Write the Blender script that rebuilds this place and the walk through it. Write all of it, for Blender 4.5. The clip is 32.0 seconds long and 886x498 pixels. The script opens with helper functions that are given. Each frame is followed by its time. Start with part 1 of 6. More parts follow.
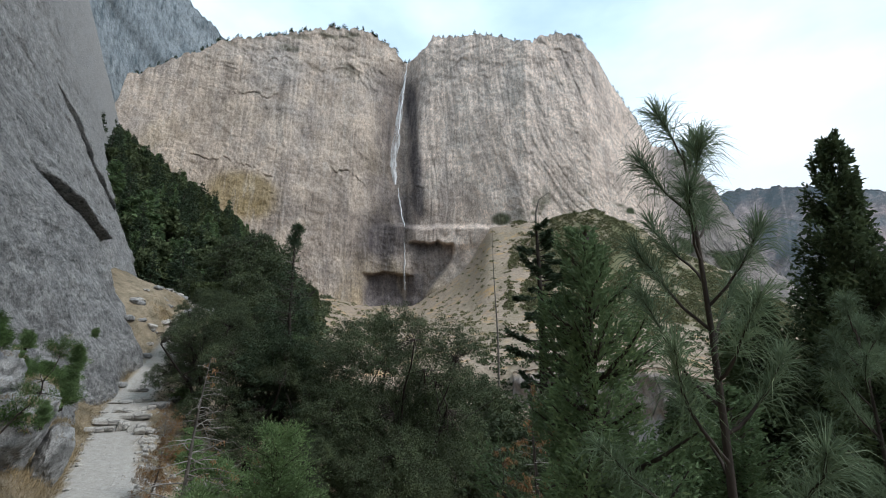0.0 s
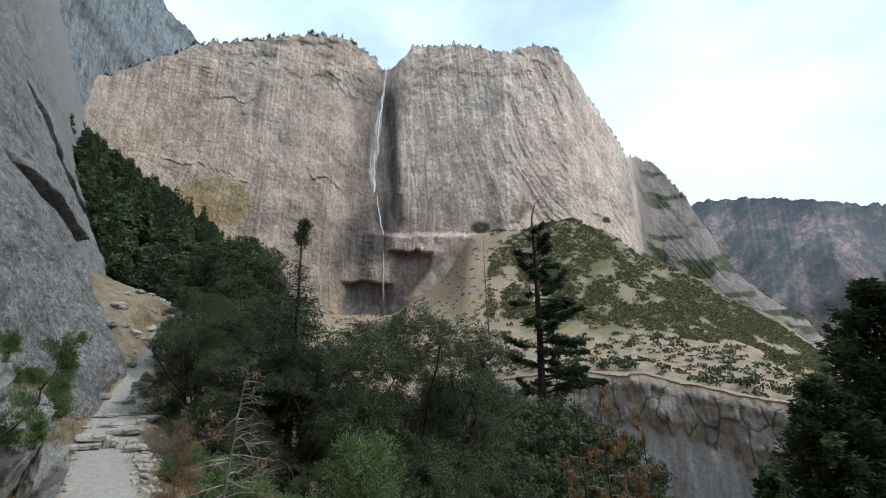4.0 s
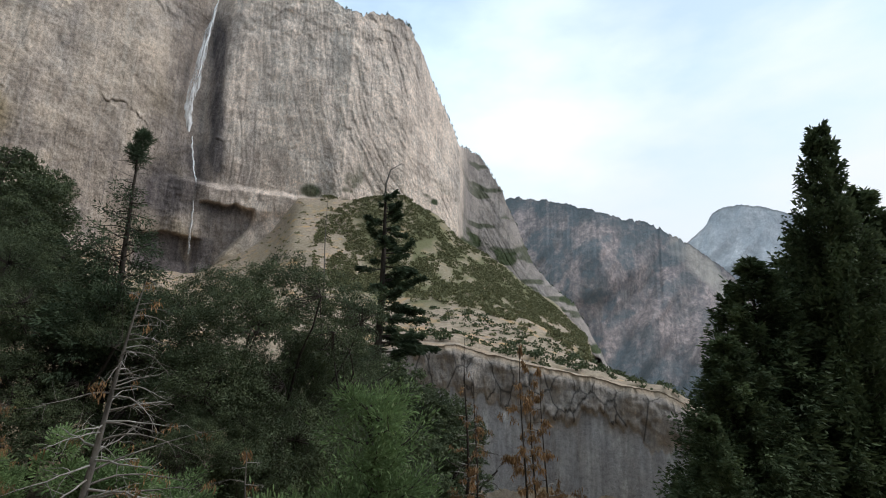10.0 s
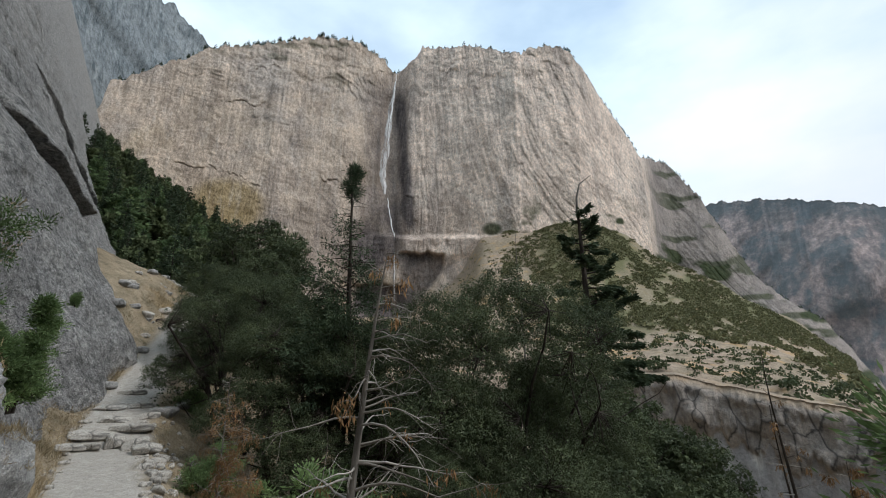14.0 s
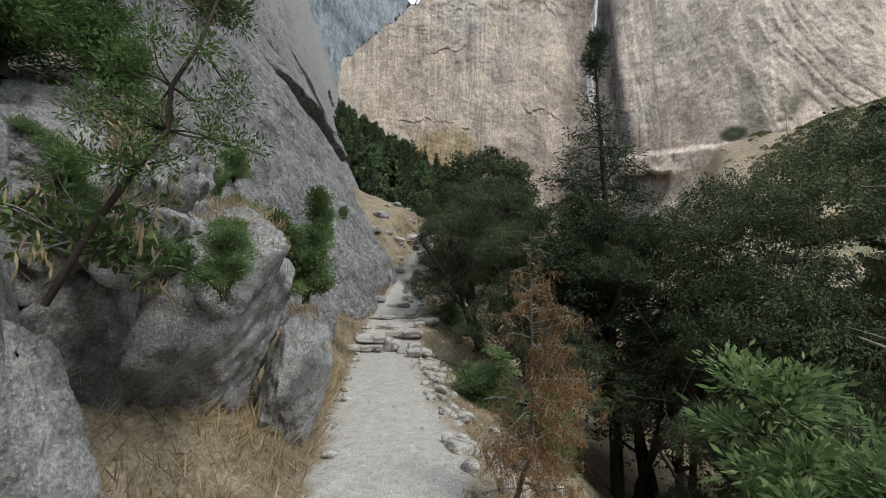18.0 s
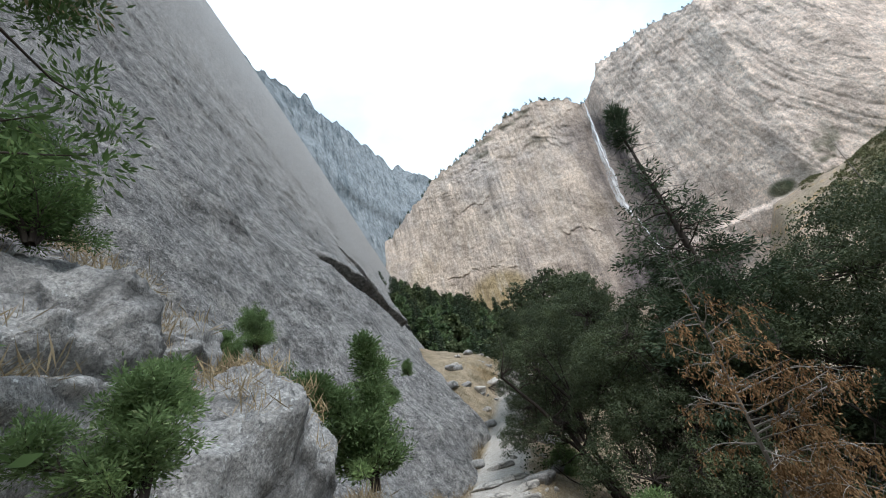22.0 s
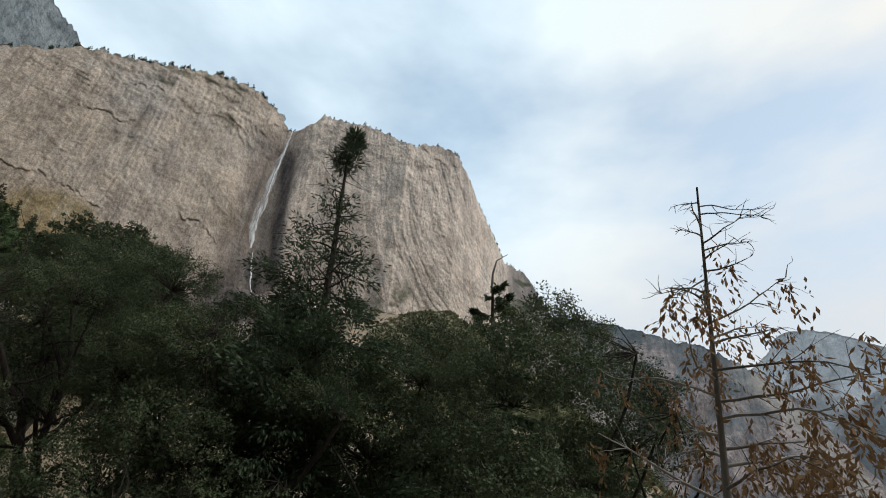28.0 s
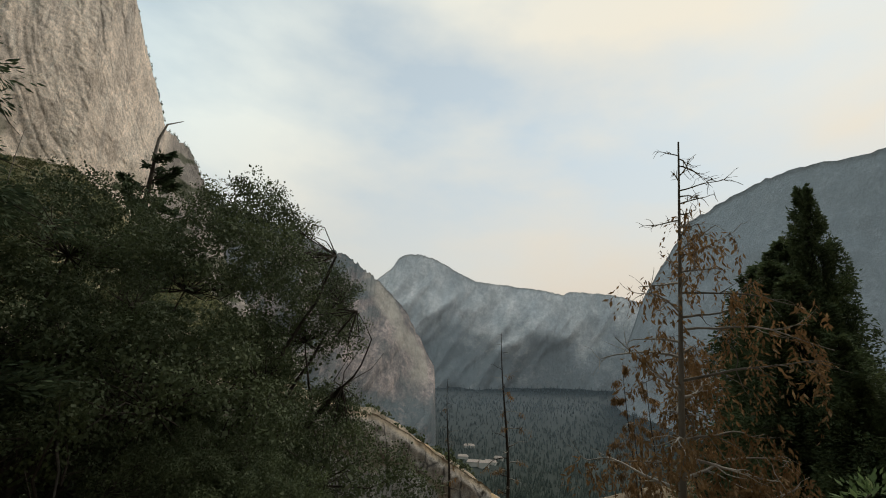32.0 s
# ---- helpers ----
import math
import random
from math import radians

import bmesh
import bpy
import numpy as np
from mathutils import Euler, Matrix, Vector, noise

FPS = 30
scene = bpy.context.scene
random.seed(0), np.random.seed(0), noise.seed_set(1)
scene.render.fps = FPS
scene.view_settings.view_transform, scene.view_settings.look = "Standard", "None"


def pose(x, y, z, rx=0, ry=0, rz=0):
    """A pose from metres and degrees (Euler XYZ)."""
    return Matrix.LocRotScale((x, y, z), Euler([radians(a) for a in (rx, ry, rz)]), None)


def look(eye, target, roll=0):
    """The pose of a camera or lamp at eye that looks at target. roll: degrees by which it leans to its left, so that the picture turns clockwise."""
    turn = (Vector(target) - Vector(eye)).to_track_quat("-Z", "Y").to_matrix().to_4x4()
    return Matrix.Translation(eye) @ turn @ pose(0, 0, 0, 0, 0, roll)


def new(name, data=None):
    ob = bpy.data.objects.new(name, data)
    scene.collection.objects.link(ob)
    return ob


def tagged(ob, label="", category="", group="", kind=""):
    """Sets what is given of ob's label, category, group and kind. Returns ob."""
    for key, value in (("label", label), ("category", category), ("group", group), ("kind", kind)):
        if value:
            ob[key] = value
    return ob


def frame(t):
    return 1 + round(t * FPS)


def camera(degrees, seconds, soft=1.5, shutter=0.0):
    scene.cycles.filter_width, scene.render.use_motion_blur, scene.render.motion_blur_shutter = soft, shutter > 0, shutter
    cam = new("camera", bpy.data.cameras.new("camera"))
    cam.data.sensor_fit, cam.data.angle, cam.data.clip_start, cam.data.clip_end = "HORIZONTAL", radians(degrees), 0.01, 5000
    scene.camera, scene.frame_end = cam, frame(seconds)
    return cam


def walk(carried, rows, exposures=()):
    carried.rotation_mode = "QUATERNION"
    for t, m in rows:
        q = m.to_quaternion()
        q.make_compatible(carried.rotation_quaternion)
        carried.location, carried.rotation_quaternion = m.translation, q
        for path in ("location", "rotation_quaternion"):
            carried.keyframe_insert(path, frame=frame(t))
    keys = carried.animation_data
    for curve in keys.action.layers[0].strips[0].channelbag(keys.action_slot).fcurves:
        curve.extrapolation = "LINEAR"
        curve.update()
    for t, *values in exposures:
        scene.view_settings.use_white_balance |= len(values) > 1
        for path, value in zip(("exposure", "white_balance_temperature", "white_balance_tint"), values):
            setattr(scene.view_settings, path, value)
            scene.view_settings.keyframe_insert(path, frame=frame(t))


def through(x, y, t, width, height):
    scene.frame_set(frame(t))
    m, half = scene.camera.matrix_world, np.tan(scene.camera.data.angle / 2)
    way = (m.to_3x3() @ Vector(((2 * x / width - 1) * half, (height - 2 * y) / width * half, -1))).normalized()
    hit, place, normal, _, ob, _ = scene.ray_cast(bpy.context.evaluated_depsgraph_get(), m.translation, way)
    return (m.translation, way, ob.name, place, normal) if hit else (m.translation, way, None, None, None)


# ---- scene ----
cam = camera(88.5, 32.0, soft=1.0)

# seconds, x, y, z of the eye, then yaw (to the left of +y), pitch up, roll, in degrees
PATH = [
    (0, -0.010, 0.010, 0.003, -0.27, 13.64, 0.81),
    (0.5, -0.199, -0.042, -0.053, 1.02, 12.51, 3.22),
    (1, -0.341, -0.001, -0.083, 0.06, 13.08, -0.75),
    (1.5, -0.515, 0.030, -0.088, -2.83, 12.29, 0.19),
    (2, -0.644, 0.071, -0.090, -2.16, 13.77, -0.08),
    (2.5, -0.776, 0.193, -0.113, -1.50, 15.29, -0.56),
    (4.5, -2.034, 1.758, -0.188, -4.11, 14.02, -0.10),
    (5, -2.236, 1.951, -0.224, -5.74, 12.40, -0.89),
    (5.5, -2.543, 2.024, -0.335, -9.70, 14.37, -0.11),
    (6, -2.697, 2.171, -0.340, -6.88, 17.15, 0.06),
    (6.5, -2.777, 2.412, -0.321, -3.74, 11.63, 1.80),
    (7, -2.875, 2.484, -0.348, -4.80, 11.17, 1.56),
    (7.5, -2.994, 2.688, -0.322, -4.84, 11.91, 3.17),
    (8, -3.113, 2.733, -0.362, -9.28, 11.70, 2.74),
    (8.5, -3.224, 2.836, -0.408, -12.00, 13.86, 2.01),
    (9, -3.372, 2.910, -0.447, -18.17, 13.13, 0.46),
    (9.5, -3.499, 3.062, -0.517, -21.30, 10.52, 0.45),
    (10, -3.642, 3.208, -0.560, -25.50, 11.57, 1.99),
    (10.5, -3.691, 3.470, -0.598, -25.35, 11.53, 0.77),
    (11, -3.728, 3.781, -0.649, -23.60, 13.48, -2.13),
    (11.5, -3.712, 4.167, -0.723, -17.45, 11.07, -1.01),
    (12, -3.769, 4.425, -0.799, -14.81, 13.69, -1.92),
    (12.5, -3.818, 4.773, -0.865, -10.97, 12.14, -4.01),
    (13, -3.922, 5.119, -0.864, -7.44, 13.49, -3.45),
    (13.5, -4.065, 5.498, -0.861, -6.53, 13.07, -1.28),
    (14, -4.122, 5.735, -0.883, -2.04, 15.21, 0.34),
    (14.5, -4.271, 6.090, -0.926, 0.53, 12.49, 0.20),
    (16.5, -4.906, 6.941, -1.338, -2.01, 15.00, -1.74),
    (17, -5.125, 7.166, -1.388, 2.53, 14.77, -2.29),
    (17.5, -5.295, 7.365, -1.402, 15.54, 10.46, -2.52),
    (18, -5.523, 7.736, -1.482, 24.81, 6.69, 0.25),
    (18.5, -5.625, 7.899, -1.506, 31.93, 2.69, 1.05),
    (19, -5.703, 8.047, -1.537, 34.55, 0.66, 1.14),
    (19.5, -5.912, 8.205, -1.560, 33.99, -1.32, -1.80),
    (20, -5.985, 8.280, -1.519, 30.95, 7.17, -3.88),
    (20.5, -6.075, 8.400, -1.544, 23.42, 11.50, -2.68),
    (21, -6.120, 8.532, -1.596, 17.14, 21.31, 0.41),
    (21.5, -6.137, 8.715, -1.644, 19.27, 19.96, -6.60),
    (22, -6.259, 9.047, -1.595, 30.36, 26.28, -15.13),
    (22.5, -6.349, 9.196, -1.585, 40.31, 32.51, -16.59),
    (23, -6.539, 9.354, -1.553, 47.91, 38.16, -18.19),
    (23.5, -6.565, 9.498, -1.544, 60.57, 43.86, -15.51),
    (24, -6.589, 9.580, -1.576, 66.09, 46.87, -13.03),
    (24.5, -6.680, 9.688, -1.599, 61.01, 46.14, -12.67),
    (25, -6.720, 9.930, -1.660, 41.07, 37.65, -3.57),
    (25.5, -6.840, 10.160, -1.700, 18.15, 35.33, 5.83),
    (26, -6.950, 10.450, -1.620, -2.34, 34.68, 4.35),
    (26.5, -7.060, 10.560, -1.620, -13.31, 32.75, 9.73),
    (28.5, -7.450, 10.800, -1.620, -20.68, 22.32, 3.98),
    (29, -7.530, 10.910, -1.630, -21.05, 18.22, 2.35),
    (29.5, -7.610, 11.010, -1.630, -26.03, 18.51, 0.74),
    (30, -7.670, 11.100, -1.620, -27.14, 16.85, -1.63),
    (30.5, -7.720, 11.210, -1.640, -37.63, 18.14, 0.88),
    (31, -7.780, 11.330, -1.620, -49.94, 17.84, 0.77),
    (31.5, -7.820, 11.420, -1.630, -60.47, 16.15, 4.63),
    (32, -7.850, 11.480, -1.640, -62.77, 16.28, 2.96),
]


def eye_pose(x, y, z, yaw, pitch, roll):
    ya, pi = radians(yaw), radians(pitch)
    ahead = Vector((-math.sin(ya) * math.cos(pi), math.cos(ya) * math.cos(pi), math.sin(pi)))
    return look((x, y, z), Vector((x, y, z)) + ahead, roll)


# seconds, stops, kelvin, tint: the picture warms as the walker turns to the smoky valley
EXPOSURES = [(0, 0.40, 5950, 9), (8, 0.31, 6120, 10), (14.5, 0.22, 6250, 10), (17, 0.28, 6000, 10), (18.3, 0.68, 6350, 10), (20, 1.0, 6050, 10), (21, 0.93, 5950, 10), (22, 0.78, 6000, 10), (23, 0.6, 5950, 10), (24.5, 0.15, 6600, 12), (26, -0.1, 6200, 9), (29, 0.02, 6700, 9), (31, -0.03, 7150, 7), (32, -0.18, 7200, 7)]
walk(cam, [(row[0], eye_pose(*row[1:])) for row in PATH], EXPOSURES)

# ---- sky and sun: hazy bright sky, the sun veiled high behind the walker's right shoulder ----
SUN_AZ, SUN_EL = -112.0, 50.0
world = bpy.data.worlds.new("sky")
scene.world = world
world.use_nodes = True
wn, wl = world.node_tree.nodes, world.node_tree.links
wn.clear()
w_out, w_bg, w_sky = wn.new("ShaderNodeOutputWorld"), wn.new("ShaderNodeBackground"), wn.new("ShaderNodeTexSky")
w_sky.sky_type = "NISHITA"
w_sky.sun_disc = False
w_sky.sun_elevation, w_sky.sun_rotation = radians(SUN_EL), radians(-SUN_AZ)
w_sky.dust_density, w_sky.air_density, w_sky.altitude = 0.7, 1.0, 1400
w_co, w_map, w_no, w_ramp, w_mix = (wn.new(k) for k in ("ShaderNodeTexCoord", "ShaderNodeMapping", "ShaderNodeTexNoise", "ShaderNodeValToRGB", "ShaderNodeMix"))
w_map.inputs["Scale"].default_value = (1.2, 1.2, 2.6)
w_no.inputs["Scale"].default_value, w_no.inputs["Detail"].default_value, w_no.inputs["Roughness"].default_value = 1.5, 6, 0.5
w_ramp.color_ramp.elements[0].position, w_ramp.color_ramp.elements[1].position = 0.36, 0.62
w_ramp.color_ramp.elements[0].color, w_ramp.color_ramp.elements[1].color = (0.38, 0.38, 0.38, 1), (0.93, 0.93, 0.93, 1)
# veil of smoke and cloud: white high up, warm towards the sun's side
w_veil, w_dot, w_warm = wn.new("ShaderNodeMix"), wn.new("ShaderNodeVectorMath"), wn.new("ShaderNodeMapRange")
w_veil.data_type = w_mix.data_type = "RGBA"
w_dot.operation = "DOT_PRODUCT"
w_dot.inputs[1].default_value = (math.sin(radians(100)) * 0.95, math.cos(radians(100)) * 0.95, 0.1)
w_warm.inputs["From Min"].default_value, w_warm.inputs["From Max"].default_value = 0.2, 0.9
w_veil.inputs["A"].default_value, w_veil.inputs["B"].default_value = (6.6, 7.7, 8.3, 1), (7.2, 6.6, 5.8, 1)
wl.new(w_co.outputs["Generated"], w_map.inputs["Vector"])
wl.new(w_map.outputs["Vector"], w_no.inputs["Vector"])
wl.new(w_no.outputs["Fac"], w_ramp.inputs["Fac"])
wl.new(w_co.outputs["Generated"], w_dot.inputs[0])
wl.new(w_dot.outputs["Value"], w_warm.inputs["Value"])
wl.new(w_warm.outputs["Result"], w_veil.inputs["Factor"])
w_gain = wn.new("ShaderNodeMix")
w_gain.data_type, w_gain.blend_type = "RGBA", "MULTIPLY"
w_gain.inputs["Factor"].default_value, w_gain.inputs["B"].default_value = 1.0, (1.6, 1.7, 1.45, 1)
wl.new(w_sky.outputs["Color"], w_gain.inputs["A"])
wl.new(w_gain.outputs["Result"], w_mix.inputs["A"])
wl.new(w_veil.outputs["Result"], w_mix.inputs["B"])
wl.new(w_ramp.outputs["Color"], w_mix.inputs["Factor"])
w_xyz, w_low, w_both, w_smoke = (wn.new(k) for k in ("ShaderNodeSeparateXYZ", "ShaderNodeMapRange", "ShaderNodeMath", "ShaderNodeMix"))
w_low.inputs["From Min"].default_value, w_low.inputs["From Max"].default_value = 0.5, 0.12
w_low.inputs["To Max"].default_value = 0.9
w_both.operation, w_smoke.data_type = "MULTIPLY", "RGBA"
w_smoke.inputs["B"].default_value = (5.3, 4.95, 4.75, 1)
w_side = wn.new("ShaderNodeMapRange")
w_side.inputs["From Min"].default_value, w_side.inputs["From Max"].default_value = -0.15, 0.6
wl.new(w_co.outputs["Generated"], w_xyz.inputs["Vector"])
wl.new(w_xyz.outputs["Z"], w_low.inputs["Value"])
wl.new(w_dot.outputs["Value"], w_side.inputs["Value"])
wl.new(w_low.outputs["Result"], w_both.inputs[0])
wl.new(w_side.outputs["Result"], w_both.inputs[1])
wl.new(w_both.outputs["Value"], w_smoke.inputs["Factor"])
wl.new(w_mix.outputs["Result"], w_smoke.inputs["A"])
wl.new(w_smoke.outputs["Result"], w_bg.inputs["Color"])
wl.new(w_bg.outputs["Background"], w_out.inputs["Surface"])
w_bg.inputs["Strength"].default_value = 0.14

sun = new("sun", bpy.data.lights.new("sun", "SUN"))
sun.data.energy, sun.data.angle, sun.data.color = 1.8, radians(14), (1.0, 0.965, 0.92)
sun.rotation_euler = Vector((math.sin(radians(-SUN_AZ)) * math.cos(radians(SUN_EL)), math.cos(radians(-SUN_AZ)) * math.cos(radians(SUN_EL)), math.sin(radians(SUN_EL)))).to_track_quat("Z", "Y").to_euler()


# ---- materials ----
class Nodes:
    """A small builder for one node material."""

    def __init__(self, name, rough=0.9, spec=0.3):
        self.mat = bpy.data.materials.new(name)
        self.mat.use_nodes = True
        self.tree = self.mat.node_tree
        self.bsdf = self.tree.nodes["Principled BSDF"]
        self.bsdf.inputs["Roughness"].default_value = rough
        self.bsdf.inputs["Specular IOR Level"].default_value = spec
        self.co = self.tree.nodes.new("ShaderNodeTexCoord").outputs["Object"]

    def node(self, kind, **values):
        n = self.tree.nodes.new(kind)
        for key, value in values.items():
            n.inputs[key.replace("_", " ")].default_value = value
        return n

    def link(self, a, b):
        self.tree.links.new(a, b)

    def mapped(self, scale, turn=(0, 0, 0)):
        n = self.node("ShaderNodeMapping", Scale=scale, Rotation=turn)
        self.link(self.co, n.inputs["Vector"])
        return n.outputs["Vector"]

    def along(self, scale, detail=5, rough=0.6, lengths=(1, 1, 1), turn=(0, 0, 0)):
        """Noise drawn out along turned axes."""
        place_in = self.node("ShaderNodeMapping", Scale=lengths, Rotation=turn)
        place_in.vector_type = "TEXTURE"
        self.link(self.co, place_in.inputs["Vector"])
        n = self.node("ShaderNodeTexNoise", Scale=scale, Detail=detail, Roughness=rough)
        self.link(place_in.outputs["Vector"], n.inputs["Vector"])
        return n.outputs["Fac"]

    def noise(self, scale, detail=5, rough=0.6, stretch=(1, 1, 1), turn=(0, 0, 0)):
        n = self.node("ShaderNodeTexNoise", Scale=scale, Detail=detail, Roughness=rough)
        self.link(self.mapped(stretch, turn), n.inputs["Vector"])
        return n.outputs["Fac"]

    def cracks(self, scale, stretch=(1, 1, 1), turn=(0, 0, 0), wide=0.06):
        n = self.node("ShaderNodeTexVoronoi", Scale=scale)
        n.feature = "DISTANCE_TO_EDGE"
        warp = self.node("ShaderNodeTexNoise", Scale=scale * 1.4, Detail=4)
        at = self.mapped(stretch, turn)
        self.link(at, warp.inputs["Vector"])
        mixed = self.node("ShaderNodeMix", Factor=0.35)
        mixed.data_type = "VECTOR"
        self.link(at, mixed.inputs["A"])
        self.link(warp.outputs["Color"], mixed.inputs["B"])
        self.link(mixed.outputs["Result"], n.inputs["Vector"])
        return self.ramp(n.outputs["Distance"], (0.0, wide), ((0, 0, 0), (1, 1, 1)))

    def ramp(self, fac, stops, colours):
        n = self.tree.nodes.new("ShaderNodeValToRGB")
        r = n.color_ramp
        while len(r.elements) < len(stops):
            r.elements.new(0.5)
        for e, s, c in zip(r.elements, stops, colours):
            e.position, e.color = s, (*c, 1)
        self.link(fac, n.inputs["Fac"])
        return n.outputs["Color"]

    def mix(self, a, b, fac, mode="MIX"):
        n = self.tree.nodes.new("ShaderNodeMix")
        n.data_type, n.blend_type = "RGBA", mode
        for v, key in ((a, "A"), (b, "B"), (fac, "Factor")):
            if isinstance(v, (tuple, float, int)):
                n.inputs[key].default_value = (*v, 1) if isinstance(v, tuple) else v
            else:
                self.link(v, n.inputs[key])
        return n.outputs["Result"]

    def attr(self, name):
        n = self.tree.nodes.new("ShaderNodeAttribute")
        n.attribute_name = name
        return n.outputs["Fac"]

    def random(self):
        return self.tree.nodes.new("ShaderNodeObjectInfo").outputs["Random"]

    def island(self):
        return self.tree.nodes.new("ShaderNodeNewGeometry").outputs["Random Per Island"]

    def done(self, colour, bumps=(), through=0.0):
        self.link(colour, self.bsdf.inputs["Base Color"])
        last = None
        for fac, strength, distance in bumps:
            n = self.node("ShaderNodeBump", Strength=strength, Distance=distance)
            self.link(fac, n.inputs["Height"])
            if last:
                self.link(last, n.inputs["Normal"])
            last = n.outputs["Normal"]
        if last:
            self.link(last, self.bsdf.inputs["Normal"])
        if through:
            out = self.tree.nodes["Material Output"]
            tr, add = self.tree.nodes.new("ShaderNodeBsdfTranslucent"), self.node("ShaderNodeMixShader", Fac=through)
            self.link(colour, tr.inputs["Color"])
            self.link(self.bsdf.outputs["BSDF"], add.inputs[1])
            self.link(tr.outputs["BSDF"], add.inputs[2])
            self.link(add.outputs["Shader"], out.inputs["Surface"])
        return self.mat


def granite(name, pale, mid, dark, size=1.0, turn=(0, 0, 0), streak=6.0, lichen=0.35, grain=38.0, specks=0.0):
    """Speckled granite with long weathering streaks, cracks and blotches. size: metres of the large blotches."""
    m = Nodes(name, 0.88, 0.25)
    big = m.noise(0.5 / size, 6, 0.65)
    run = m.noise(1.1 / size, 6, 0.6, (streak, streak, 0.35), turn)
    fine = m.noise(grain, 3, 0.75)
    mid_n = m.noise(5.0 / size, 7, 0.7)
    c = m.ramp(big, (0.3, 0.5, 0.7), (mid, pale, mid))
    c = m.mix(c, dark, m.ramp(run, (0.48, 0.72), ((0, 0, 0), (0.75, 0.75, 0.75))))
    c = m.mix(c, m.ramp(mid_n, (0.35, 0.65), (dark, pale)), lichen)
    c = m.mix(c, m.ramp(fine, (0.34, 0.5, 0.66), ((0.3, 0.3, 0.31), (1, 1, 1), (1.7, 1.68, 1.64))), 0.65, "MULTIPLY")
    if specks:
        spots = m.ramp(m.noise(specks, 3, 0.6), (0.60, 0.66), ((0, 0, 0), (1, 1, 1)))
        spots = m.mix(spots, m.ramp(m.noise(2.2, 5, 0.7), (0.42, 0.62), ((0.12, 0.12, 0.12), (0.9, 0.9, 0.9))), 1.0, "MULTIPLY")
        c = m.mix(c, (0.52, 0.525, 0.51), spots)
        c = m.mix(c, (0.05, 0.05, 0.05), m.ramp(m.noise(specks * 0.6, 3, 0.7), (0.66, 0.72), ((0, 0, 0), (0.6, 0.6, 0.6))))
    cr = m.cracks(0.45 / size, (1.0, 1.0, 0.4), turn, 0.02)
    c = m.mix(c, m.mix(c, (0.06, 0.058, 0.055), 0.7), m.ramp(cr, (0.0, 1.0), ((1, 1, 1) if size < 10 else (0.15, 0.15, 0.15), (0, 0, 0))))
    return m.done(c, ((mid_n, 0.6, 0.16 * size), (m.noise(16.0 / size, 6, 0.75), 0.5, 0.05 * size), (fine, 0.5, 0.014), (cr, 0.6 if size < 10 else 0.2, 0.06 * size)))


def slab_rock():
    """The grey slab: long fine joints along its strike, pale runs down its dip, lichen and grain."""
    m = Nodes("slab granite", 0.88, 0.25)
    turn = (0, 0, radians(28))
    big = m.noise(0.16, 7, 0.68)
    c = m.ramp(big, (0.32, 0.5, 0.68), ((0.21, 0.205, 0.20), (0.28, 0.272, 0.26), (0.235, 0.228, 0.218)))
    sheet = m.along(0.55, 8, 0.68, (1, 5, 1), turn)
    c = m.mix(c, (0.14, 0.14, 0.142), m.ramp(sheet, (0.52, 0.70), ((0, 0, 0), (0.5, 0.5, 0.5))))
    dip = m.along(1.3, 7, 0.7, (3.0, 0.45, 6), (0, radians(-65), radians(28)))
    c = m.mix(c, (0.40, 0.392, 0.38), m.ramp(dip, (0.52, 0.70), ((0, 0, 0), (0.55, 0.55, 0.55))))
    c = m.mix(c, (0.15, 0.152, 0.156), m.ramp(dip, (0.30, 0.42), ((0.5, 0.5, 0.5), (0, 0, 0))))
    lines = m.along(0.8, 4, 0.55, (0.6, 14, 0.6), turn)
    line = m.ramp(lines, (0.488, 0.5, 0.512), ((0, 0, 0), (1, 1, 1), (0, 0, 0)))
    lines2 = m.along(0.33, 5, 0.55, (0.7, 9, 0.7), (0.1, 0.06, radians(24)))
    line2 = m.ramp(lines2, (0.443, 0.452, 0.461), ((0, 0, 0), (1, 1, 1), (0, 0, 0)))
    c = m.mix(c, (0.075, 0.073, 0.072), m.mix(m.mix(line, (0.4, 0.4, 0.4), 1.0, "MULTIPLY"), m.mix(line2, (0.6, 0.6, 0.6), 1.0, "MULTIPLY"), 1.0, "ADD"))
    mid_n, small, fine = m.noise(1.1, 9, 0.74), m.noise(5.0, 8, 0.76), m.noise(24, 4, 0.8)
    for n, lo, hi, much in ((mid_n, 0.58, 1.32, 0.85), (small, 0.45, 1.5, 0.85), (fine, 0.5, 1.5, 0.7)):
        c = m.mix(c, m.ramp(n, (0.39, 0.5, 0.61), ((lo, lo, lo * 1.01), (1, 1, 1), (hi, hi * 0.99, hi * 0.97))), much, "MULTIPLY")
    for size, low, high, tone, much in ((7.0, 0.61, 0.65, (0.065, 0.065, 0.066), 0.7), (16.0, 0.58, 0.64, (0.50, 0.49, 0.475), 0.75), (3.0, 0.63, 0.66, (0.08, 0.078, 0.076), 0.6), (42.0, 0.60, 0.66, (0.07, 0.07, 0.07), 0.6)):
        pit = m.ramp(m.along(size, 4, 0.65, (1, 1.8, 1), turn), (low, high), ((0, 0, 0), (much, much, much)))
        c = m.mix(c, tone, pit)
    return m.done(c, ((mid_n, 0.75, 0.8), (small, 0.8, 0.2), (fine, 0.6, 0.04), (line, -0.6, 0.1), (line2, -0.7, 0.16), (sheet, 0.5, 0.5)))


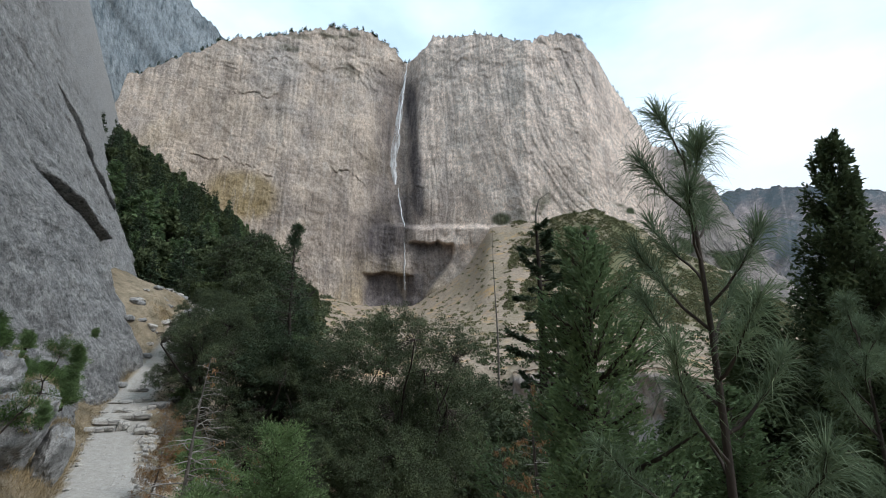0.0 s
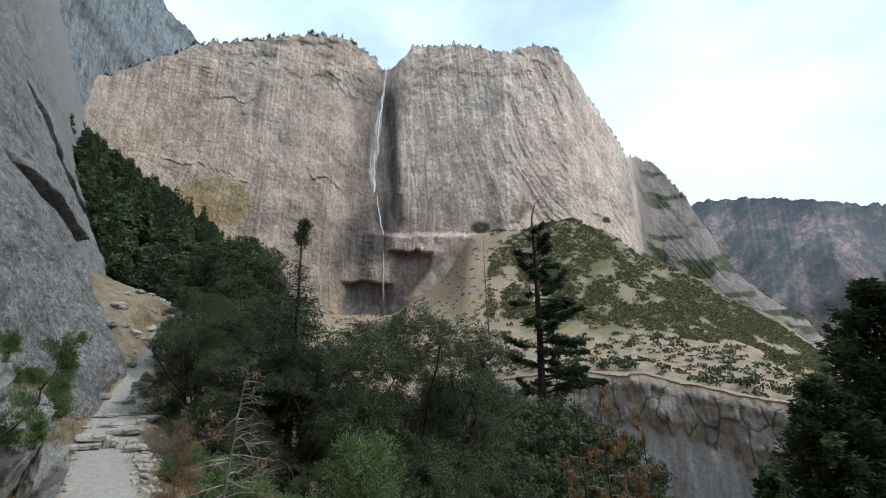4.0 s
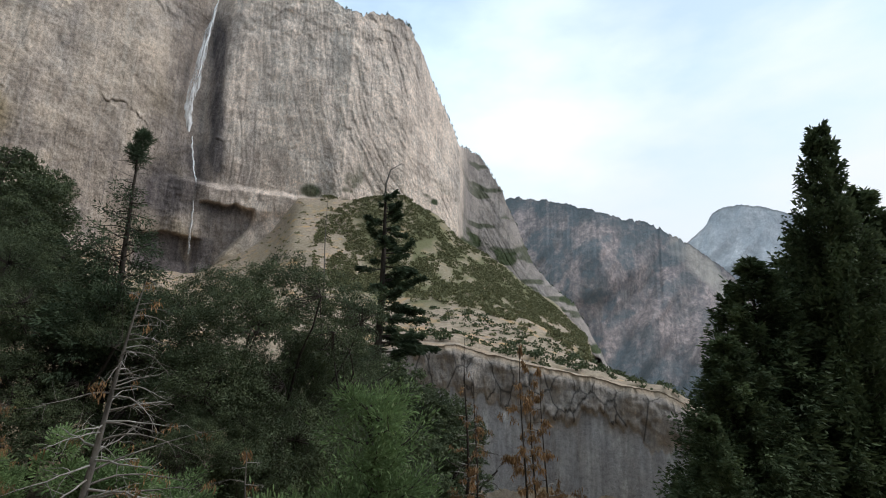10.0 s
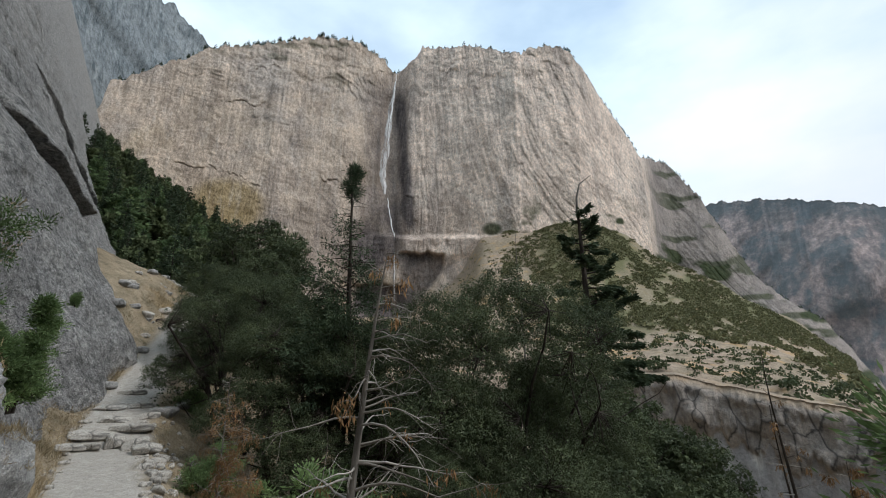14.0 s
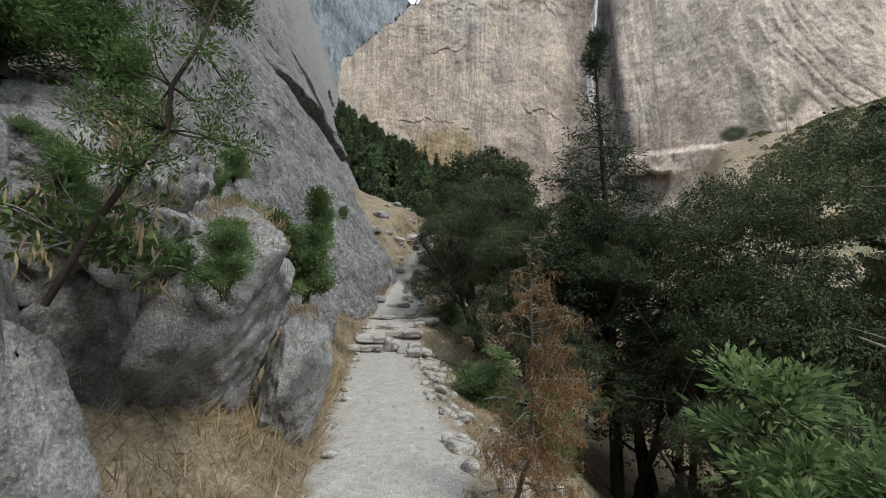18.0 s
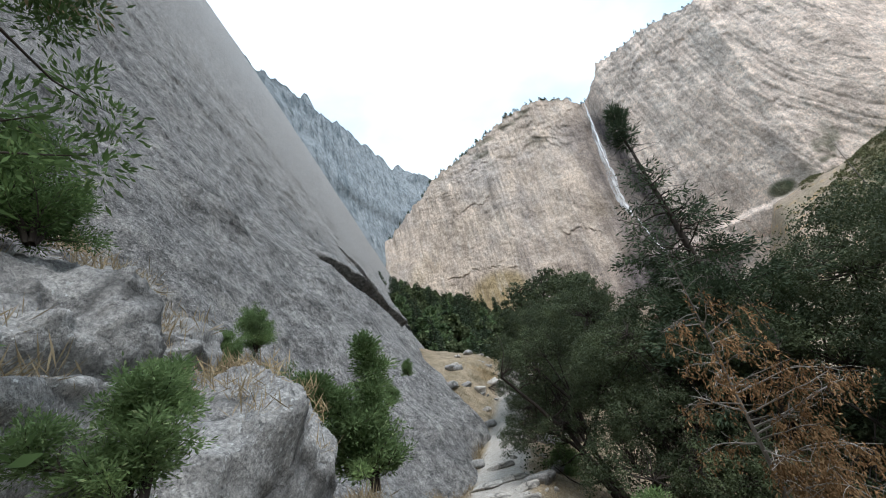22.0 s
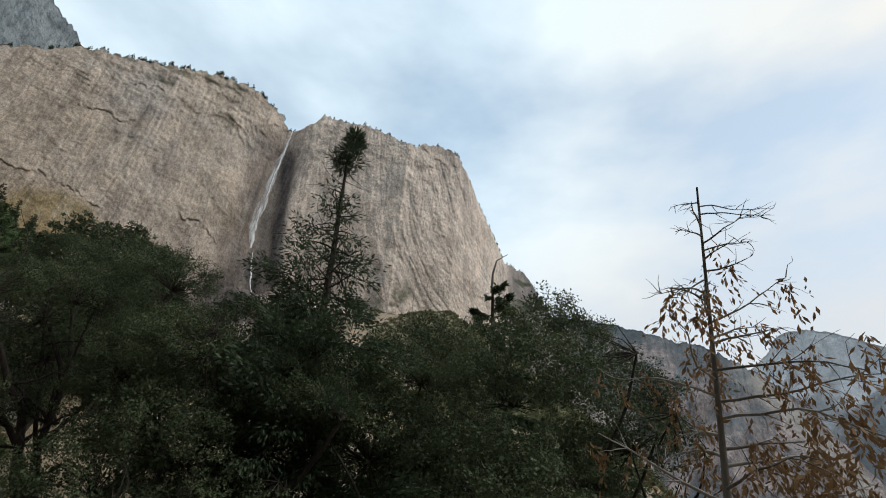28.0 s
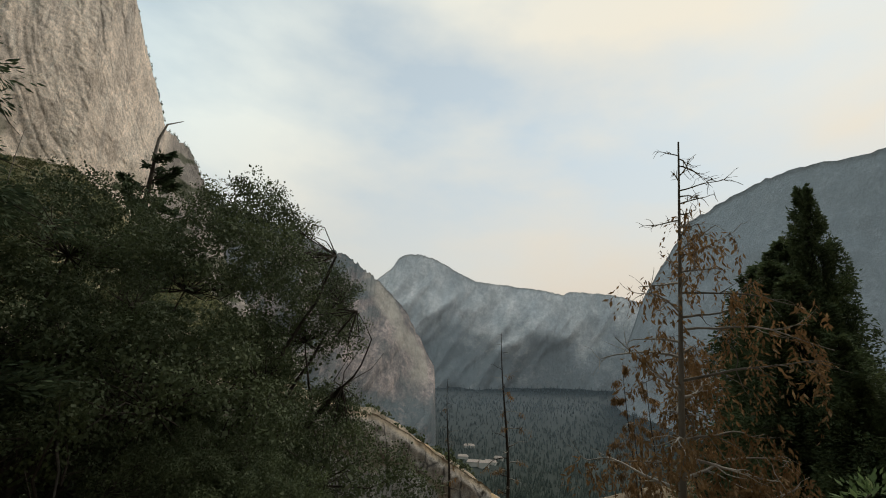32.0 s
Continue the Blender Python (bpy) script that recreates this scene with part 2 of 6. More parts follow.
def shelf_rock():
    """The rock shelf across the gully: pale tan top, dark broken band, grey face with pale water runs."""
    m = Nodes("shelf wall granite", 0.9, 0.2)
    big, fine = m.noise(0.12, 7, 0.65), m.noise(1.2, 8, 0.75)
    c = m.ramp(big, (0.35, 0.5, 0.65), ((0.27, 0.205, 0.145), (0.36, 0.29, 0.215), (0.34, 0.245, 0.16)))
    runs = m.noise(0.45, 5, 0.6, (1, 1, 0.05))
    face = m.ramp(runs, (0.38, 0.56, 0.64, 0.72), ((0.25, 0.238, 0.238), (0.33, 0.315, 0.31), (0.42, 0.405, 0.39), (0.66, 0.64, 0.61)))
    c = m.mix(c, face, m.attr("face"))
    broken = m.ramp(m.noise(0.6, 7, 0.7, (1, 1, 0.22)), (0.35, 0.6, 0.72), ((0.19, 0.17, 0.155), (0.31, 0.27, 0.235), (0.42, 0.355, 0.29)))
    joint = m.ramp(m.cracks(0.34, (1.0, 1.0, 0.45), (0, 0, 0), 0.05), (0.0, 1.0), ((0.9, 0.9, 0.9), (0, 0, 0)))
    broken = m.mix(broken, (0.045, 0.042, 0.04), joint)
    c = m.mix(c, broken, m.attr("band"))
    c = m.mix(c, m.ramp(fine, (0.3, 0.5, 0.7), ((0.5, 0.5, 0.5), (1, 1, 1), (1.35, 1.33, 1.3))), 0.75, "MULTIPLY")
    return m.done(c, ((fine, 0.4, 0.35), (m.noise(0.3, 7, 0.7), 0.35, 0.8)))


def wall_rock():
    """The great cliff: tan and pinkish granite, grey water streaks, yellow flakes, ledges and joints."""
    m = Nodes("cliff granite", 0.92, 0.15)
    run = m.noise(0.05, 8, 0.66, (1.0, 1.0, 0.07))
    run2 = m.noise(0.22, 6, 0.65, (1.0, 1.0, 0.045))
    thin = m.noise(0.5, 4, 0.6, (1.0, 1.0, 0.02))
    blotch = m.noise(0.014, 8, 0.66)
    patch = m.noise(0.06, 9, 0.72, (1, 1, 0.6))
    fine = m.noise(0.3, 9, 0.78)
    c = m.ramp(blotch, (0.32, 0.5, 0.68), ((0.41, 0.34, 0.28), (0.54, 0.445, 0.36), (0.445, 0.39, 0.345)))
    pale = m.ramp(blotch, (0.32, 0.5, 0.68), ((0.60, 0.485, 0.40), (0.74, 0.605, 0.505), (0.65, 0.555, 0.475)))
    c = m.mix(c, pale, m.attr("pale"))
    c = m.mix(c, (0.37, 0.285, 0.155), m.attr("ochre"))
    c = m.mix(c, (0.255, 0.225, 0.21), m.ramp(run, (0.50, 0.70), ((0, 0, 0), (0.6, 0.6, 0.6))))
    c = m.mix(c, (0.60, 0.545, 0.48), m.ramp(run2, (0.53, 0.70), ((0, 0, 0), (0.5, 0.5, 0.5))))
    c = m.mix(c, (0.10, 0.095, 0.095), m.ramp(thin, (0.60, 0.68), ((0, 0, 0), (0.4, 0.4, 0.4))))
    # water stain colour, used as well for painted shade inside cave and undercut
    c = m.mix(c, m.ramp(run2, (0.35, 0.65), ((0.088, 0.076, 0.078), (0.185, 0.16, 0.15))), m.attr("wet_shade"))
    c = m.mix(c, m.ramp(patch, (0.40, 0.5, 0.61), ((0.72, 0.71, 0.70), (1, 1, 1), (1.2, 1.19, 1.17))), 0.8, "MULTIPLY")
    c = m.mix(c, m.ramp(fine, (0.32, 0.5, 0.68), ((0.5, 0.5, 0.51), (1, 1, 1), (1.35, 1.33, 1.31))), 0.85, "MULTIPLY")
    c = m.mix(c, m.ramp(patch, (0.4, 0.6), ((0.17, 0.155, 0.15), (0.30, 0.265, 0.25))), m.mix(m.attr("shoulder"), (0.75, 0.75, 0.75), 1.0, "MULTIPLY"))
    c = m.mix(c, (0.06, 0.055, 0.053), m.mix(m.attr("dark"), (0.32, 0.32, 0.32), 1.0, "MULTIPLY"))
    tiny = m.noise(0.9, 6, 0.78, (1, 1, 0.7))
    c = m.mix(c, m.ramp(tiny, (0.32, 0.5, 0.68), ((0.42, 0.42, 0.42), (1, 1, 1), (1.4, 1.38, 1.36))), 0.8, "MULTIPLY")
    c = m.mix(c, m.ramp(m.noise(0.25, 4, 0.6), (0.3, 0.7), ((0.035, 0.05, 0.025), (0.075, 0.085, 0.04))), m.attr("green"))
    return m.done(c, ((patch, 0.5, 3.0), (fine, 0.6, 1.6), (run2, 0.25, 1.5), (tiny, 0.5, 0.7)))


def backdrop(name, pale, dark, haze, much, size):
    """Far mountains: broken rock, gullies and woods, with haze painted into the colour and a faint glow."""
    m = Nodes(name, 1.0, 0.0)
    gully = m.noise(1.1 / size, 9, 0.7, (1.6, 1.6, 0.7), (0.5, 0.4, 0.3))
    face = m.noise(3.2 / size, 9, 0.75)
    grain = m.noise(13.0 / size, 6, 0.75)
    woods = m.noise(5.0 / size, 9, 0.78, (1.0, 1.0, 1.4))
    c = m.ramp(gully, (0.40, 0.50, 0.58), (m_avg(dark, m_avg(pale, dark)), m_avg(pale, m_avg(pale, dark)), tuple(v * 1.25 for v in pale)))
    for n, lo, hi in ((face, 0.55, 1.4), (grain, 0.65, 1.35)):
        c = m.mix(c, m.ramp(n, (0.40, 0.5, 0.60), ((lo, lo, lo * 1.02), (1, 1, 1), (hi, hi, hi))), 0.9, "MULTIPLY")
    spread = m.mix(m.ramp(m.attr("wood"), (0.0, 1.0), ((0.16, 0.16, 0.16), (1, 1, 1))), m.ramp(woods, (0.43, 0.53), ((0.05, 0.05, 0.05), (1, 1, 1))), 1.0, "MULTIPLY")
    c = m.mix(c, m.ramp(grain, (0.4, 0.6), (tuple(v * 0.6 for v in dark), tuple(v * 1.2 for v in dark))), spread)
    c = m.mix(c, m.ramp(face, (0.4, 0.6), ((0.30, 0.255, 0.20), (0.50, 0.44, 0.36))), m.mix(m.attr("slab"), (0.8, 0.8, 0.8), 1.0, "MULTIPLY"))
    # aerial haze goes into the rock and wood colours, which also glow faintly
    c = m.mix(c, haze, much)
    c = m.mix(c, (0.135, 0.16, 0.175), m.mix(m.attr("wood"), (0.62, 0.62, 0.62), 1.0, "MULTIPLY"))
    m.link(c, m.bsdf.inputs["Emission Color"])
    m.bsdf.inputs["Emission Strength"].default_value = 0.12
    return m.done(c, ((gully, 0.8, size * 0.12), (face, 0.8, size * 0.06), (grain, 0.6, size * 0.02)))


def m_avg(a, b):
    return tuple((p + q) / 2 for p, q in zip(a, b))


def hazy_rock():
    """The cliff up the canyon: haze painted in as blue-grey rock colours, split by slanting joints and ledges."""
    m = Nodes("hazy cliff", 0.95, 0.1)
    slant = (0.5, 0.35, 0.3)
    big, run = m.noise(0.018, 7, 0.65), m.noise(0.06, 8, 0.7, (2.2, 2.2, 0.6), slant)
    mid_n, fine = m.noise(0.16, 9, 0.76), m.noise(0.7, 6, 0.78)
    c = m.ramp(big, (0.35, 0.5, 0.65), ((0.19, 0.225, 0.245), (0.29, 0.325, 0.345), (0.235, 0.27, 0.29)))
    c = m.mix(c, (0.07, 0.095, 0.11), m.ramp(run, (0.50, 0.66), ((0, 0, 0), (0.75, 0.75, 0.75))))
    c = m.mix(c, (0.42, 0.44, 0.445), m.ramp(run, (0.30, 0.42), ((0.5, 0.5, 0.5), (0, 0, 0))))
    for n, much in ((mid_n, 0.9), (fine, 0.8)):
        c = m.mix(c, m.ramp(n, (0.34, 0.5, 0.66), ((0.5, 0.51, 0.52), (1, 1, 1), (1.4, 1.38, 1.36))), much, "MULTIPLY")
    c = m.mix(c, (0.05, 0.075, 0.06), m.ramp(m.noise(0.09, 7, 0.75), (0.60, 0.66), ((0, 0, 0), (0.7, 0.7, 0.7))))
    return m.done(c, ((run, 0.7, 5.0), (mid_n, 0.7, 2.5), (fine, 0.5, 0.6)))


def leafy(name, dark, light, tip, through=0.3, rough=0.7):
    m = Nodes(name, rough, 0.12)
    c = m.ramp(m.island(), (0.0, 0.5, 0.96, 1.0), (m_avg(dark, m_avg(dark, light)), m_avg(dark, light), m_avg(light, m_avg(dark, light)), tip))
    c = m.mix(c, m.ramp(m.noise(0.9, 4, 0.55), (0.3, 0.5, 0.7), ((0.5, 0.52, 0.5), (1, 1, 1), (1.5, 1.45, 1.3))), 0.9, "MULTIPLY")
    return m.done(c, (), through)


def barky(name, dark, pale, scale=9.0):
    m = Nodes(name, 0.95, 0.1)
    n = m.noise(scale, 6, 0.7, (1, 1, 0.18))
    c = m.ramp(n, (0.3, 0.7), (dark, pale))
    c = m.mix(c, m.ramp(m.noise(1.5, 4), (0.3, 0.7), ((0.7, 0.7, 0.7), (1.2, 1.2, 1.2))), 0.7, "MULTIPLY")
    return m.done(c, ((n, 0.8, 0.02),))


def soil():
    """Ground: trodden pale grit on the trail, dry needles and grass beside it, brown duff under the trees, talus and brush far off."""
    m = Nodes("ground", 0.95, 0.1)
    fine, mid_n = m.noise(60, 4, 0.75), m.noise(7.0, 6, 0.7)
    grit = m.ramp(mid_n, (0.3, 0.7), ((0.31, 0.285, 0.25), (0.45, 0.42, 0.375)))
    grit = m.mix(grit, m.ramp(fine, (0.3, 0.5, 0.68), ((0.38, 0.38, 0.38), (1, 1, 1), (1.4, 1.4, 1.4))), 0.85, "MULTIPLY")
    dry = m.ramp(m.noise(22, 6, 0.75), (0.28, 0.5, 0.72), ((0.085, 0.068, 0.046), (0.235, 0.19, 0.13), (0.38, 0.32, 0.235)))
    duff = m.ramp(m.noise(14, 6, 0.75), (0.3, 0.7), ((0.07, 0.054, 0.036), (0.22, 0.17, 0.11)))
    c = m.mix(duff, dry, m.ramp(m.attr("dry"), (0.2, 0.8), ((0, 0, 0), (1, 1, 1))))
    c = m.mix(c, m.ramp(m.noise(1.6, 7, 0.7), (0.34, 0.5, 0.66), ((0.45, 0.47, 0.42), (1, 1, 1), (1.35, 1.33, 1.3))), 0.85, "MULTIPLY")
    c = m.mix(c, grit, m.attr("trail"))
    talus = m.ramp(m.noise(0.5, 8, 0.75), (0.35, 0.5, 0.65), ((0.18, 0.142, 0.108), (0.30, 0.24, 0.18), (0.40, 0.33, 0.255)))
    talus = m.mix(talus, (0.46, 0.29, 0.13), m.ramp(m.noise(0.11, 5, 0.6), (0.55, 0.68), ((0, 0, 0), (0.75, 0.75, 0.75))))
    brush = m.ramp(m.noise(0.9, 7, 0.75), (0.3, 0.7), ((0.075, 0.078, 0.038), (0.18, 0.17, 0.09)))
    talus = m.mix(talus, brush, m.attr("brush"))
    c = m.mix(c, talus, m.attr("far"))
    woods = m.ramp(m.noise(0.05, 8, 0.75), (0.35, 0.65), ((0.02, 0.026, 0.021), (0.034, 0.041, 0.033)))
    # distance haze painted over the valley woods
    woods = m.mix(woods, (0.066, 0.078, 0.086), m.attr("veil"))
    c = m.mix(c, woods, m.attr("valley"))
    return m.done(c, ((mid_n, 0.4, 0.03), (fine, 0.4, 0.008), (m.noise(0.5, 8, 0.75), 0.5, 0.6)))


ROCK = slab_rock()
SHELF_WALL = shelf_rock()
BOULDER = granite("boulder granite", (0.35, 0.34, 0.32), (0.245, 0.24, 0.23), (0.10, 0.10, 0.10), 0.8, (0, 0, 0.4), 3.0, 0.5, 46.0, 30.0)
STEP_ROCK = granite("trail stone", (0.47, 0.44, 0.39), (0.38, 0.35, 0.31), (0.2, 0.185, 0.165), 0.4, (0, 0, 0), 1.0, 0.4)
CLIFF = wall_rock()
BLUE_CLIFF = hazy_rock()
GROUND = soil()
OAK_LEAF = leafy("oak leaves", (0.042, 0.056, 0.028), (0.105, 0.128, 0.068), (0.18, 0.195, 0.125), 0.3, 0.6)
HILL_LEAF = leafy("hillside leaves", (0.060, 0.078, 0.038), (0.135, 0.165, 0.080), (0.19, 0.21, 0.12), 0.3)
CEDAR_LEAF = leafy("cedar sprays", (0.085, 0.125, 0.062), (0.18, 0.25, 0.118), (0.30, 0.36, 0.18), 0.4)
SAP_LEAF = leafy("young conifer sprays", (0.095, 0.145, 0.06), (0.20, 0.28, 0.115), (0.32, 0.38, 0.19), 0.4)
SPUR_LEAF = leafy("shaded cedar sprays", (0.045, 0.066, 0.032), (0.115, 0.15, 0.075), (0.19, 0.22, 0.12), 0.3)
BRIGHT_LEAF = leafy("young cedar sprays", (0.05, 0.085, 0.03), (0.12, 0.185, 0.062), (0.22, 0.27, 0.11), 0.35)
FIR_LEAF = leafy("fir needles", (0.035, 0.052, 0.032), (0.085, 0.115, 0.064), (0.14, 0.17, 0.10), 0.25)
PINE_LEAF = leafy("pine needles", (0.09, 0.125, 0.075), (0.19, 0.245, 0.145), (0.29, 0.33, 0.21), 0.35)
DEAD_LEAF = leafy("dead foliage", (0.15, 0.085, 0.04), (0.36, 0.22, 0.11), (0.50, 0.34, 0.18), 0.25, 0.8)
SHRUB_LEAF = leafy("brush leaves", (0.105, 0.108, 0.056), (0.205, 0.202, 0.108), (0.27, 0.255, 0.145), 0.25)
GRASS = leafy("dry grass", (0.15, 0.112, 0.066), (0.47, 0.375, 0.235), (0.62, 0.53, 0.37), 0.35, 0.8)
BARK = barky("dark bark", (0.022, 0.018, 0.015), (0.085, 0.070, 0.058))
GREY_WOOD = barky("bleached dead wood", (0.075, 0.065, 0.055), (0.26, 0.235, 0.205))
TWIG = barky("pale twigs", (0.16, 0.145, 0.125), (0.40, 0.37, 0.33))
# haze colour and its share are mixed into each far mountain's rock
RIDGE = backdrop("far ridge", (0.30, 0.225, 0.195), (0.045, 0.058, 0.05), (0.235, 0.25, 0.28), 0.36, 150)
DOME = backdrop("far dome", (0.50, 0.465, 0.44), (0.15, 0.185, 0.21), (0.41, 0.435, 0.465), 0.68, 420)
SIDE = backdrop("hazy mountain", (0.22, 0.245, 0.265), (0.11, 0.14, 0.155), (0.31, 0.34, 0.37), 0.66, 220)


# ---- shapes from numbers ----
def vnoise(x, y, z=0.0, seed=0):
    """Smooth value noise in -1..1 on arrays."""
    x, y, z = np.broadcast_arrays(np.asarray(x, float), np.asarray(y, float), np.asarray(z, float))
    xi, yi, zi = np.floor(x), np.floor(y), np.floor(z)
    u, v, w = x - xi, y - yi, z - zi
    u, v, w = (k * k * (3 - 2 * k) for k in (u, v, w))

    def corner(a, b, c):
        h = np.sin((xi + a) * 127.1 + (yi + b) * 311.7 + (zi + c) * 74.7 + seed * 53.3) * 43758.5453
        return (h - np.floor(h)) * 2 - 1

    lerp = lambda p, q, k: p + (q - p) * k
    low = lerp(lerp(corner(0, 0, 0), corner(1, 0, 0), u), lerp(corner(0, 1, 0), corner(1, 1, 0), u), v)
    high = lerp(lerp(corner(0, 0, 1), corner(1, 0, 1), u), lerp(corner(0, 1, 1), corner(1, 1, 1), u), v)
    return lerp(low, high, w)


def fbm(x, y, z=0.0, seed=0, octaves=4, gain=0.5):
    total, amp = 0.0, 1.0
    for k in range(octaves):
        total = total + amp * vnoise(np.asarray(x) * 2**k, np.asarray(y) * 2**k, np.asarray(z) * 2**k, seed + k)
        amp *= gain
    return total


def smooth(a, b, x):
    k = np.clip((np.asarray(x, float) - a) / (b - a), 0, 1)
    return k * k * (3 - 2 * k)


def np_mesh(name, verts, faces, mats, smooth_shade=False, attrs=None, slots=None):
    """A mesh from arrays: verts (n, 3) and faces (m, 3 or 4)."""
    verts, faces = np.asarray(verts, np.float32), np.asarray(faces, np.int32)
    me = bpy.data.meshes.new(name)
    me.vertices.add(len(verts))
    me.vertices.foreach_set("co", verts.ravel())
    k = faces.shape[1]
    me.loops.add(faces.size)
    me.loops.foreach_set("vertex_index", faces.ravel())
    me.polygons.add(len(faces))
    me.polygons.foreach_set("loop_start", np.arange(0, faces.size, k, dtype=np.int32))
    me.polygons.foreach_set("use_smooth", np.full(len(faces), smooth_shade))
    for mat in mats if isinstance(mats, (list, tuple)) else [mats]:
        me.materials.append(mat)
    if slots is not None:
        me.polygons.foreach_set("material_index", np.asarray(slots, np.int32))
    me.update(calc_edges=True)
    for key, values in (attrs or {}).items():
        a = me.attributes.new(key, "FLOAT", "POINT")
        a.data.foreach_set("value", np.asarray(values, np.float32).ravel())
    me.validate()
    return me


def grid_faces(rows, cols, closed=False):
    i, j = np.meshgrid(np.arange(rows - 1), np.arange(cols if closed else cols - 1), indexing="ij")
    a, b = i * cols + j, i * cols + (j + 1) % cols
    return np.stack([a, b, b + cols, a + cols], -1).reshape(-1, 4)


def part(name, mesh, parent, label=""):
    ob = new(name, mesh)
    ob.parent = parent
    return tagged(ob, label=label)


def empty(name, at, label, category, group=""):
    ob = new(name)
    ob.location = at
    ob.empty_display_size = 0.2
    return tagged(ob, label, category, group)


def tubes(lines, sides=5):
    """Tapered tubes along lines of rows x, y, z, radius, as one (verts, faces)."""
    vs, fs, base = [], [], 0
    for line in lines:
        line = np.asarray(line, float)
        p, r = line[:, :3], line[:, 3]
        d = np.gradient(p, axis=0)
        d /= np.linalg.norm(d, axis=1, keepdims=True) + 1e-9
        side = np.cross(d, (0.31, 0.17, 0.93) if abs(d[0][2]) < 0.8 else (1.0, 0.13, 0.0))
        side /= np.linalg.norm(side, axis=1, keepdims=True) + 1e-9
        up = np.cross(d, side)
        a = np.linspace(0, 2 * np.pi, sides, endpoint=False)
        ring = p[:, None] + r[:, None, None] * (np.cos(a)[None, :, None] * side[:, None] + np.sin(a)[None, :, None] * up[:, None])
        vs.append(ring.reshape(-1, 3))
        fs.append(grid_faces(len(p), sides, True) + base)
        base += len(p) * sides
    return np.concatenate(vs), np.concatenate(fs)


def leaves(rng, at, size, ahead=None, spread=1.0, narrow=0.5, face=None):
    """Four-cornered leaves at the given places; ahead: the way that they point, or None for any."""
    n = len(at)
    d = rng.normal(size=(n, 3)) * spread
    if ahead is not None:
        d = d + ahead
    if face is not None:
        d = d - face * (d * face).sum(1, keepdims=True) * 0.8
    d /= np.linalg.norm(d, axis=1, keepdims=True) + 1e-9
    s = np.cross(d, rng.normal(size=(n, 3)) if face is None else face + 0.45 * rng.normal(size=(n, 3)))
    s /= np.linalg.norm(s, axis=1, keepdims=True) + 1e-9
    size = np.broadcast_to(size, (n,))[:, None]
    length, wide = d * size, s * size * narrow * 0.5
    quad = np.stack([at, at + length * 0.45 + wide, at + length, at + length * 0.5 - wide], 1)
    return quad.reshape(-1, 3), np.arange(4 * n).reshape(-1, 4)


def joined(pieces):
    vs, fs, base = [], [], 0
    for v, f in pieces:
        vs.append(v)
        fs.append(f + base)
        base += len(v)
    return np.concatenate(vs), np.concatenate(fs)


# ---- the lie of the land ----
# s runs along the trail towards azimuth 29 degrees, q to its left, up the slab
STRIKE = 29.0
U = np.array([-math.sin(radians(STRIKE)), math.cos(radians(STRIKE))])
W = np.array([-math.cos(radians(STRIKE)), -math.sin(radians(STRIKE))])
HUB = np.array([-6.0, 9.0, -1.5])
FAR_HUB = np.array([-3.0, 5.0, -0.7])


def sq(x, y):
    return x * U[0] + y * U[1], x * W[0] + y * W[1]


def xy(s, q):
    return s * U[0] + q * W[0], s * U[1] + q * W[1]


def trail_q(s):
    return np.interp(s, (-8, 0, 3, 6, 9.5, 12, 15, 19, 22.6, 26, 30, 40, 60), (-3.0, 0.0, 0.95, 1.0, 1.1, 1.15, 1.3, 1.55, 1.7, 1.6, 0.9, -1.2, -6.0))


def trail_z(s):
    return np.interp(s, (-8, 0, 3, 6.3, 9.4, 12, 15, 19, 22.4, 23.2, 26, 29.5, 34, 38, 46, 60, 80), (-0.9, -1.5, -1.75, -2.4, -3.0, -3.15, -3.12, -3.0, -2.85, -2.45, -1.8, -0.7, 1.9, 3.6, 6.0, 9.0, 13.0))


def near_z(s, q):
    e = q - trail_q(s)
    half = np.interp(s, (-5, 9, 18, 23, 35), (0.75, 0.72, 0.9, 1.05, 0.7))
    left = np.clip(e - half, 0, 6)
    right = np.clip(-e - half, 0, 40)
    steep = np.interp(s, (-4, 3, 8, 14, 26), (0.30, 0.42, 0.52, 0.60, 0.50))
    drop = -steep * right - 0.09 * np.clip(right - 0.6, 0, 4) ** 1.5
    z = trail_z(s) + np.minimum(left, 1.6) * 0.75 + np.clip(left - 1.6, 0, 6) * 0.4 + np.maximum(drop, -13)
    rough = 0.10 * fbm(s * 1.3, q * 1.3, 0, 3) * smooth(0.0, 1.0, np.abs(e) - half + 0.2) + 0.012 * fbm(s * 5, q * 5, 0, 5, 2)
    return z + rough


CLIFF_BASE = ((-60, -44, -40, -36, -34, -28, -25, -20.6, -14.9, -11, -7.5, -4.7, -0.5, 2.8, 10, 17, 21, 26, 31, 38, 50), (-6, 1, 5, 7.7, 9.5, 13.2, 16, 18.2, 17.3, 17.5, 17, 12.4, 8.6, 6.4, 6.8, 8.5, 12.0, 16.0, 19.2, 23.5, 27))


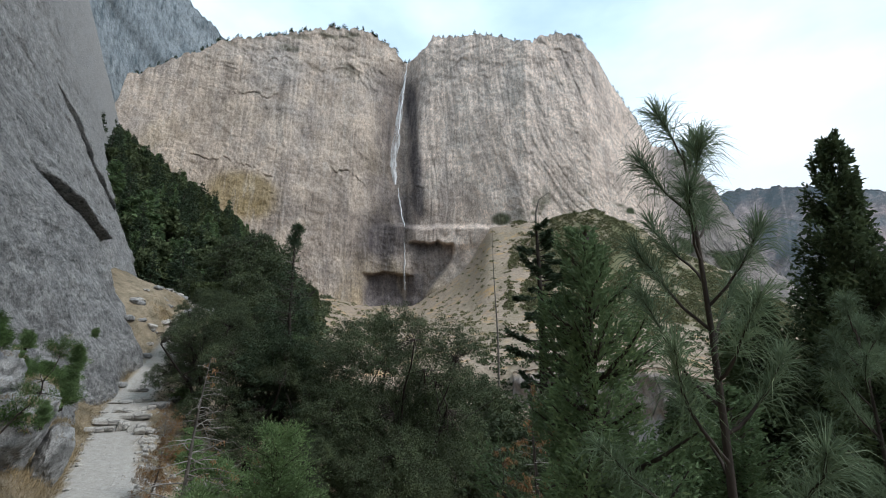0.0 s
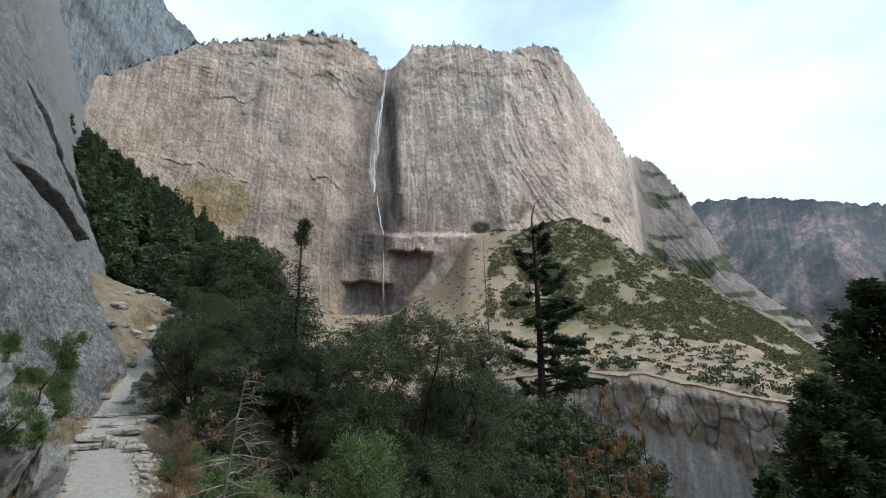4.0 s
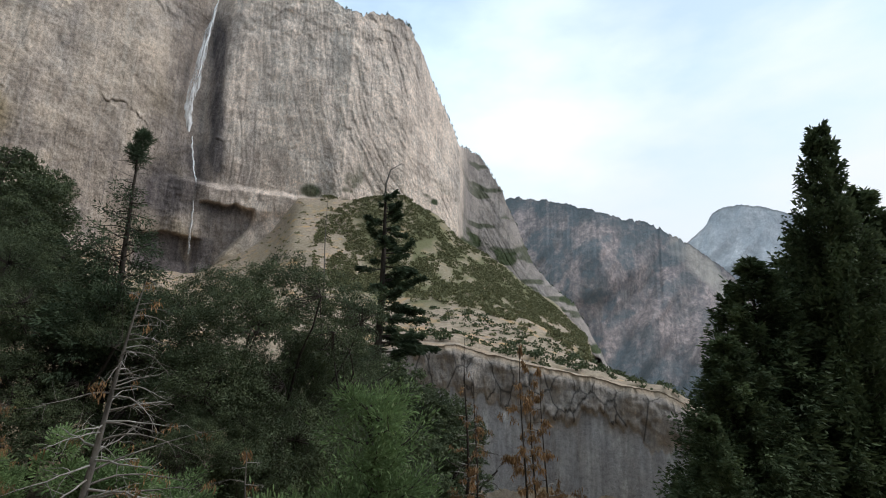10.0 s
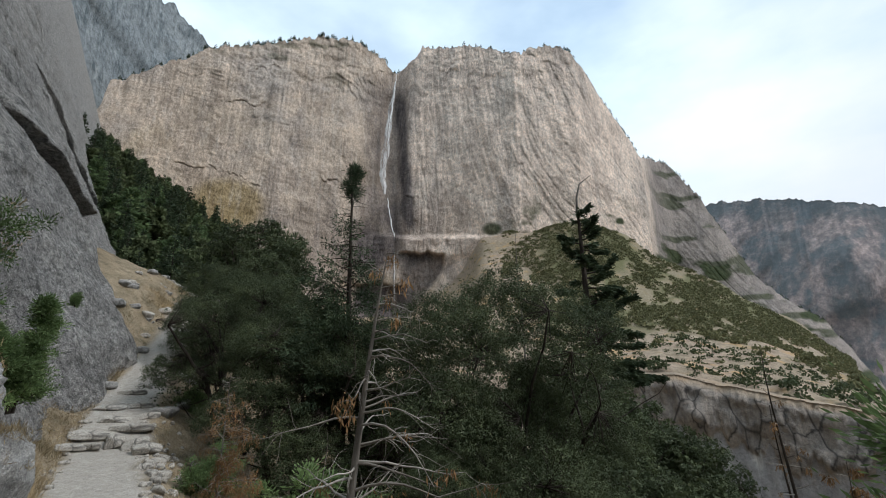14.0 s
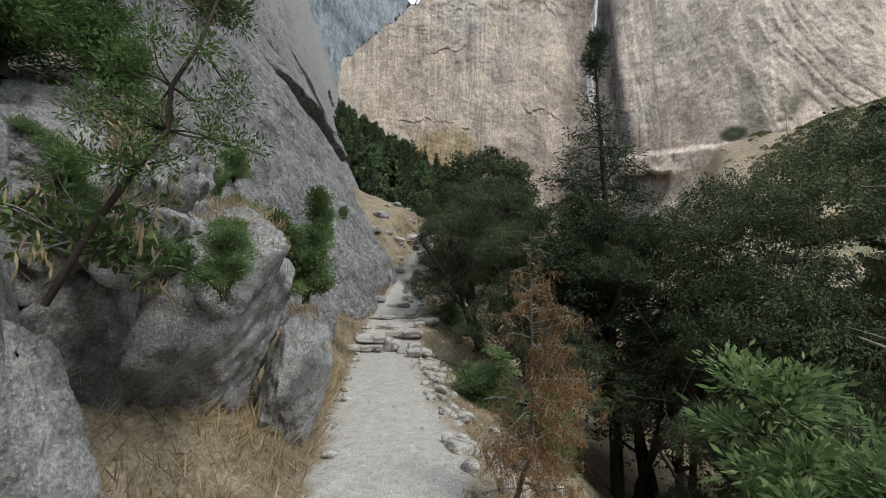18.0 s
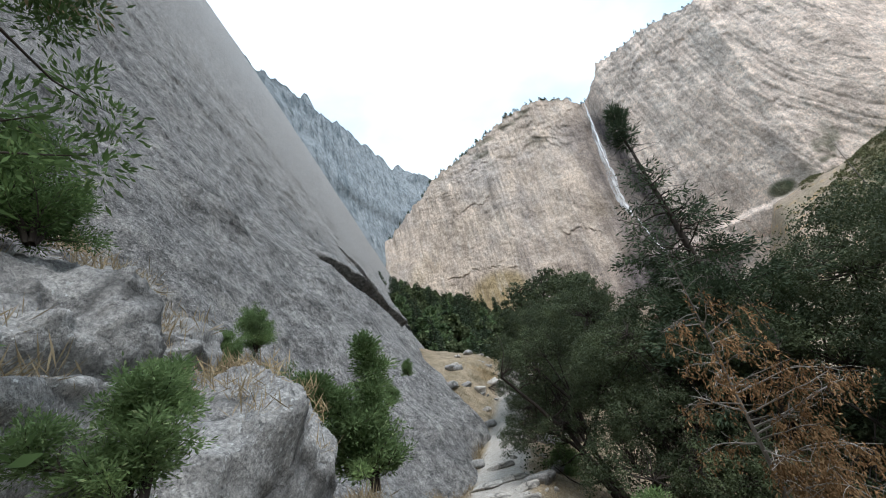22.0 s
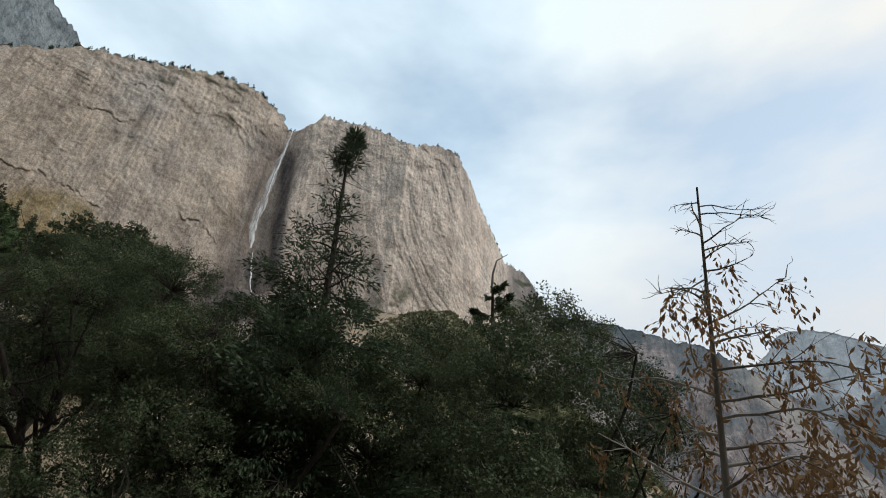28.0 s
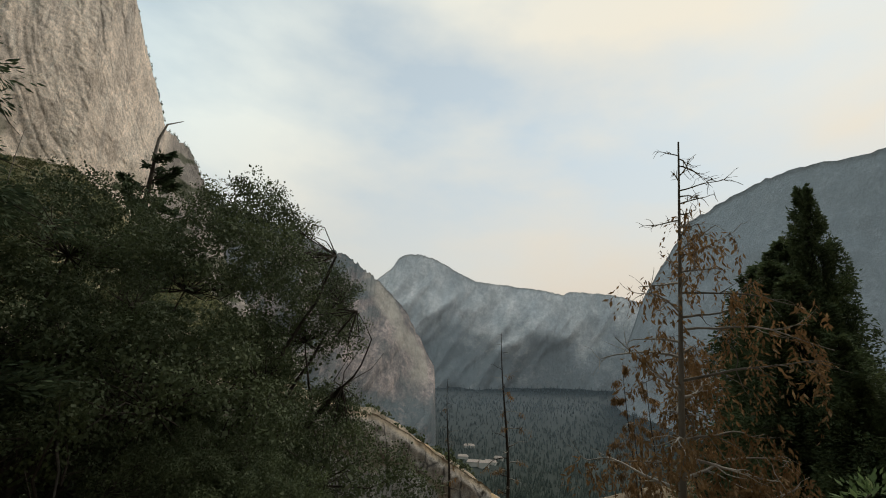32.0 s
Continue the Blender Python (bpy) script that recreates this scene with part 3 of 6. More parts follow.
def far_z(az, r):
    """Ground height beyond the gully, by azimuth and distance from HUB."""
    base = np.interp(az, *CLIFF_BASE)
    shelf = smooth(-12, -19, az) * smooth(-72, -66, az)
    e60 = np.interp(az, (-130, -95, -80, -62, -45, -10, 8, 20, 40), (-6, -7, -11, -18, -20, -17, -10, -2, 6))
    e95 = np.where(shelf > 0.5, -18.5, np.interp(az, (-100, -60, -44, -12, 10, 19, 30, 45), (-9, -16, -14, -6, -1, 5, 11, 15)))
    e112 = np.interp(az, (-75, -67.5, -63.5, -58, -54, -44, -36, -30, -20, -12, 10, 19, 30, 45), (-15, -10.9, -8.6, -5.3, -3.6, -2.0, -0.5, 0.9, 0.9, 0, 1, 7, 14, 18))
    e190 = np.interp(az, (-70, -60, -50, -42.5, -36, -28, -20, -10, 0, 11, 15, 19.4, 24, 28, 32, 38, 45), (-15, -11, -3.5, 0.9, 3.2, 5.3, 5.4, 5.0, 3.5, 4.2, 6.0, 10, 14, 16.5, 18.3, 21, 23))
    e430 = base
    r_s = np.stack([np.full_like(r, k) for k in (60.0, 96.0, 112.0, 190.0, 430.0)], -1)
    e_s = np.stack([e60, e95, e112, e190, e430], -1)
    el = e_s[..., 0]
    for k in range(4):
        f = np.clip((r - r_s[..., k]) / (r_s[..., k + 1] - r_s[..., k]), 0, 1)
        el = el + (e_s[..., k + 1] - e_s[..., k]) * f
    z = r * np.tan(np.radians(el)) + HUB[2]
    # beyond the spur the land falls to the valley
    floor_el = np.interp(r, (500, 900, 1500, 2600, 4600), (-16, -13, -9, -3.0, 1.0))
    valley = smooth(-43.5, -47, az) * smooth(150, 420, r)
    z = z * (1 - valley) + valley * (r * np.tan(np.radians(floor_el)) + HUB[2])
    z = z + smooth(20, 70, r) * fbm(az * 0.35, np.log(r + 1) * 9, 0, 11) * np.clip(r * 0.006, 0, 2.5)
    return z


def ground_z(x, y):
    dx, dy = np.asarray(x) - HUB[0], np.asarray(y) - HUB[1]
    r, az = np.hypot(dx, dy), np.degrees(np.arctan2(-dx, dy))
    s, q = sq(np.asarray(x), np.asarray(y))
    k = smooth(22, 55, r)
    return near_z(s, q) * (1 - k) + far_z(az, np.maximum(r, 20.0)) * k


def place(az, el, r, hub=HUB):
    """A point by azimuth, elevation (degrees) and level distance from a hub."""
    a = np.radians(az)
    return np.stack([hub[0] - r * np.sin(a), hub[1] + r * np.cos(a), hub[2] + r * np.tan(np.radians(el))], -1)


def build_ground():
    rings = np.concatenate([np.linspace(0.002, 16, 130), 16 * (4700 / 16) ** (np.arange(1, 171) / 170)])
    spokes = 540
    az = np.linspace(-180, 180, spokes, endpoint=False)
    r, a = np.meshgrid(rings, az, indexing="ij")
    x, y = HUB[0] - r * np.sin(np.radians(a)), HUB[1] + r * np.cos(np.radians(a))
    z = ground_z(x, y)
    s, q = sq(x, y)
    e = np.abs(q - trail_q(s) + 0.12 * fbm(s * 1.1, q * 0.6, 0, 21))
    half = np.interp(s, (-5, 9, 18, 23, 35), (0.78, 0.72, 0.75, 0.85, 0.6))
    edge = smooth(half + 0.16, half - 0.12, e + 0.10 * fbm(s * 4, q * 4, 0, 22)) * (r < 75)
    dry = smooth(7.5, 2.5, np.abs(q - trail_q(s)) + 1.2 * fbm(s * 0.6, q * 0.6, 0, 23)) * smooth(60, 40, r)
    far = smooth(45, 75, r)
    el = np.degrees(np.arctan2(z - HUB[2], r))
    band = smooth(3.6, 5.4, el + 0.8 * fbm(a * 0.5, r * 0.03, 0, 25)) * smooth(-12, -19, a) * smooth(-45, -41, a)
    patch = smooth(-0.15, 0.35, fbm(a * 0.7, np.log(r) * 14, 0, 26))
    brush = np.clip(np.maximum(band * (0.45 + 0.55 * patch), 0.75 * patch * smooth(14, 20, a)) + 0.25 * patch, 0, 1) * far
    valley = smooth(-44, -47, a) * smooth(160, 420, r) + (np.abs(a) > 75) * smooth(160, 420, r)
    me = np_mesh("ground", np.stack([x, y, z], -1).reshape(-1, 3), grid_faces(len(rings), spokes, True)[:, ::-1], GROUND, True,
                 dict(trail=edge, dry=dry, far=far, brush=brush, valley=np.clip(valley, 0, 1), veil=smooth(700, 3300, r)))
    tagged(new("ground", me), "gravelly mountain trail and dry slopes falling into a wooded gully", "ground", kind="structure")


build_ground()


# ---- the great walls ----
TOP_AZ = (-46, -44, -42, -39.5, -37, -35.3, -33.6, -32.7, -30.4, -29.8, -28.2, -27.3, -26.3, -23.8, -21.5, -20.2, -19.4, -18, -16.7, -13.9, -13.2, -12.5, -8.4, -4.5, 0.4, 1.3, 2.8, 4.2, 4.9, 5.5, 6.6, 8.4, 11.2, 15.2, 17, 22.2, 27.5, 29.5, 31, 34.5, 41, 46)
TOP_EL = (-3, 1, 4.8, 7, 9.8, 13.8, 17.6, 19.5, 22.6, 23.2, 24.2, 24.4, 26.6, 31, 35, 36.9, 37.7, 38.2, 38.4, 38.3, 37.8, 38.0, 38.9, 39.2, 39, 38.8, 37.4, 36.4, 36.0, 36.1, 37.2, 38.1, 39.0, 38.9, 38.4, 36.9, 35.3, 34.3, 33.2, 31, 26, 22)


def stroke(a, el, line, wide, seed, wobble=0.18):
    """How near each place on the wall is to a line of azimuth and elevation: 1 on it, 0 beyond its width."""
    line = np.array(line, float)
    line = line[np.argsort(line[:, 0])]
    at = np.interp(a, line[:, 0], line[:, 1]) + wobble * fbm(a * 1.3, 0 * a, 0, seed, 4, 0.6)
    ends = smooth(line[0, 0] - 0.2, line[0, 0] + 0.3, a) * smooth(line[-1, 0] + 0.2, line[-1, 0] - 0.3, a)
    return smooth(wide, 0.0, np.abs(el - at)) * ends, smooth(0.0, wide, el - at) * smooth(wide * 9, 0.0, el - at) * ends


def build_cliff():
    na, nv = 840, 290
    az = np.linspace(46, -46, na)
    v = np.linspace(0, 1, nv)
    a, t = np.meshgrid(az, v, indexing="ij")
    top = np.interp(a, TOP_AZ[:], TOP_EL[:]) + 0.22 * fbm(a * 1.6, 0 * a, 0, 31, 5, 0.6) * smooth(0.4, 1.6, np.abs(a - 5.0))
    base = np.minimum(np.interp(a, *CLIFF_BASE) - 2.0, top - 1.0)
    el = base + (top - base) * t
    r0 = 440 + np.interp(a, (-46, -30, -28.6, -27.4, -20, -12, 3, 4.5, 6, 12, 20, 34, 46), (250, 195, 170, 95, 28, 0, 26, 36, 34, 14, 12, 40, 70))
    z = r0 * np.tan(np.radians(el))
    x = np.radians(a) * 440
    r = r0 + 30 * t**1.8
    warp = 5 * fbm(x * 0.011, z * 0.008, 0, 41)
    slant = np.interp(a, (-27, -20, -12, 0, 4, 46), (0.42, 0.40, 0.16, 0.04, 0.0, -0.03))
    u = x - slant * (z - 300) + warp
    right = smooth(5.5, 3.5, a)
    rib = fbm(u * 0.05, z * 0.0035, 0, 42, 6, 0.55)
    flute = np.abs(vnoise(u * 0.14, z * 0.006, 0, 44))
    flute2 = np.abs(vnoise(u * 0.33, z * 0.012, 0, 45))
    lane = fbm(u * 0.014, z * 0.0018, 0, 43, 4)
    step = np.floor(lane * 5) / 5 + smooth(0.55, 1.0, lane * 5 - np.floor(lane * 5)) / 5
    slabs = fbm((x + 0.6 * z) * 0.012, (z - 0.25 * x) * 0.016, 0, 39, 4)
    slab_step = np.floor(slabs * 4) / 4 + smooth(0.8, 1.0, slabs * 4 - np.floor(slabs * 4)) / 4
    high = smooth(30, 36, el)
    out = (0.7 + 0.3 * right) * rib - (1.5 + 0.9 * right) * step + 0.9 * right * fbm(x * 0.045 - 0.2 * z * 0.045, z * 0.03, 0, 37, 5, 0.6) - 3.2 * (1 - right) * slab_step * (0.5 + 0.8 * high)
    out += right * (0.75 * smooth(0.14, 0.0, flute) * smooth(-0.3, 0.3, vnoise(u * 0.02, z * 0.01, 0, 38)) + 0.4 * smooth(0.2, 0.0, flute2)) + (1 - right) * 0.5 * smooth(0.1, 0.0, flute)
    out += 0.55 * fbm(x * 0.11, z * 0.11, 0, 47, 5, 0.62) + 1.3 * high * fbm(x * 0.05, z * 0.07, 0, 40, 5, 0.62)
    # long ledges, arches and cracks that can be told apart on the face
    dark = np.zeros_like(a)
    for k, (line, wide, deep) in enumerate((
        (((14.4, 23.0), (12.6, 22.7), (11.0, 22.2), (9.4, 21.0), (8.4, 19.9), (7.3, 18.0)), 0.28, 3.6),
        (((36.0, 27.2), (33.0, 28.6), (30.0, 28.0), (26.5, 29.6), (22.0, 30.4)), 0.26, 2.6), (((37.5, 31.6), (34.0, 31.0), (31.2, 31.4)), 0.28, 2.8),
        (((31.5, 21.9), (28.0, 22.4), (24.5, 21.9), (21.5, 21.3)), 0.24, 2.6), (((22.8, 19.8), (21.4, 19.3), (20.4, 17.9)), 0.18, 1.6),
        (((5.6, 21.8), (3.0, 21.9), (0.1, 21.5)), 0.2, 2.4), (((17.4, 26.2), (15.2, 25.9), (14.6, 26.5)), 0.2, 2.2), (((12.0, 36.2), (9.4, 36.5), (6.6, 35.8)), 0.26, 3.0),
        (((24.0, 33.4), (21.8, 34.6), (20.5, 34.2)), 0.24, 2.6), (((-1.5, 35.8), (-4.5, 36.6), (-6.5, 36.2)), 0.22, 2.4), (((29.0, 31.8), (25.5, 32.6), (23.8, 31.4)), 0.2, 2.0))):
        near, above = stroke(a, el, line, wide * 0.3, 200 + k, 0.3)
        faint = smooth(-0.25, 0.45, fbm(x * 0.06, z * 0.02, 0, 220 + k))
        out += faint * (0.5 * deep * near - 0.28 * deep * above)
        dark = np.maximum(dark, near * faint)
    # the recess of the fall, the ledge below it, the cave with its apron, and the undercut left of it
    slot = smooth(3.2, 0.3, np.abs(a - 5.2 - 0.03 * (35 - el)))
    out += 9 * slot * smooth(16, 34, el)
    out += -9 * smooth(16.9, 16.3, el + 0.2 * fbm(a * 0.6, 0 * a, 0, 56)) * smooth(-11, -8.5, a) * smooth(8, 5.5, a)
    edge = -2.2 + 3.6 * smooth(13.6, 7.0, el)
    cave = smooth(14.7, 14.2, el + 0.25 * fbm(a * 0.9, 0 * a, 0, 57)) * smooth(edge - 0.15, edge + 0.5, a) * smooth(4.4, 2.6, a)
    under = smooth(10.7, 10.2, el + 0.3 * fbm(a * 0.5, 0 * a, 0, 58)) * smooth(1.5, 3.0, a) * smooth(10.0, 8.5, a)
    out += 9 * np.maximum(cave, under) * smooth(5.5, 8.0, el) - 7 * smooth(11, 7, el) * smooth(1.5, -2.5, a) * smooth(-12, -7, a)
    scoop = smooth(1.0, 0.55, np.hypot((a + 5.0) / 4.2, (el - 12.3) / 2.6))
    out += 3.0 * scoop
    r = r + out
    near_fall = smooth(5.2, 0.8, np.abs(a - 5.9 - 0.07 * (36 - el)) + 1.2 * fbm(x * 0.03, z * 0.012, 0, 48))
    # wet streaks by the fall; painted shade in cave and undercut; patchy dark scoop
    wet_shade = np.clip(0.62 * near_fall * smooth(37, 33.5, el) * smooth(7, 14, el) + 0.75 * smooth(1.3, 0.3, np.abs(a - 2.9 - 0.12 * (el - 22)) + 0.3 * fbm(x * 0.05, z * 0.02, 0, 59)) * smooth(35, 31, el) * smooth(16.5, 19, el)
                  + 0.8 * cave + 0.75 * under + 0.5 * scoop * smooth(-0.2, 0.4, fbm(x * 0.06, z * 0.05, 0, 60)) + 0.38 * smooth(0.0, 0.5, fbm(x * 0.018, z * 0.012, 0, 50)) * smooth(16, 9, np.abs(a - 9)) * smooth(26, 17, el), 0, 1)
    ochre = np.clip(0.55 * smooth(-0.1, 0.5, fbm(x * 0.016, z * 0.014, 0, 49)) * smooth(-6, 4, a) * smooth(31, 18, el) + 0.9 * smooth(1.0, 0.6, np.hypot((a - 24.6) / 5.2, (el - 18.6) / 3.4))
                    + 0.6 * smooth(1.0, 0.3, np.hypot((a - 7.2) / 2.2, (el - 17.5) / 2.4)) + 0.45 * smooth(10, 7, el) * smooth(4, 0, a) * smooth(-10, -6, a), 0, 1) * (1 - 0.6 * cave)
    foot = np.interp(a, *CLIFF_BASE)
    green = smooth(0.1, 0.5, fbm(x * 0.05, z * 0.05, 0, 51)) * smooth(5, 1, el - foot) * smooth(-8, -15, a)
    green = np.clip(green + 0.8 * smooth(0.15, 0.45, fbm(x * 0.035, z * 0.09, 0, 52)) * smooth(-27, -30, a) + 0.9 * smooth(1.0, 0.5, np.hypot((a + 8.3) / 1.7, (el - 17.6) / 1.1))
                    + 0.5 * smooth(0.25, 0.5, fbm(x * 0.05, z * 0.12, 0, 53)) * smooth(33, 36, el) * smooth(6, 8, a), 0, 1)
    pale = right * smooth(-29, -27, a) * smooth(6, 14, el)
    verts = place(a, el, r, FAR_HUB).reshape(-1, 3)
    tops = place(az, top[:, -1] - 4, r[:, -1] + 160, FAR_HUB)
    faces = grid_faces(na, nv)
    last = np.arange(na) * nv + nv - 1
    cap = np.stack([last[:-1], last[1:], na * nv + np.arange(1, na), na * nv + np.arange(na - 1)], -1)
    pad = np.zeros(na)
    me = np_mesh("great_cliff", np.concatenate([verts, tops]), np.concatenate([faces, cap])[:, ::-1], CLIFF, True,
                 {key: np.r_[value.ravel(), pad] for key, value in dict(wet_shade=wet_shade, ochre=ochre, green=green, pale=pale, dark=dark, shoulder=smooth(-27.4, -28.4, a)).items()})
    tagged(new("great_cliff", me), "sheer tan granite cliff with dark water streaks and a notched rim", "cliff", kind="structure")
    return az, top[:, -1], r[:, -1]


RIM_AZ, RIM_EL, RIM_R = build_cliff()


def shell(name, mat, az0, az1, na, nv, top, base, rad, rough, seed, label, category, lean=0.08, attrs=None, relief=2.6):
    """A mountain face between two elevations by azimuth, pushed in and out by noise."""
    az = np.linspace(az0, az1, na)
    a, t = np.meshgrid(az, np.linspace(0, 1, nv), indexing="ij")
    up = np.interp(a, *top)
    size = np.interp(a, *rad)
    up = up + rough[1] * fbm(a * rough[2], 0 * a, 0, seed, 5, 0.6)
    lo = np.interp(a, *base)
    el = lo + (up - lo) * t
    x, z = np.radians(a) * size, size * np.tan(np.radians(el))
    k = rough[0]
    out = k * fbm((x + 0.5 * z) / (k * 9), z / (k * 26), 0, seed + 1, 6, 0.58) + 0.3 * k * smooth(0.1, 0.0, np.abs(vnoise((x - 0.6 * z) / (k * 14), z / (k * 30), 0, seed + 2)))
    spur = 1 - np.abs(fbm((x + 0.7 * z) / (k * 11), z / (k * 30), 0, seed + 3, 5, 0.55)) * 1.6
    r = size * (1 + lean * t**1.5) + out - relief * k * np.clip(spur, 0, 1) * smooth(1.0, 0.75, t)
    verts = place(a, el, r, FAR_HUB).reshape(-1, 3)
    tops = place(az, up[:, -1] - 3, r[:, -1] * 1.2, FAR_HUB)
    last = np.arange(na) * nv + nv - 1
    cap = np.stack([last[:-1], last[1:], na * nv + np.arange(1, na), na * nv + np.arange(na - 1)], -1)
    extra = {key: np.r_[fn(a, el, t).ravel(), np.zeros(na)] for key, fn in (attrs or {}).items()}
    me = np_mesh(name, np.concatenate([verts, tops]), np.concatenate([grid_faces(na, nv), cap])[:, ::-1], mat, True, extra)
    return tagged(new(name, me), label, category, kind="structure")


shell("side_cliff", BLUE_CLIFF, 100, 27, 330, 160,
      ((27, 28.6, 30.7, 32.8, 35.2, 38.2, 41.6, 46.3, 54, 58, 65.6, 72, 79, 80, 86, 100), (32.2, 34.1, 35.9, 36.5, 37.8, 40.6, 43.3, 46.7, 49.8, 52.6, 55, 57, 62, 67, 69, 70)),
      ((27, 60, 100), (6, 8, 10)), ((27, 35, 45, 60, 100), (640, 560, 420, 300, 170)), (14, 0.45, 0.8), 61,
      "blue-grey cliff tinted for haze with slanting cracks and ledges", "cliff", 0.05, None, 0.5)
RIDGE_TOP = ((-64.2, -63.0, -62.5, -62.2, -60.4, -58.5, -55.8, -53.7, -52.3, -50.2, -47, -44.6, -41.3, -37.6, -34.8, -30, -26), (-16, -9, -1.5, 1.6, 4.7, 7.9, 10.7, 12.3, 13.2, 14.5, 15.2, 16.2, 17.2, 17.8, 18.1, 17.6, 16))
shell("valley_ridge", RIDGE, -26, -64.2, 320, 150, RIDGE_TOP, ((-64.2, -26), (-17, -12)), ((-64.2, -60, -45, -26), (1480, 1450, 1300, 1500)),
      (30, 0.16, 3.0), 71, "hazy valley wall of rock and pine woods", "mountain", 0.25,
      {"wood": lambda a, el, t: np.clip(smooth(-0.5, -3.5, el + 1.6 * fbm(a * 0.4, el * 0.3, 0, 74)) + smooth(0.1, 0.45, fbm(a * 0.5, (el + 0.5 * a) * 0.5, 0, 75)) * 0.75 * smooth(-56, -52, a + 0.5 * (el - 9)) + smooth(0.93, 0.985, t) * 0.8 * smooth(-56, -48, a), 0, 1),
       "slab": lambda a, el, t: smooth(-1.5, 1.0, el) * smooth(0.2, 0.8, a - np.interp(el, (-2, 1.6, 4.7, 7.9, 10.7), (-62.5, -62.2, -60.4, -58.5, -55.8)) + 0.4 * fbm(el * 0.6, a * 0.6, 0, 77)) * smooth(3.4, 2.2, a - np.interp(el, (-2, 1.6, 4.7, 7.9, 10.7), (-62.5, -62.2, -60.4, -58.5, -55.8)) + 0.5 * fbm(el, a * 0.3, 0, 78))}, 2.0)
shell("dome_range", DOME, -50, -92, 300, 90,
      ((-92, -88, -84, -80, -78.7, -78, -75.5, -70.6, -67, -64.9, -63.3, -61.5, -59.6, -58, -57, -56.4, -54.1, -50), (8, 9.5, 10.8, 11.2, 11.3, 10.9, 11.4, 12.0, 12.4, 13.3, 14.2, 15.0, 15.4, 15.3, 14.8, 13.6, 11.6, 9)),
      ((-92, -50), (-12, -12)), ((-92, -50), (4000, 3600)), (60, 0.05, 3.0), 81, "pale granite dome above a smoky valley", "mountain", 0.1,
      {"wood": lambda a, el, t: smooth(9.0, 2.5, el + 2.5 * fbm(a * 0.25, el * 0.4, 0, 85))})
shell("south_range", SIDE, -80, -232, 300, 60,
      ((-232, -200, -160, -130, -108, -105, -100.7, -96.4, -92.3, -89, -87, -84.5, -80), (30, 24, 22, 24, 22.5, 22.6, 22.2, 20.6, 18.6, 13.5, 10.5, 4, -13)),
      ((-232, -84), (-16, -16)), ((-232, -110, -80), (1200, 1700, 2500)), (40, 0.16, 3.0), 91, "wooded mountain with smoke haze in its colour", "mountain", 0.4,
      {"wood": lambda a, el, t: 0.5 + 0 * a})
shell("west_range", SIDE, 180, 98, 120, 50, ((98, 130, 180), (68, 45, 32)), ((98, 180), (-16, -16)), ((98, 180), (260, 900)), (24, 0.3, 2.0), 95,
      "rock wall behind the trail in hazy mountain colours", "mountain", 0.2, {"wood": lambda a, el, t: 0.4 + 0 * a})


SLAB_STRIKE = 27.3


def slab_xy(s, q):
    """Like xy, but along the slab's own strike, turned about its foot beside the outcrop."""
    x0, y0 = xy(12.0, 4.1)
    a = radians(SLAB_STRIKE)
    return x0 - (s - 12.0) * math.sin(a) - (q - 4.1) * math.cos(a), y0 + (s - 12.0) * math.cos(a) - (q - 4.1) * math.sin(a)


def build_shelf():
    """The rock shelf across the gully: a broken overhanging lip above a smooth wet face."""
    na, nv = 420, 70
    az = np.linspace(-13, -68, na)
    a, t = np.meshgrid(az, np.linspace(0, 1, nv), indexing="ij")
    top = np.interp(a, (-68, -63.5, -58, -54, -44, -36, -30, -20, -13), (-11.5, -9.2, -5.9, -4.2, -2.6, -1.1, 0.2, 0.2, -0.6)) + 0.16 * fbm(a * 0.5, 0 * a, 0, 141, 5, 0.6)
    low = np.minimum(-21.0, top - 2)
    el = low + (top - low) * t
    deg = top - el
    lip = 4.6 + 1.3 * fbm(a * 0.45, 0 * a, 0, 142, 5, 0.6)
    x = np.radians(a) * 100
    r = 97.5 + 5.0 * t
    r = r + 0.6 * smooth(lip - 0.3, lip + 0.3, deg) * smooth(lip + 6, lip, deg) + 1.6 * smooth(1.2, 0.0, deg)
    r = r + 0.5 * fbm(x * 0.25, el * 0.5, 0, 143, 5, 0.6) * smooth(lip + 0.6, lip - 0.4, deg) + 0.5 * fbm(x * 0.08, el * 0.12, 0, 144, 4)
    steps = fbm(x * 0.14, 0 * x, 0, 145, 4)
    r = r + 0.5 * (np.floor(steps * 4) / 4) + 1.0 * np.floor(3 * fbm(x * 0.2, el * 0.25, 0, 146, 3)) / 3 * smooth(lip + 0.3, lip - 0.5, deg)
    face = smooth(lip - 0.1, lip + 0.3, deg)
    band = smooth(0.3, 0.9, deg) * (1 - face)
    verts = place(a, el, r).reshape(-1, 3)
    tops = place(az, np.interp(az, (-68, -63.5, -58, -54, -44, -36, -30, -20, -13), (-12, -9.5, -6.0, -4.2, -2.5, -0.9, 0.5, 0.6, -0.4)), np.full(na, 114.0))
    last = np.arange(na) * nv + nv - 1
    cap = np.stack([last[:-1], last[1:], na * nv + np.arange(1, na), na * nv + np.arange(na - 1)], -1)
    pad = np.zeros(na)
    me = np_mesh("rock_shelf", np.concatenate([verts, tops]), np.concatenate([grid_faces(na, nv), cap])[:, ::-1], SHELF_WALL, True,
                 dict(face=np.r_[face.ravel(), pad], band=np.r_[band.ravel(), pad + 0.35]))
    tagged(new("rock_shelf", me), "pale rock shelf over a dark streaked face across the gully", "cliff", kind="structure")


build_shelf()


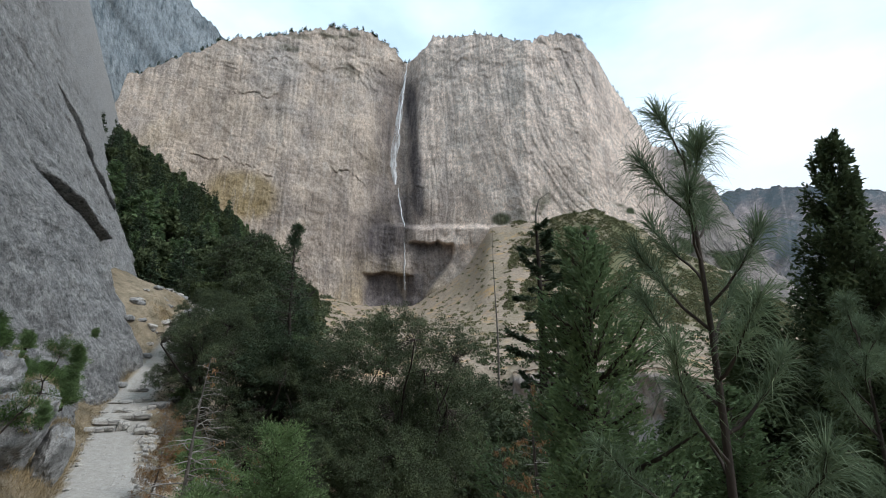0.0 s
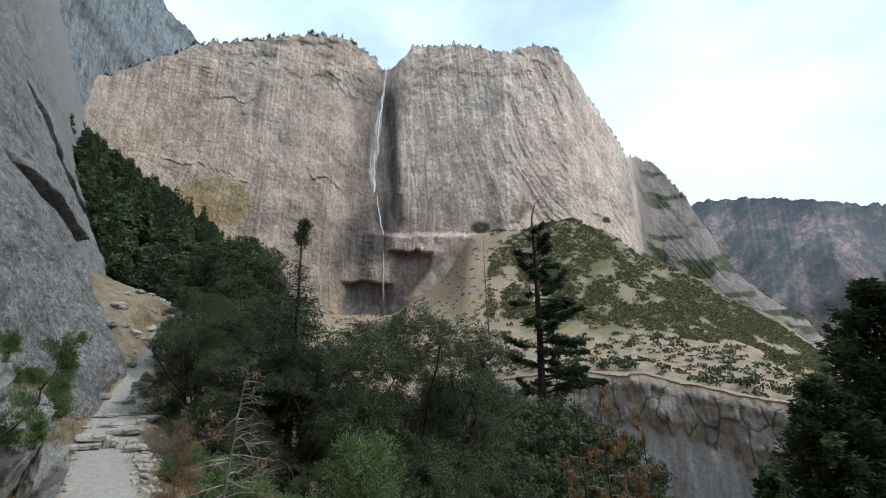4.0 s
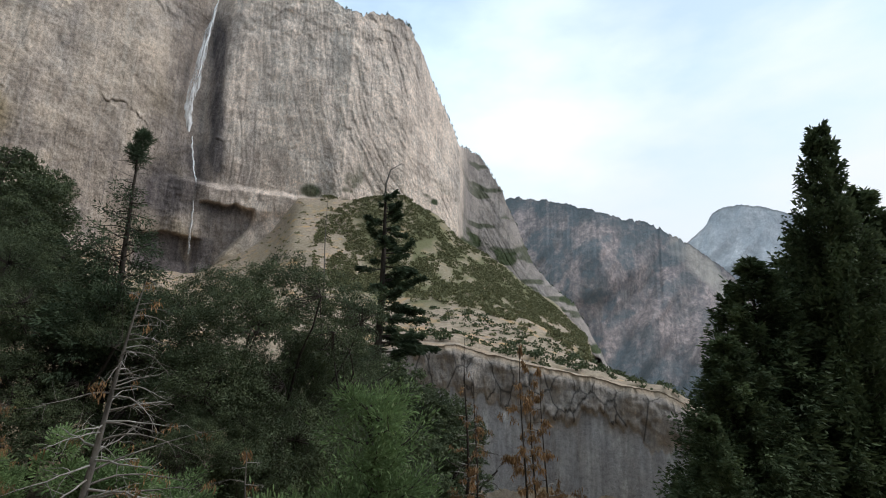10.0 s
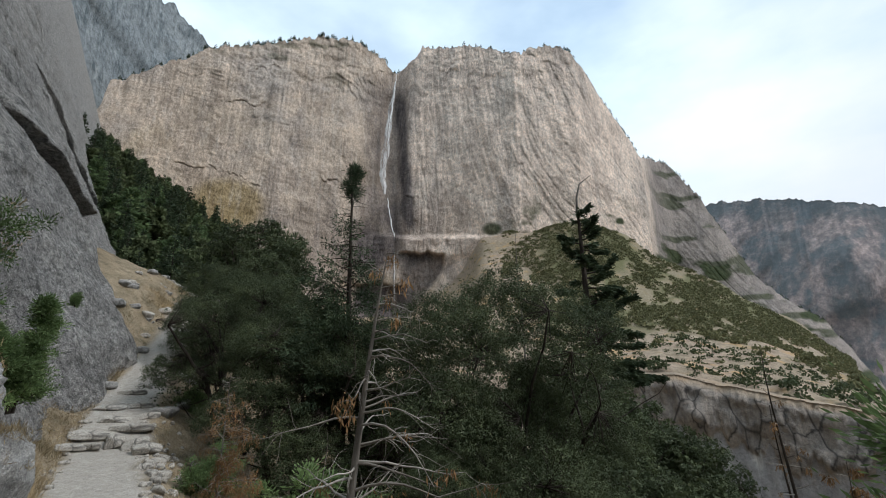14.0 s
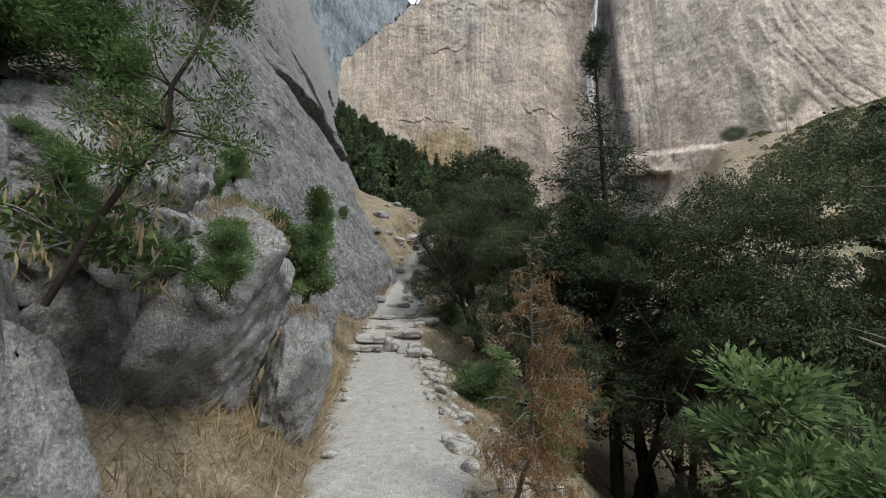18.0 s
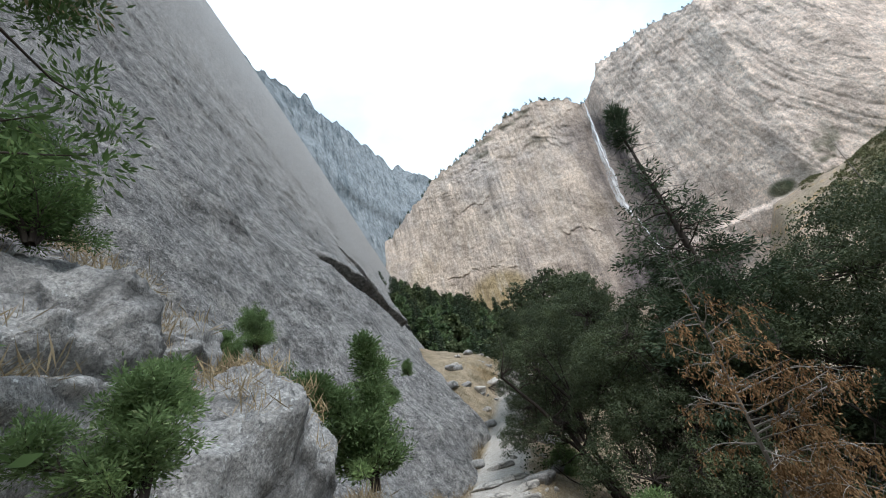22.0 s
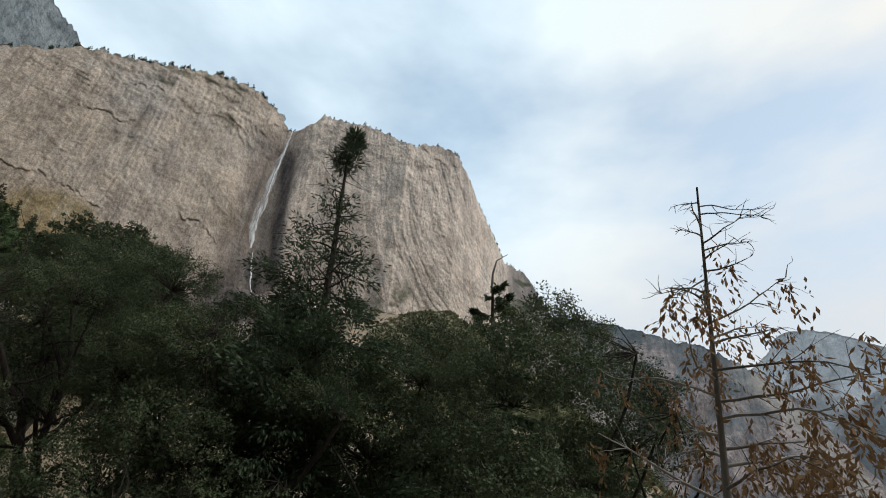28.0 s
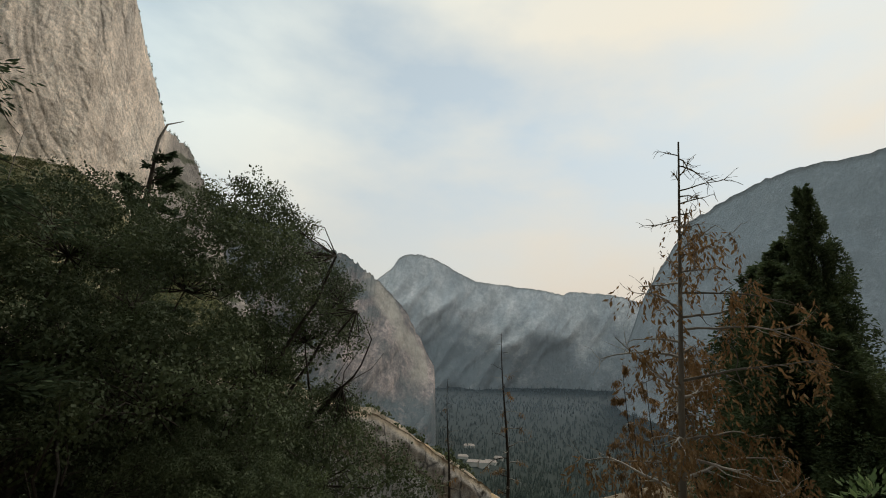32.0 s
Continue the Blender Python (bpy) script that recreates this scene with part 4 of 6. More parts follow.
def build_slab():
    """The tilted granite slab beside the trail: dips toward the gully, split by two dark undercut flakes."""
    s = np.concatenate([np.linspace(-60, 4.6, 40), np.linspace(5.0, 60, 300), np.linspace(60.25, 112, 160), 112 + (360 - 112) * (np.arange(1, 61) / 60) ** 1.4])
    h = np.concatenate([np.linspace(-2.5, 26, 170), np.linspace(26.3, 75, 180), 75 + 380 * (np.arange(1, 51) / 50) ** 1.5])
    S, H = np.meshgrid(s, h, indexing="ij")
    tilt = 2.1
    out = 0.25 * fbm(S * 0.09, H * 0.16, 0, 101, 5, 0.6) + 0.05 * fbm(S * 0.7, H * 1.2, 0, 102, 4, 0.6)
    # exfoliation sheets: each ends in a small overlap running obliquely up the slab
    for k, (c0, slope, depth) in enumerate(((4.0, 0.10, 0.16), (9.5, 0.22, 0.22), (15.0, 0.30, 0.30), (24.0, 0.35, 0.35))):
        line = H - c0 - slope * (S - 20) + 1.3 * fbm(S * 0.12, 0 * S, 0, 110 + k)
        depth = 0.5 * depth * smooth(-0.25, 0.4, fbm(S * 0.16, H * 0.1, 0, 115 + k))
        out += depth * smooth(-0.10, 0.03, line) - depth * smooth(0.03, 6, line)
    # the two undercut flakes with black gaps below them
    for s0, s1, h0, slope, deep in ((30.0, 41.0, 9.4, -0.10, 0.62), (78.0, 96.0, 38.0, -0.75, 0.8)):
        along = (S - s0) / (s1 - s0)
        inside = smooth(-0.05, 0.12, along) * smooth(1.06, 0.9, along)
        line = H - (h0 + slope * (S - s0)) + 0.4 * deep * fbm(S * 0.25, 0 * S, 0, 120)
        out += inside * deep * (0.9 * smooth(-0.05, 0.08, line / deep) * smooth(5.0, 0.3, line / deep) - 0.9 * smooth(-0.95, -0.55, line / deep) * smooth(0.06, -0.05, line / deep))
    # thin broken flakes scattered over the sheet
    flake = fbm(S * 0.16 + 0.05 * H, H * 0.55, 0, 137, 3)
    out += 0.09 * (np.floor(flake * 3) / 3 + smooth(0.8, 1.0, flake * 3 - np.floor(flake * 3)) / 3)
    foot = -0.7 * smooth(3.0, -2.0, H) * smooth(22, 14, S) + 0.15 * fbm(S * 0.5, H * 0.5, 0, 130)
    ends = 3.0 * smooth(9.0, 5.0, S) * smooth(14, 3, H)
    out += np.interp(S, (16, 25, 33, 45, 100), (0, 0.5, 1.8, 2.0, 0)) * np.exp(-np.maximum(H, 0) / 9)
    back = 0.95 * smooth(9.5, 12.5, S) * smooth(28, 22, S) * np.exp(-np.maximum(H + 2.5, 0) / 5)
    q = 4.1 + H / tilt - np.clip(H - 60, 0, 600) * 0.12 - (out + foot) / 0.9 + ends + back
    x, y = slab_xy(S, q)
    me = np_mesh("granite_slab", np.stack([x, y, H + 0.0], -1).reshape(-1, 3), grid_faces(len(s), len(h))[:, ::-1], ROCK, True)
    tagged(new("granite_slab", me), "steep grey granite slab with long cracks and undercut flakes", "rock slab", kind="structure")


build_slab()


def build_tier():
    """The dark blocky tier that overhangs the head of the slab."""
    na, nv = 220, 110
    hub = np.array([-6.6, 9.6, -1.6])
    az = np.linspace(175, 72, na)
    a, t = np.meshgrid(az, np.linspace(0, 1, nv), indexing="ij")
    top = np.interp(a, (72, 76, 79, 81.4, 84.4, 89, 94, 109, 123, 145, 175), (56.0, 58.0, 60.5, 63.0, 67.2, 69.0, 70.2, 71.2, 70.7, 68, 60)) + 0.5 * fbm(a * 0.35, 0 * a, 0, 161, 3, 0.4)
    low = np.interp(a, (72, 90, 112, 175), (50, 52, 52, 40))
    el = low + (top - low) * t
    size = np.interp(a, (72, 80, 90, 112, 150, 175), (70, 52, 35, 25, 17, 16))
    z = size * np.tan(np.radians(el))
    x = np.radians(a) * 30
    ledge = fbm(x * 0.05, (z + 0.4 * x) * 0.14, 0, 162, 3)
    out = -1.6 * (np.floor(ledge * 5) / 5) + 0.6 * fbm(x * 0.3, z * 0.3, 0, 163, 5, 0.6) + 0.35 * np.floor(2.5 * fbm(x * 0.14, z * 0.02, 0, 164, 3)) / 2.5
    out = out * smooth(1.0, 0.82, t)
    r = size + out * np.minimum(size, 36) / 30 + 2.0 * t
    verts = place(a, el, r, hub).reshape(-1, 3)
    tops = place(az, top[:, -1] - 6, r[:, -1] * 1.9, hub)
    last = np.arange(na) * nv + nv - 1
    cap = np.stack([last[:-1], last[1:], na * nv + np.arange(1, na), na * nv + np.arange(na - 1)], -1)
    me = np_mesh("slab_tier", np.concatenate([verts, tops]), np.concatenate([grid_faces(na, nv), cap])[:, ::-1], ROCK, True)
    tagged(new("slab_tier", me), "dark broken rock tier overhanging the head of the slab", "cliff", kind="structure")
    rng = np.random.default_rng(165)
    pieces = []
    for k in range(46):
        b = rng.uniform(78, 125)
        e, rr = np.interp(-b, -az, top[:, -1]), np.interp(-b, -az, r[:, -1])
        c = place(b, e, rr, hub)
        v = rng.normal(size=(150, 3)) * rng.uniform(0.3, 0.9)
        pieces.append(leaves(rng, c + v, 0.22, None, 1.0, 0.6))
    tagged(new("tier_shrubs", np_mesh("tier_shrubs", *joined(pieces), OAK_LEAF)), "dark shrubs along the edge of the rock tier", "brush", kind="stuff")


build_tier()


# ---- the waterfall ----
def build_fall():
    rng = np.random.default_rng(5)
    fall = empty("waterfall", place(5.3, 30.0, 470.0), "thin white waterfall streaming down a wet cliff", "waterfall")
    inv = Matrix.Translation(-fall.location)
    m = Nodes("falling water", 0.6, 0.2)
    c = m.ramp(m.noise(0.5, 6, 0.7, (1, 1, 0.12)), (0.25, 0.6), ((0.55, 0.55, 0.55), (0.92, 0.93, 0.94)))
    water = m.done(c)
    thin = Nodes("thin spray", 0.8, 0.1)
    n = thin.noise(0.25, 7, 0.75, (1, 1, 0.10))
    thin.link(thin.ramp(n, (0.36, 0.68), ((0, 0, 0), (0.9, 0.9, 0.9))), thin.bsdf.inputs["Alpha"])
    thin.done(thin.ramp(n, (0.3, 0.6), ((0.62, 0.61, 0.60), (0.85, 0.85, 0.85))))
    spray = thin.mat
    for name, line, wide, mat in (
        ("upper_fall", ((5.0, 36.0), (5.15, 34.4), (5.4, 32.0), (5.6, 30.2), (5.9, 27.6)), (0.6, 1.3, 1.6, 1.4, 0.6), water),
        ("spray_veil", ((5.1, 35.0), (5.6, 31.6), (6.0, 27.4), (6.3, 24.2), (6.0, 21.8)), (1.4, 5.0, 7.0, 7.0, 3.0), spray),
        ("middle_fall", ((5.6, 21.4), (5.25, 19.8), (4.8, 17.9), (4.5, 16.6)), (0.7, 1.2, 1.1, 0.8), water),
        ("lower_veil", ((4.5, 16.6), (4.35, 13.5), (4.25, 11.0), (4.2, 8.6)), (0.9, 1.3, 1.7, 2.0), spray)):
        line = np.array(line)
        t = np.linspace(0, 1, 40)
        k = np.linspace(0, 1, len(line))
        az, el, w = np.interp(t, k, line[:, 0]), np.interp(t, k, line[:, 1]), np.interp(t, k, wide)
        az = az + 0.10 * fbm(t * 9, 0 * t, 0, 7)
        cols = np.linspace(-1, 1, 5)
        r = np.interp(el, (8, 16, 17, 21, 28, 36), (458, 458, 464, 474, 482, 492))[:, None] + 1.6 * cols[None] ** 2
        a = az[:, None] + cols[None] * w[:, None] / 450 * 57.3 / 2 * (1 + 0.3 * fbm(t * 20, 0 * t, 0, 8))[:, None]
        v = place(a, np.broadcast_to(el[:, None], a.shape), r, FAR_HUB).reshape(-1, 3) - np.array(fall.location)
        part(name, np_mesh(name, v, grid_faces(40, 5), mat, True), fall)


build_fall()


# ---- stones and boulders ----
def stone_mesh(name, seed, size, rough=0.22, power=4.0, mat=BOULDER, res=26, flat_top=0.0, chips=9):
    """A weathered block: a rounded box pushed about by noise, with chipped planes."""
    th, ph = np.meshgrid(np.linspace(0.02, np.pi - 0.02, res), np.linspace(0, 2 * np.pi, 2 * res, endpoint=False), indexing="ij")
    d = np.stack([np.sin(th) * np.cos(ph), np.sin(th) * np.sin(ph), np.cos(th)], -1)
    k = (np.abs(d) ** power).sum(-1) ** (-1 / power)
    rng = np.random.default_rng(seed)
    for _ in range(chips):
        n = rng.normal(size=3)
        n /= np.linalg.norm(n)
        limit = rng.uniform(0.72, 1.0)
        dot = (d * n).sum(-1)
        k = np.where(dot > 0.05, np.minimum(k, limit / np.maximum(dot, 0.05)), k)
    k = k * (1 + rough * 0.3 * fbm(d[..., 0] * 1.5 + seed, d[..., 1] * 1.5, d[..., 2] * 1.5, seed, 6, 0.62) + rough * 0.10 * fbm(d[..., 0] * 7 + seed, d[..., 1] * 7, d[..., 2] * 7, seed + 5, 4, 0.65))
    facet = fbm(d[..., 0] * 2.6 + 3 * seed, d[..., 1] * 2.6, d[..., 2] * 3.4, seed + 9, 3, 0.55) * 3
    k = k * (1 + rough * 0.22 * (np.floor(facet) / 3 + smooth(0.82, 1.0, facet - np.floor(facet)) / 3))
    v = d * k[..., None] * np.array(size) / 2
    if flat_top:
        v[..., 2] = np.minimum(v[..., 2], size[2] * flat_top * (1 + 0.08 * fbm(v[..., 0] * 6, v[..., 1] * 6, 0, seed)))
    return np_mesh(name, v.reshape(-1, 3), grid_faces(res, 2 * res, True)[:, ::-1], mat, True)


def put(ob, x, y, sink, rz=0.0, rx=0.0, ry=0.0, z=None):
    ob.matrix_world = pose(x, y, (float(ground_z(x, y)) if z is None else z) - sink, rx, ry, rz)
    return ob


def rock(name, seed, size, x, y, z, turn=(0, 0, 0), label="", power=5.0, rough=0.2, mat=BOULDER, res=90):
    ob = new(name, stone_mesh(name, seed, size, rough, power, mat, res, 0.0, 22))
    ob.matrix_world = pose(x, y, z, *turn)
    return tagged(ob, label or "weathered grey granite boulder set in the bank", "boulder", "outcrop beside the trail")


rock("rock_pillar", 3, (1.5, 1.9, 4.6), -8.55, 8.15, -1.2, (4, -8, 25), "tall dark grey granite pillar with lichen spots", 6.0, 0.16)
rock("boulder", 8, (2.0, 2.3, 2.9), -9.75, 10.75, -1.7, (-12, 16, 30), "rounded grey granite boulder streaked with lichen", 4.4, 0.27)
rock("boulder", 12, (0.7, 1.1, 1.5), -9.15, 11.75, -2.35, (-10, 12, 24), "", 3.2, 0.2)
rock("boulder", 13, (0.8, 1.1, 1.7), -8.35, 8.85, -2.45, (6, 12, 25), "dark granite foot of the pillar beside dry grass", 4.5, 0.2)
rock("boulder", 43, (1.0, 1.3, 1.6), -9.4, 9.55, -1.75, (4, 10, 28), "dark granite boulder wedged beside the pillar", 4.0, 0.22)
rock("boulder", 15, (1.7, 2.4, 1.6), -10.5, 11.0, -1.75, (8, 18, 30), "", 4.0, 0.25)
rock("boulder", 19, (1.6, 2.0, 1.8), -9.45, 9.6, -0.78, (4, 8, 22), "blocky granite ledge with tufts in its cracks", 6.0, 0.34)
rock("boulder", 23, (1.6, 2.2, 1.3), -10.3, 9.9, 0.15, (8, 20, 30), "blocky granite ledge with tufts in its cracks", 6.0, 0.34)
rock("boulder", 27, (1.3, 2.6, 1.2), -11.2, 12.3, -1.25, (6, 22, 30), "", 5.0, 0.22)
rock("boulder", 29, (2.2, 2.6, 2.6), -10.6, 7.6, 0.9, (6, 10, 30), "dark blocky granite outcrop above the trail", 6.0, 0.2)
rock("boulder", 37, (1.8, 2.4, 2.2), -7.6, 5.4, -0.6, (6, 10, 30), "dark blocky granite outcrop above the trail", 5.0, 0.2)
rock("boulder", 39, (2.4, 3.0, 3.0), -6.6, 3.0, -0.1, (6, 10, 30), "dark blocky granite outcrop above the trail", 5.0, 0.2)



def ledges():
    """Broken blocks stepping up the bank between the boulder and the slab."""
    rng = np.random.default_rng(43)
    kit = [stone_mesh("ledge_block", 300 + k, (1.0, 1.4, 0.7), 0.34, 9.0, BOULDER, 44, 0.0, 14) for k in range(5)]
    for k in range(18):
        x, y = rng.uniform(-10.9, -9.0), rng.uniform(8.4, 11.0)
        z = -1.05 + 0.95 * (-8.7 - x) - 0.22 * (y - 9.5) + rng.uniform(-0.35, -0.1)
        ob = new("ledge_block", kit[k % 5])
        ob.matrix_world = pose(x, y, z, rng.uniform(-6, 10), rng.uniform(12, 34), 28 + rng.uniform(-14, 14)) @ Matrix.Diagonal((rng.uniform(0.5, 1.0), rng.uniform(0.45, 1.0), rng.uniform(0.5, 1.0), 1))
        tagged(ob, "blocky grey granite ledge with dry tufts in its joints", "rock ledge", "ledges above the trail")


ledges()
flat = new("flat_stone", stone_mesh("flat_stone", 41, (0.85, 0.55, 0.22), 0.2, 3.0, STEP_ROCK, 30))
tagged(put(flat, -8.0, 10.35, 0.02, 30), "flat pale stone half buried beside the path", "stone")

# stone stairs across the trail
STEP_KIT = [stone_mesh("step_stone", 50 + k, (0.5, 0.42, 0.26), 0.14, 7.0, STEP_ROCK, 18) for k in range(5)]


def stairs():
    rng = np.random.default_rng(77)
    rows = ((22.35, 0.72, 0.62, 0.36, 0.16, 8), (22.3, 0.30, 0.36, 0.30, 0.15, -10), (22.5, -0.12, 0.46, 0.46, 0.36, 4), (22.15, -0.62, 0.58, 0.46, 0.34, -6),
            (21.5, -0.86, 0.62, 0.55, 0.30, 14), (23.0, 0.42, 0.95, 0.62, 0.22, 6), (23.2, -0.45, 1.0, 0.6, 0.22, -5), (24.0, 0.1, 0.9, 0.62, 0.2, 12),
            (24.2, -0.75, 0.6, 0.5, 0.22, 0), (25.1, 0.35, 0.85, 0.6, 0.2, -8), (25.3, -0.4, 0.8, 0.6, 0.2, 10), (26.6, 0.0, 0.8, 0.5, 0.2, 4))
    for k, (ss, e, wide, deep, tall, yaw) in enumerate(rows):
        x, y = xy(ss, float(trail_q(ss)) + e)
        ob = new("step_stone", STEP_KIT[k % 5])
        z = float(ground_z(x, y)) + (0.10 if k < 5 else 0.0)
        ob.matrix_world = pose(x, y, z, rng.uniform(-4, 4), rng.uniform(-4, 4), STRIKE + yaw) @ Matrix.Diagonal((wide / 0.46, deep / 0.39, tall / 0.24, 1))
        tagged(ob, "pale squared granite block laid as a trail step", "step", "stone steps of the trail")
    # slabs lying in the path above the steps and along its outer edge
    for k in range(34):
        s = rng.uniform(10.5, 21.5) if k < 22 else rng.uniform(27, 42)
        e = rng.uniform(-1.25, -0.7) if k < 22 else rng.uniform(-0.8, 0.8)
        x, y = xy(s, float(trail_q(s)) + e)
        ob = new("edge_stone", STEP_KIT[k % 5])
        ob.matrix_world = pose(x, y, float(ground_z(x, y)) + 0.0, rng.uniform(-12, 12), rng.uniform(-12, 12), rng.uniform(0, 180)) @ Matrix.Diagonal((*rng.uniform(0.45, 1.15, 2), rng.uniform(0.4, 0.8), 1))
        tagged(ob, "pale angular granite slab edging the trail", "stone", "edging stones of the trail")
    kit = [stone_mesh("rubble", 90 + k, (0.16, 0.13, 0.09), 0.3, 3.0, STEP_ROCK, 8) for k in range(6)]
    for k in range(230):
        s = rng.uniform(8.5, 24)
        side = rng.random() < 0.82
        e = -rng.gamma(2.0, 0.28) - 0.62 if side else 0.62 + rng.gamma(1.2, 0.18)
        x, y = xy(s, float(trail_q(s)) + e)
        ob = new("rubble", kit[k % 6])
        g = rng.uniform(0.35, 1.5)
        ob.matrix_world = pose(x, y, float(ground_z(x, y)) + 0.01, rng.uniform(0, 360), rng.uniform(-20, 20), rng.uniform(0, 360)) @ Matrix.Diagonal((g, g, g, 1))
        tagged(ob, "loose pale granite stone beside the trail", "stone", "rubble along the trail")
    # broken rock at the head of the trail and along the foot of the slab
    big_kit = [stone_mesh("talus_block", 120 + k, (0.8, 0.6, 0.5), 0.25, 4.0, STEP_ROCK if k % 2 else BOULDER, 14) for k in range(6)]
    for k in range(120):
        s = rng.uniform(24, 46)
        e = rng.uniform(-2.4, 3.4)
        if abs(e) < 0.75 and s < 31:
            continue
        x, y = xy(s, float(trail_q(s)) + e)
        g = rng.uniform(0.25, 1.1)
        ob = new("talus_block", big_kit[k % 6])
        ob.matrix_world = pose(x, y, float(ground_z(x, y)), rng.uniform(-20, 20), rng.uniform(-20, 20), rng.uniform(0, 360)) @ Matrix.Diagonal((g, g * rng.uniform(0.6, 1.2), g * 0.8, 1))
        tagged(ob, "broken granite block half sunk in dry grass", "stone", "talus at the head of the trail")
    # gravel, too small to count
    n = 5200
    s, e = rng.uniform(3, 30, n), rng.normal(0, 0.62, n)
    e = np.where(rng.random(n) < 0.5, -0.6 - np.abs(rng.normal(0, 0.3, n)), e)
    q = trail_q(s) + e
    x, y = xy(s, q)
    z = ground_z(x, y)
    size = rng.gamma(2.0, 0.0035, n) + 0.004
    d = np.array([(1, 0, 0), (-1, 0, 0), (0, 1, 0), (0, -1, 0), (0, 0, 0.8), (0, 0, -0.8)], float)
    v = np.stack([x, y, z], -1)[:, None] + d[None] * size[:, None, None] * rng.uniform(0.6, 1.3, (n, 6, 1))
    f = np.array([(0, 2, 4), (2, 1, 4), (1, 3, 4), (3, 0, 4), (2, 0, 5), (1, 2, 5), (3, 1, 5), (0, 3, 5)])
    faces = (f[None] + 6 * np.arange(n)[:, None, None]).reshape(-1, 3)
    tagged(new("gravel", np_mesh("gravel", v.reshape(-1, 3), faces, STEP_ROCK)), "small pale gravel strewn over the trail", "gravel", kind="stuff")


stairs()


# ---- trees ----
def limb(rng, p, d, length, r, bend=0.25, rise=0.0, n=7, tip=0.15):
    """One wandering branch as rows of x, y, z, radius."""
    d = np.array(d, float)
    d /= np.linalg.norm(d)
    p = np.array(p, float)
    out = [np.r_[p, r]]
    for k in range(1, n):
        d = d + rng.normal(size=3) * bend / math.sqrt(n) + np.array([0, 0, rise / n])
        d /= np.linalg.norm(d)
        p = p + d * length / (n - 1)
        out.append(np.r_[p, r * (1 - (1 - tip) * k / (n - 1))])
    return np.array(out)


def oak_meshes(seed, height, wide, clumps, per, leaf, mat=OAK_LEAF, lobes=16, low=0.30):
    """A live oak: leaning forked stems under billowing lobes, each lobe a shell of leafy clumps with gaps between."""
    rng = np.random.default_rng(seed)
    centres, radii = [], []
    for k in range(lobes):
        a = k * 2.4 + rng.uniform(-0.5, 0.5)
        f = (k + 0.5) / lobes
        h = height * (low + (0.86 - low) * f)
        reach = wide * (0.66 * math.sqrt(max(0.0, 1 - ((f - 0.25) / 0.8) ** 2)) * rng.uniform(0.75, 1.15))
        centres.append((reach * math.cos(a), reach * math.sin(a), h))
        radii.append(wide * rng.uniform(0.30, 0.46) * (1.0 - 0.25 * f))
    centres, radii = np.array(centres), np.array(radii)
    lines, ends = [], []
    for k in range(5):
        a = k * 1.26 + rng.uniform(-0.4, 0.4)
        stem = limb(rng, (0.25 * math.cos(a), 0.25 * math.sin(a), -0.4), (0.42 * math.cos(a), 0.42 * math.sin(a), 1), height * rng.uniform(0.6, 0.8), 0.012 * height + 0.03, 0.5, 0.2, 10, 0.3)
        lines.append(stem)
        ends.append(stem[-1, :3])
        for _ in range(6):
            row = stem[rng.integers(3, 10)]
            b = rng.uniform(0, 6.28)
            twig = limb(rng, row[:3], (math.cos(b), math.sin(b), rng.uniform(0.0, 0.8)), rng.uniform(0.12, 0.3) * height, row[3] * 0.5, 0.8, 0.2, 7)
            lines.append(twig)
            ends.append(twig[-1, :3])
    stems = lines[::7]
    for c, rad in zip(centres, radii):
        stem = stems[int(np.argmin([((q[4:9, :3] - c) ** 2).sum(1).min() for q in stems]))]
        row = stem[rng.integers(4, 9)]
        way = c - row[:3]
        b = limb(rng, row[:3], way, np.linalg.norm(way), row[3] * 0.6, 0.35, 0.1, 8, 0.3)
        lines.append(b)
        ends.append(b[-1, :3])
    ends = np.array(ends)
    pts, facing = [], []
    share = radii**2 / (radii**2).sum()
    for c, rad, part_of in zip(centres, radii, share):
        for _ in range(max(4, int(clumps * part_of))):
            u = rng.normal(size=3)
            u /= np.linalg.norm(u)
            if u[2] < -0.2:
                u[2] *= -rng.uniform(0.2, 1.0)
            at = c + u * rad * rng.uniform(0.62, 1.0) * np.array([1, 1, 0.85])
            if (((at - centres) / radii[:, None]) ** 2).sum(1).min() < 0.30:
                continue
            size = rng.uniform(0.45, 1.0) * (0.062 * wide + 0.04)
            n = int(per * rng.uniform(0.7, 1.3) * (size / (0.062 * wide + 0.04)) ** 1.5)
            v = rng.normal(size=(n, 3)) + 0.35 * u
            v /= np.linalg.norm(v, axis=1, keepdims=True)
            pts.append(at + v * size * rng.random((n, 1)) ** 0.45 * np.array([1.0, 1.0, 0.72]))
            facing.append(v + 0.4 * u + np.array([0, 0, 0.5]))
            near = ends[np.argmin(((ends - at) ** 2).sum(1))]
            if ((near - at) ** 2).sum() > 1.0:
                continue
            lines.append(np.array([np.r_[near, 0.011], np.r_[(near + at) / 2 + rng.normal(size=3) * 0.12, 0.008], np.r_[at, 0.004]]))
    pts = np.concatenate(pts)
    core = np.concatenate([c + np.clip(rng.normal(size=(int(2600 * k) + 40, 3)), -1.5, 1.5) * rad * 0.36 for c, rad, k in zip(centres, radii, share * 2.0)])
    v, f = joined([leaves(rng, pts, leaf * rng.uniform(0.6, 1.4, len(pts)), None, 1.0, 0.62, np.concatenate(facing)), leaves(rng, core, rng.uniform(1.6, 2.8, len(core)) * leaf, None, 1.0, 0.7)])
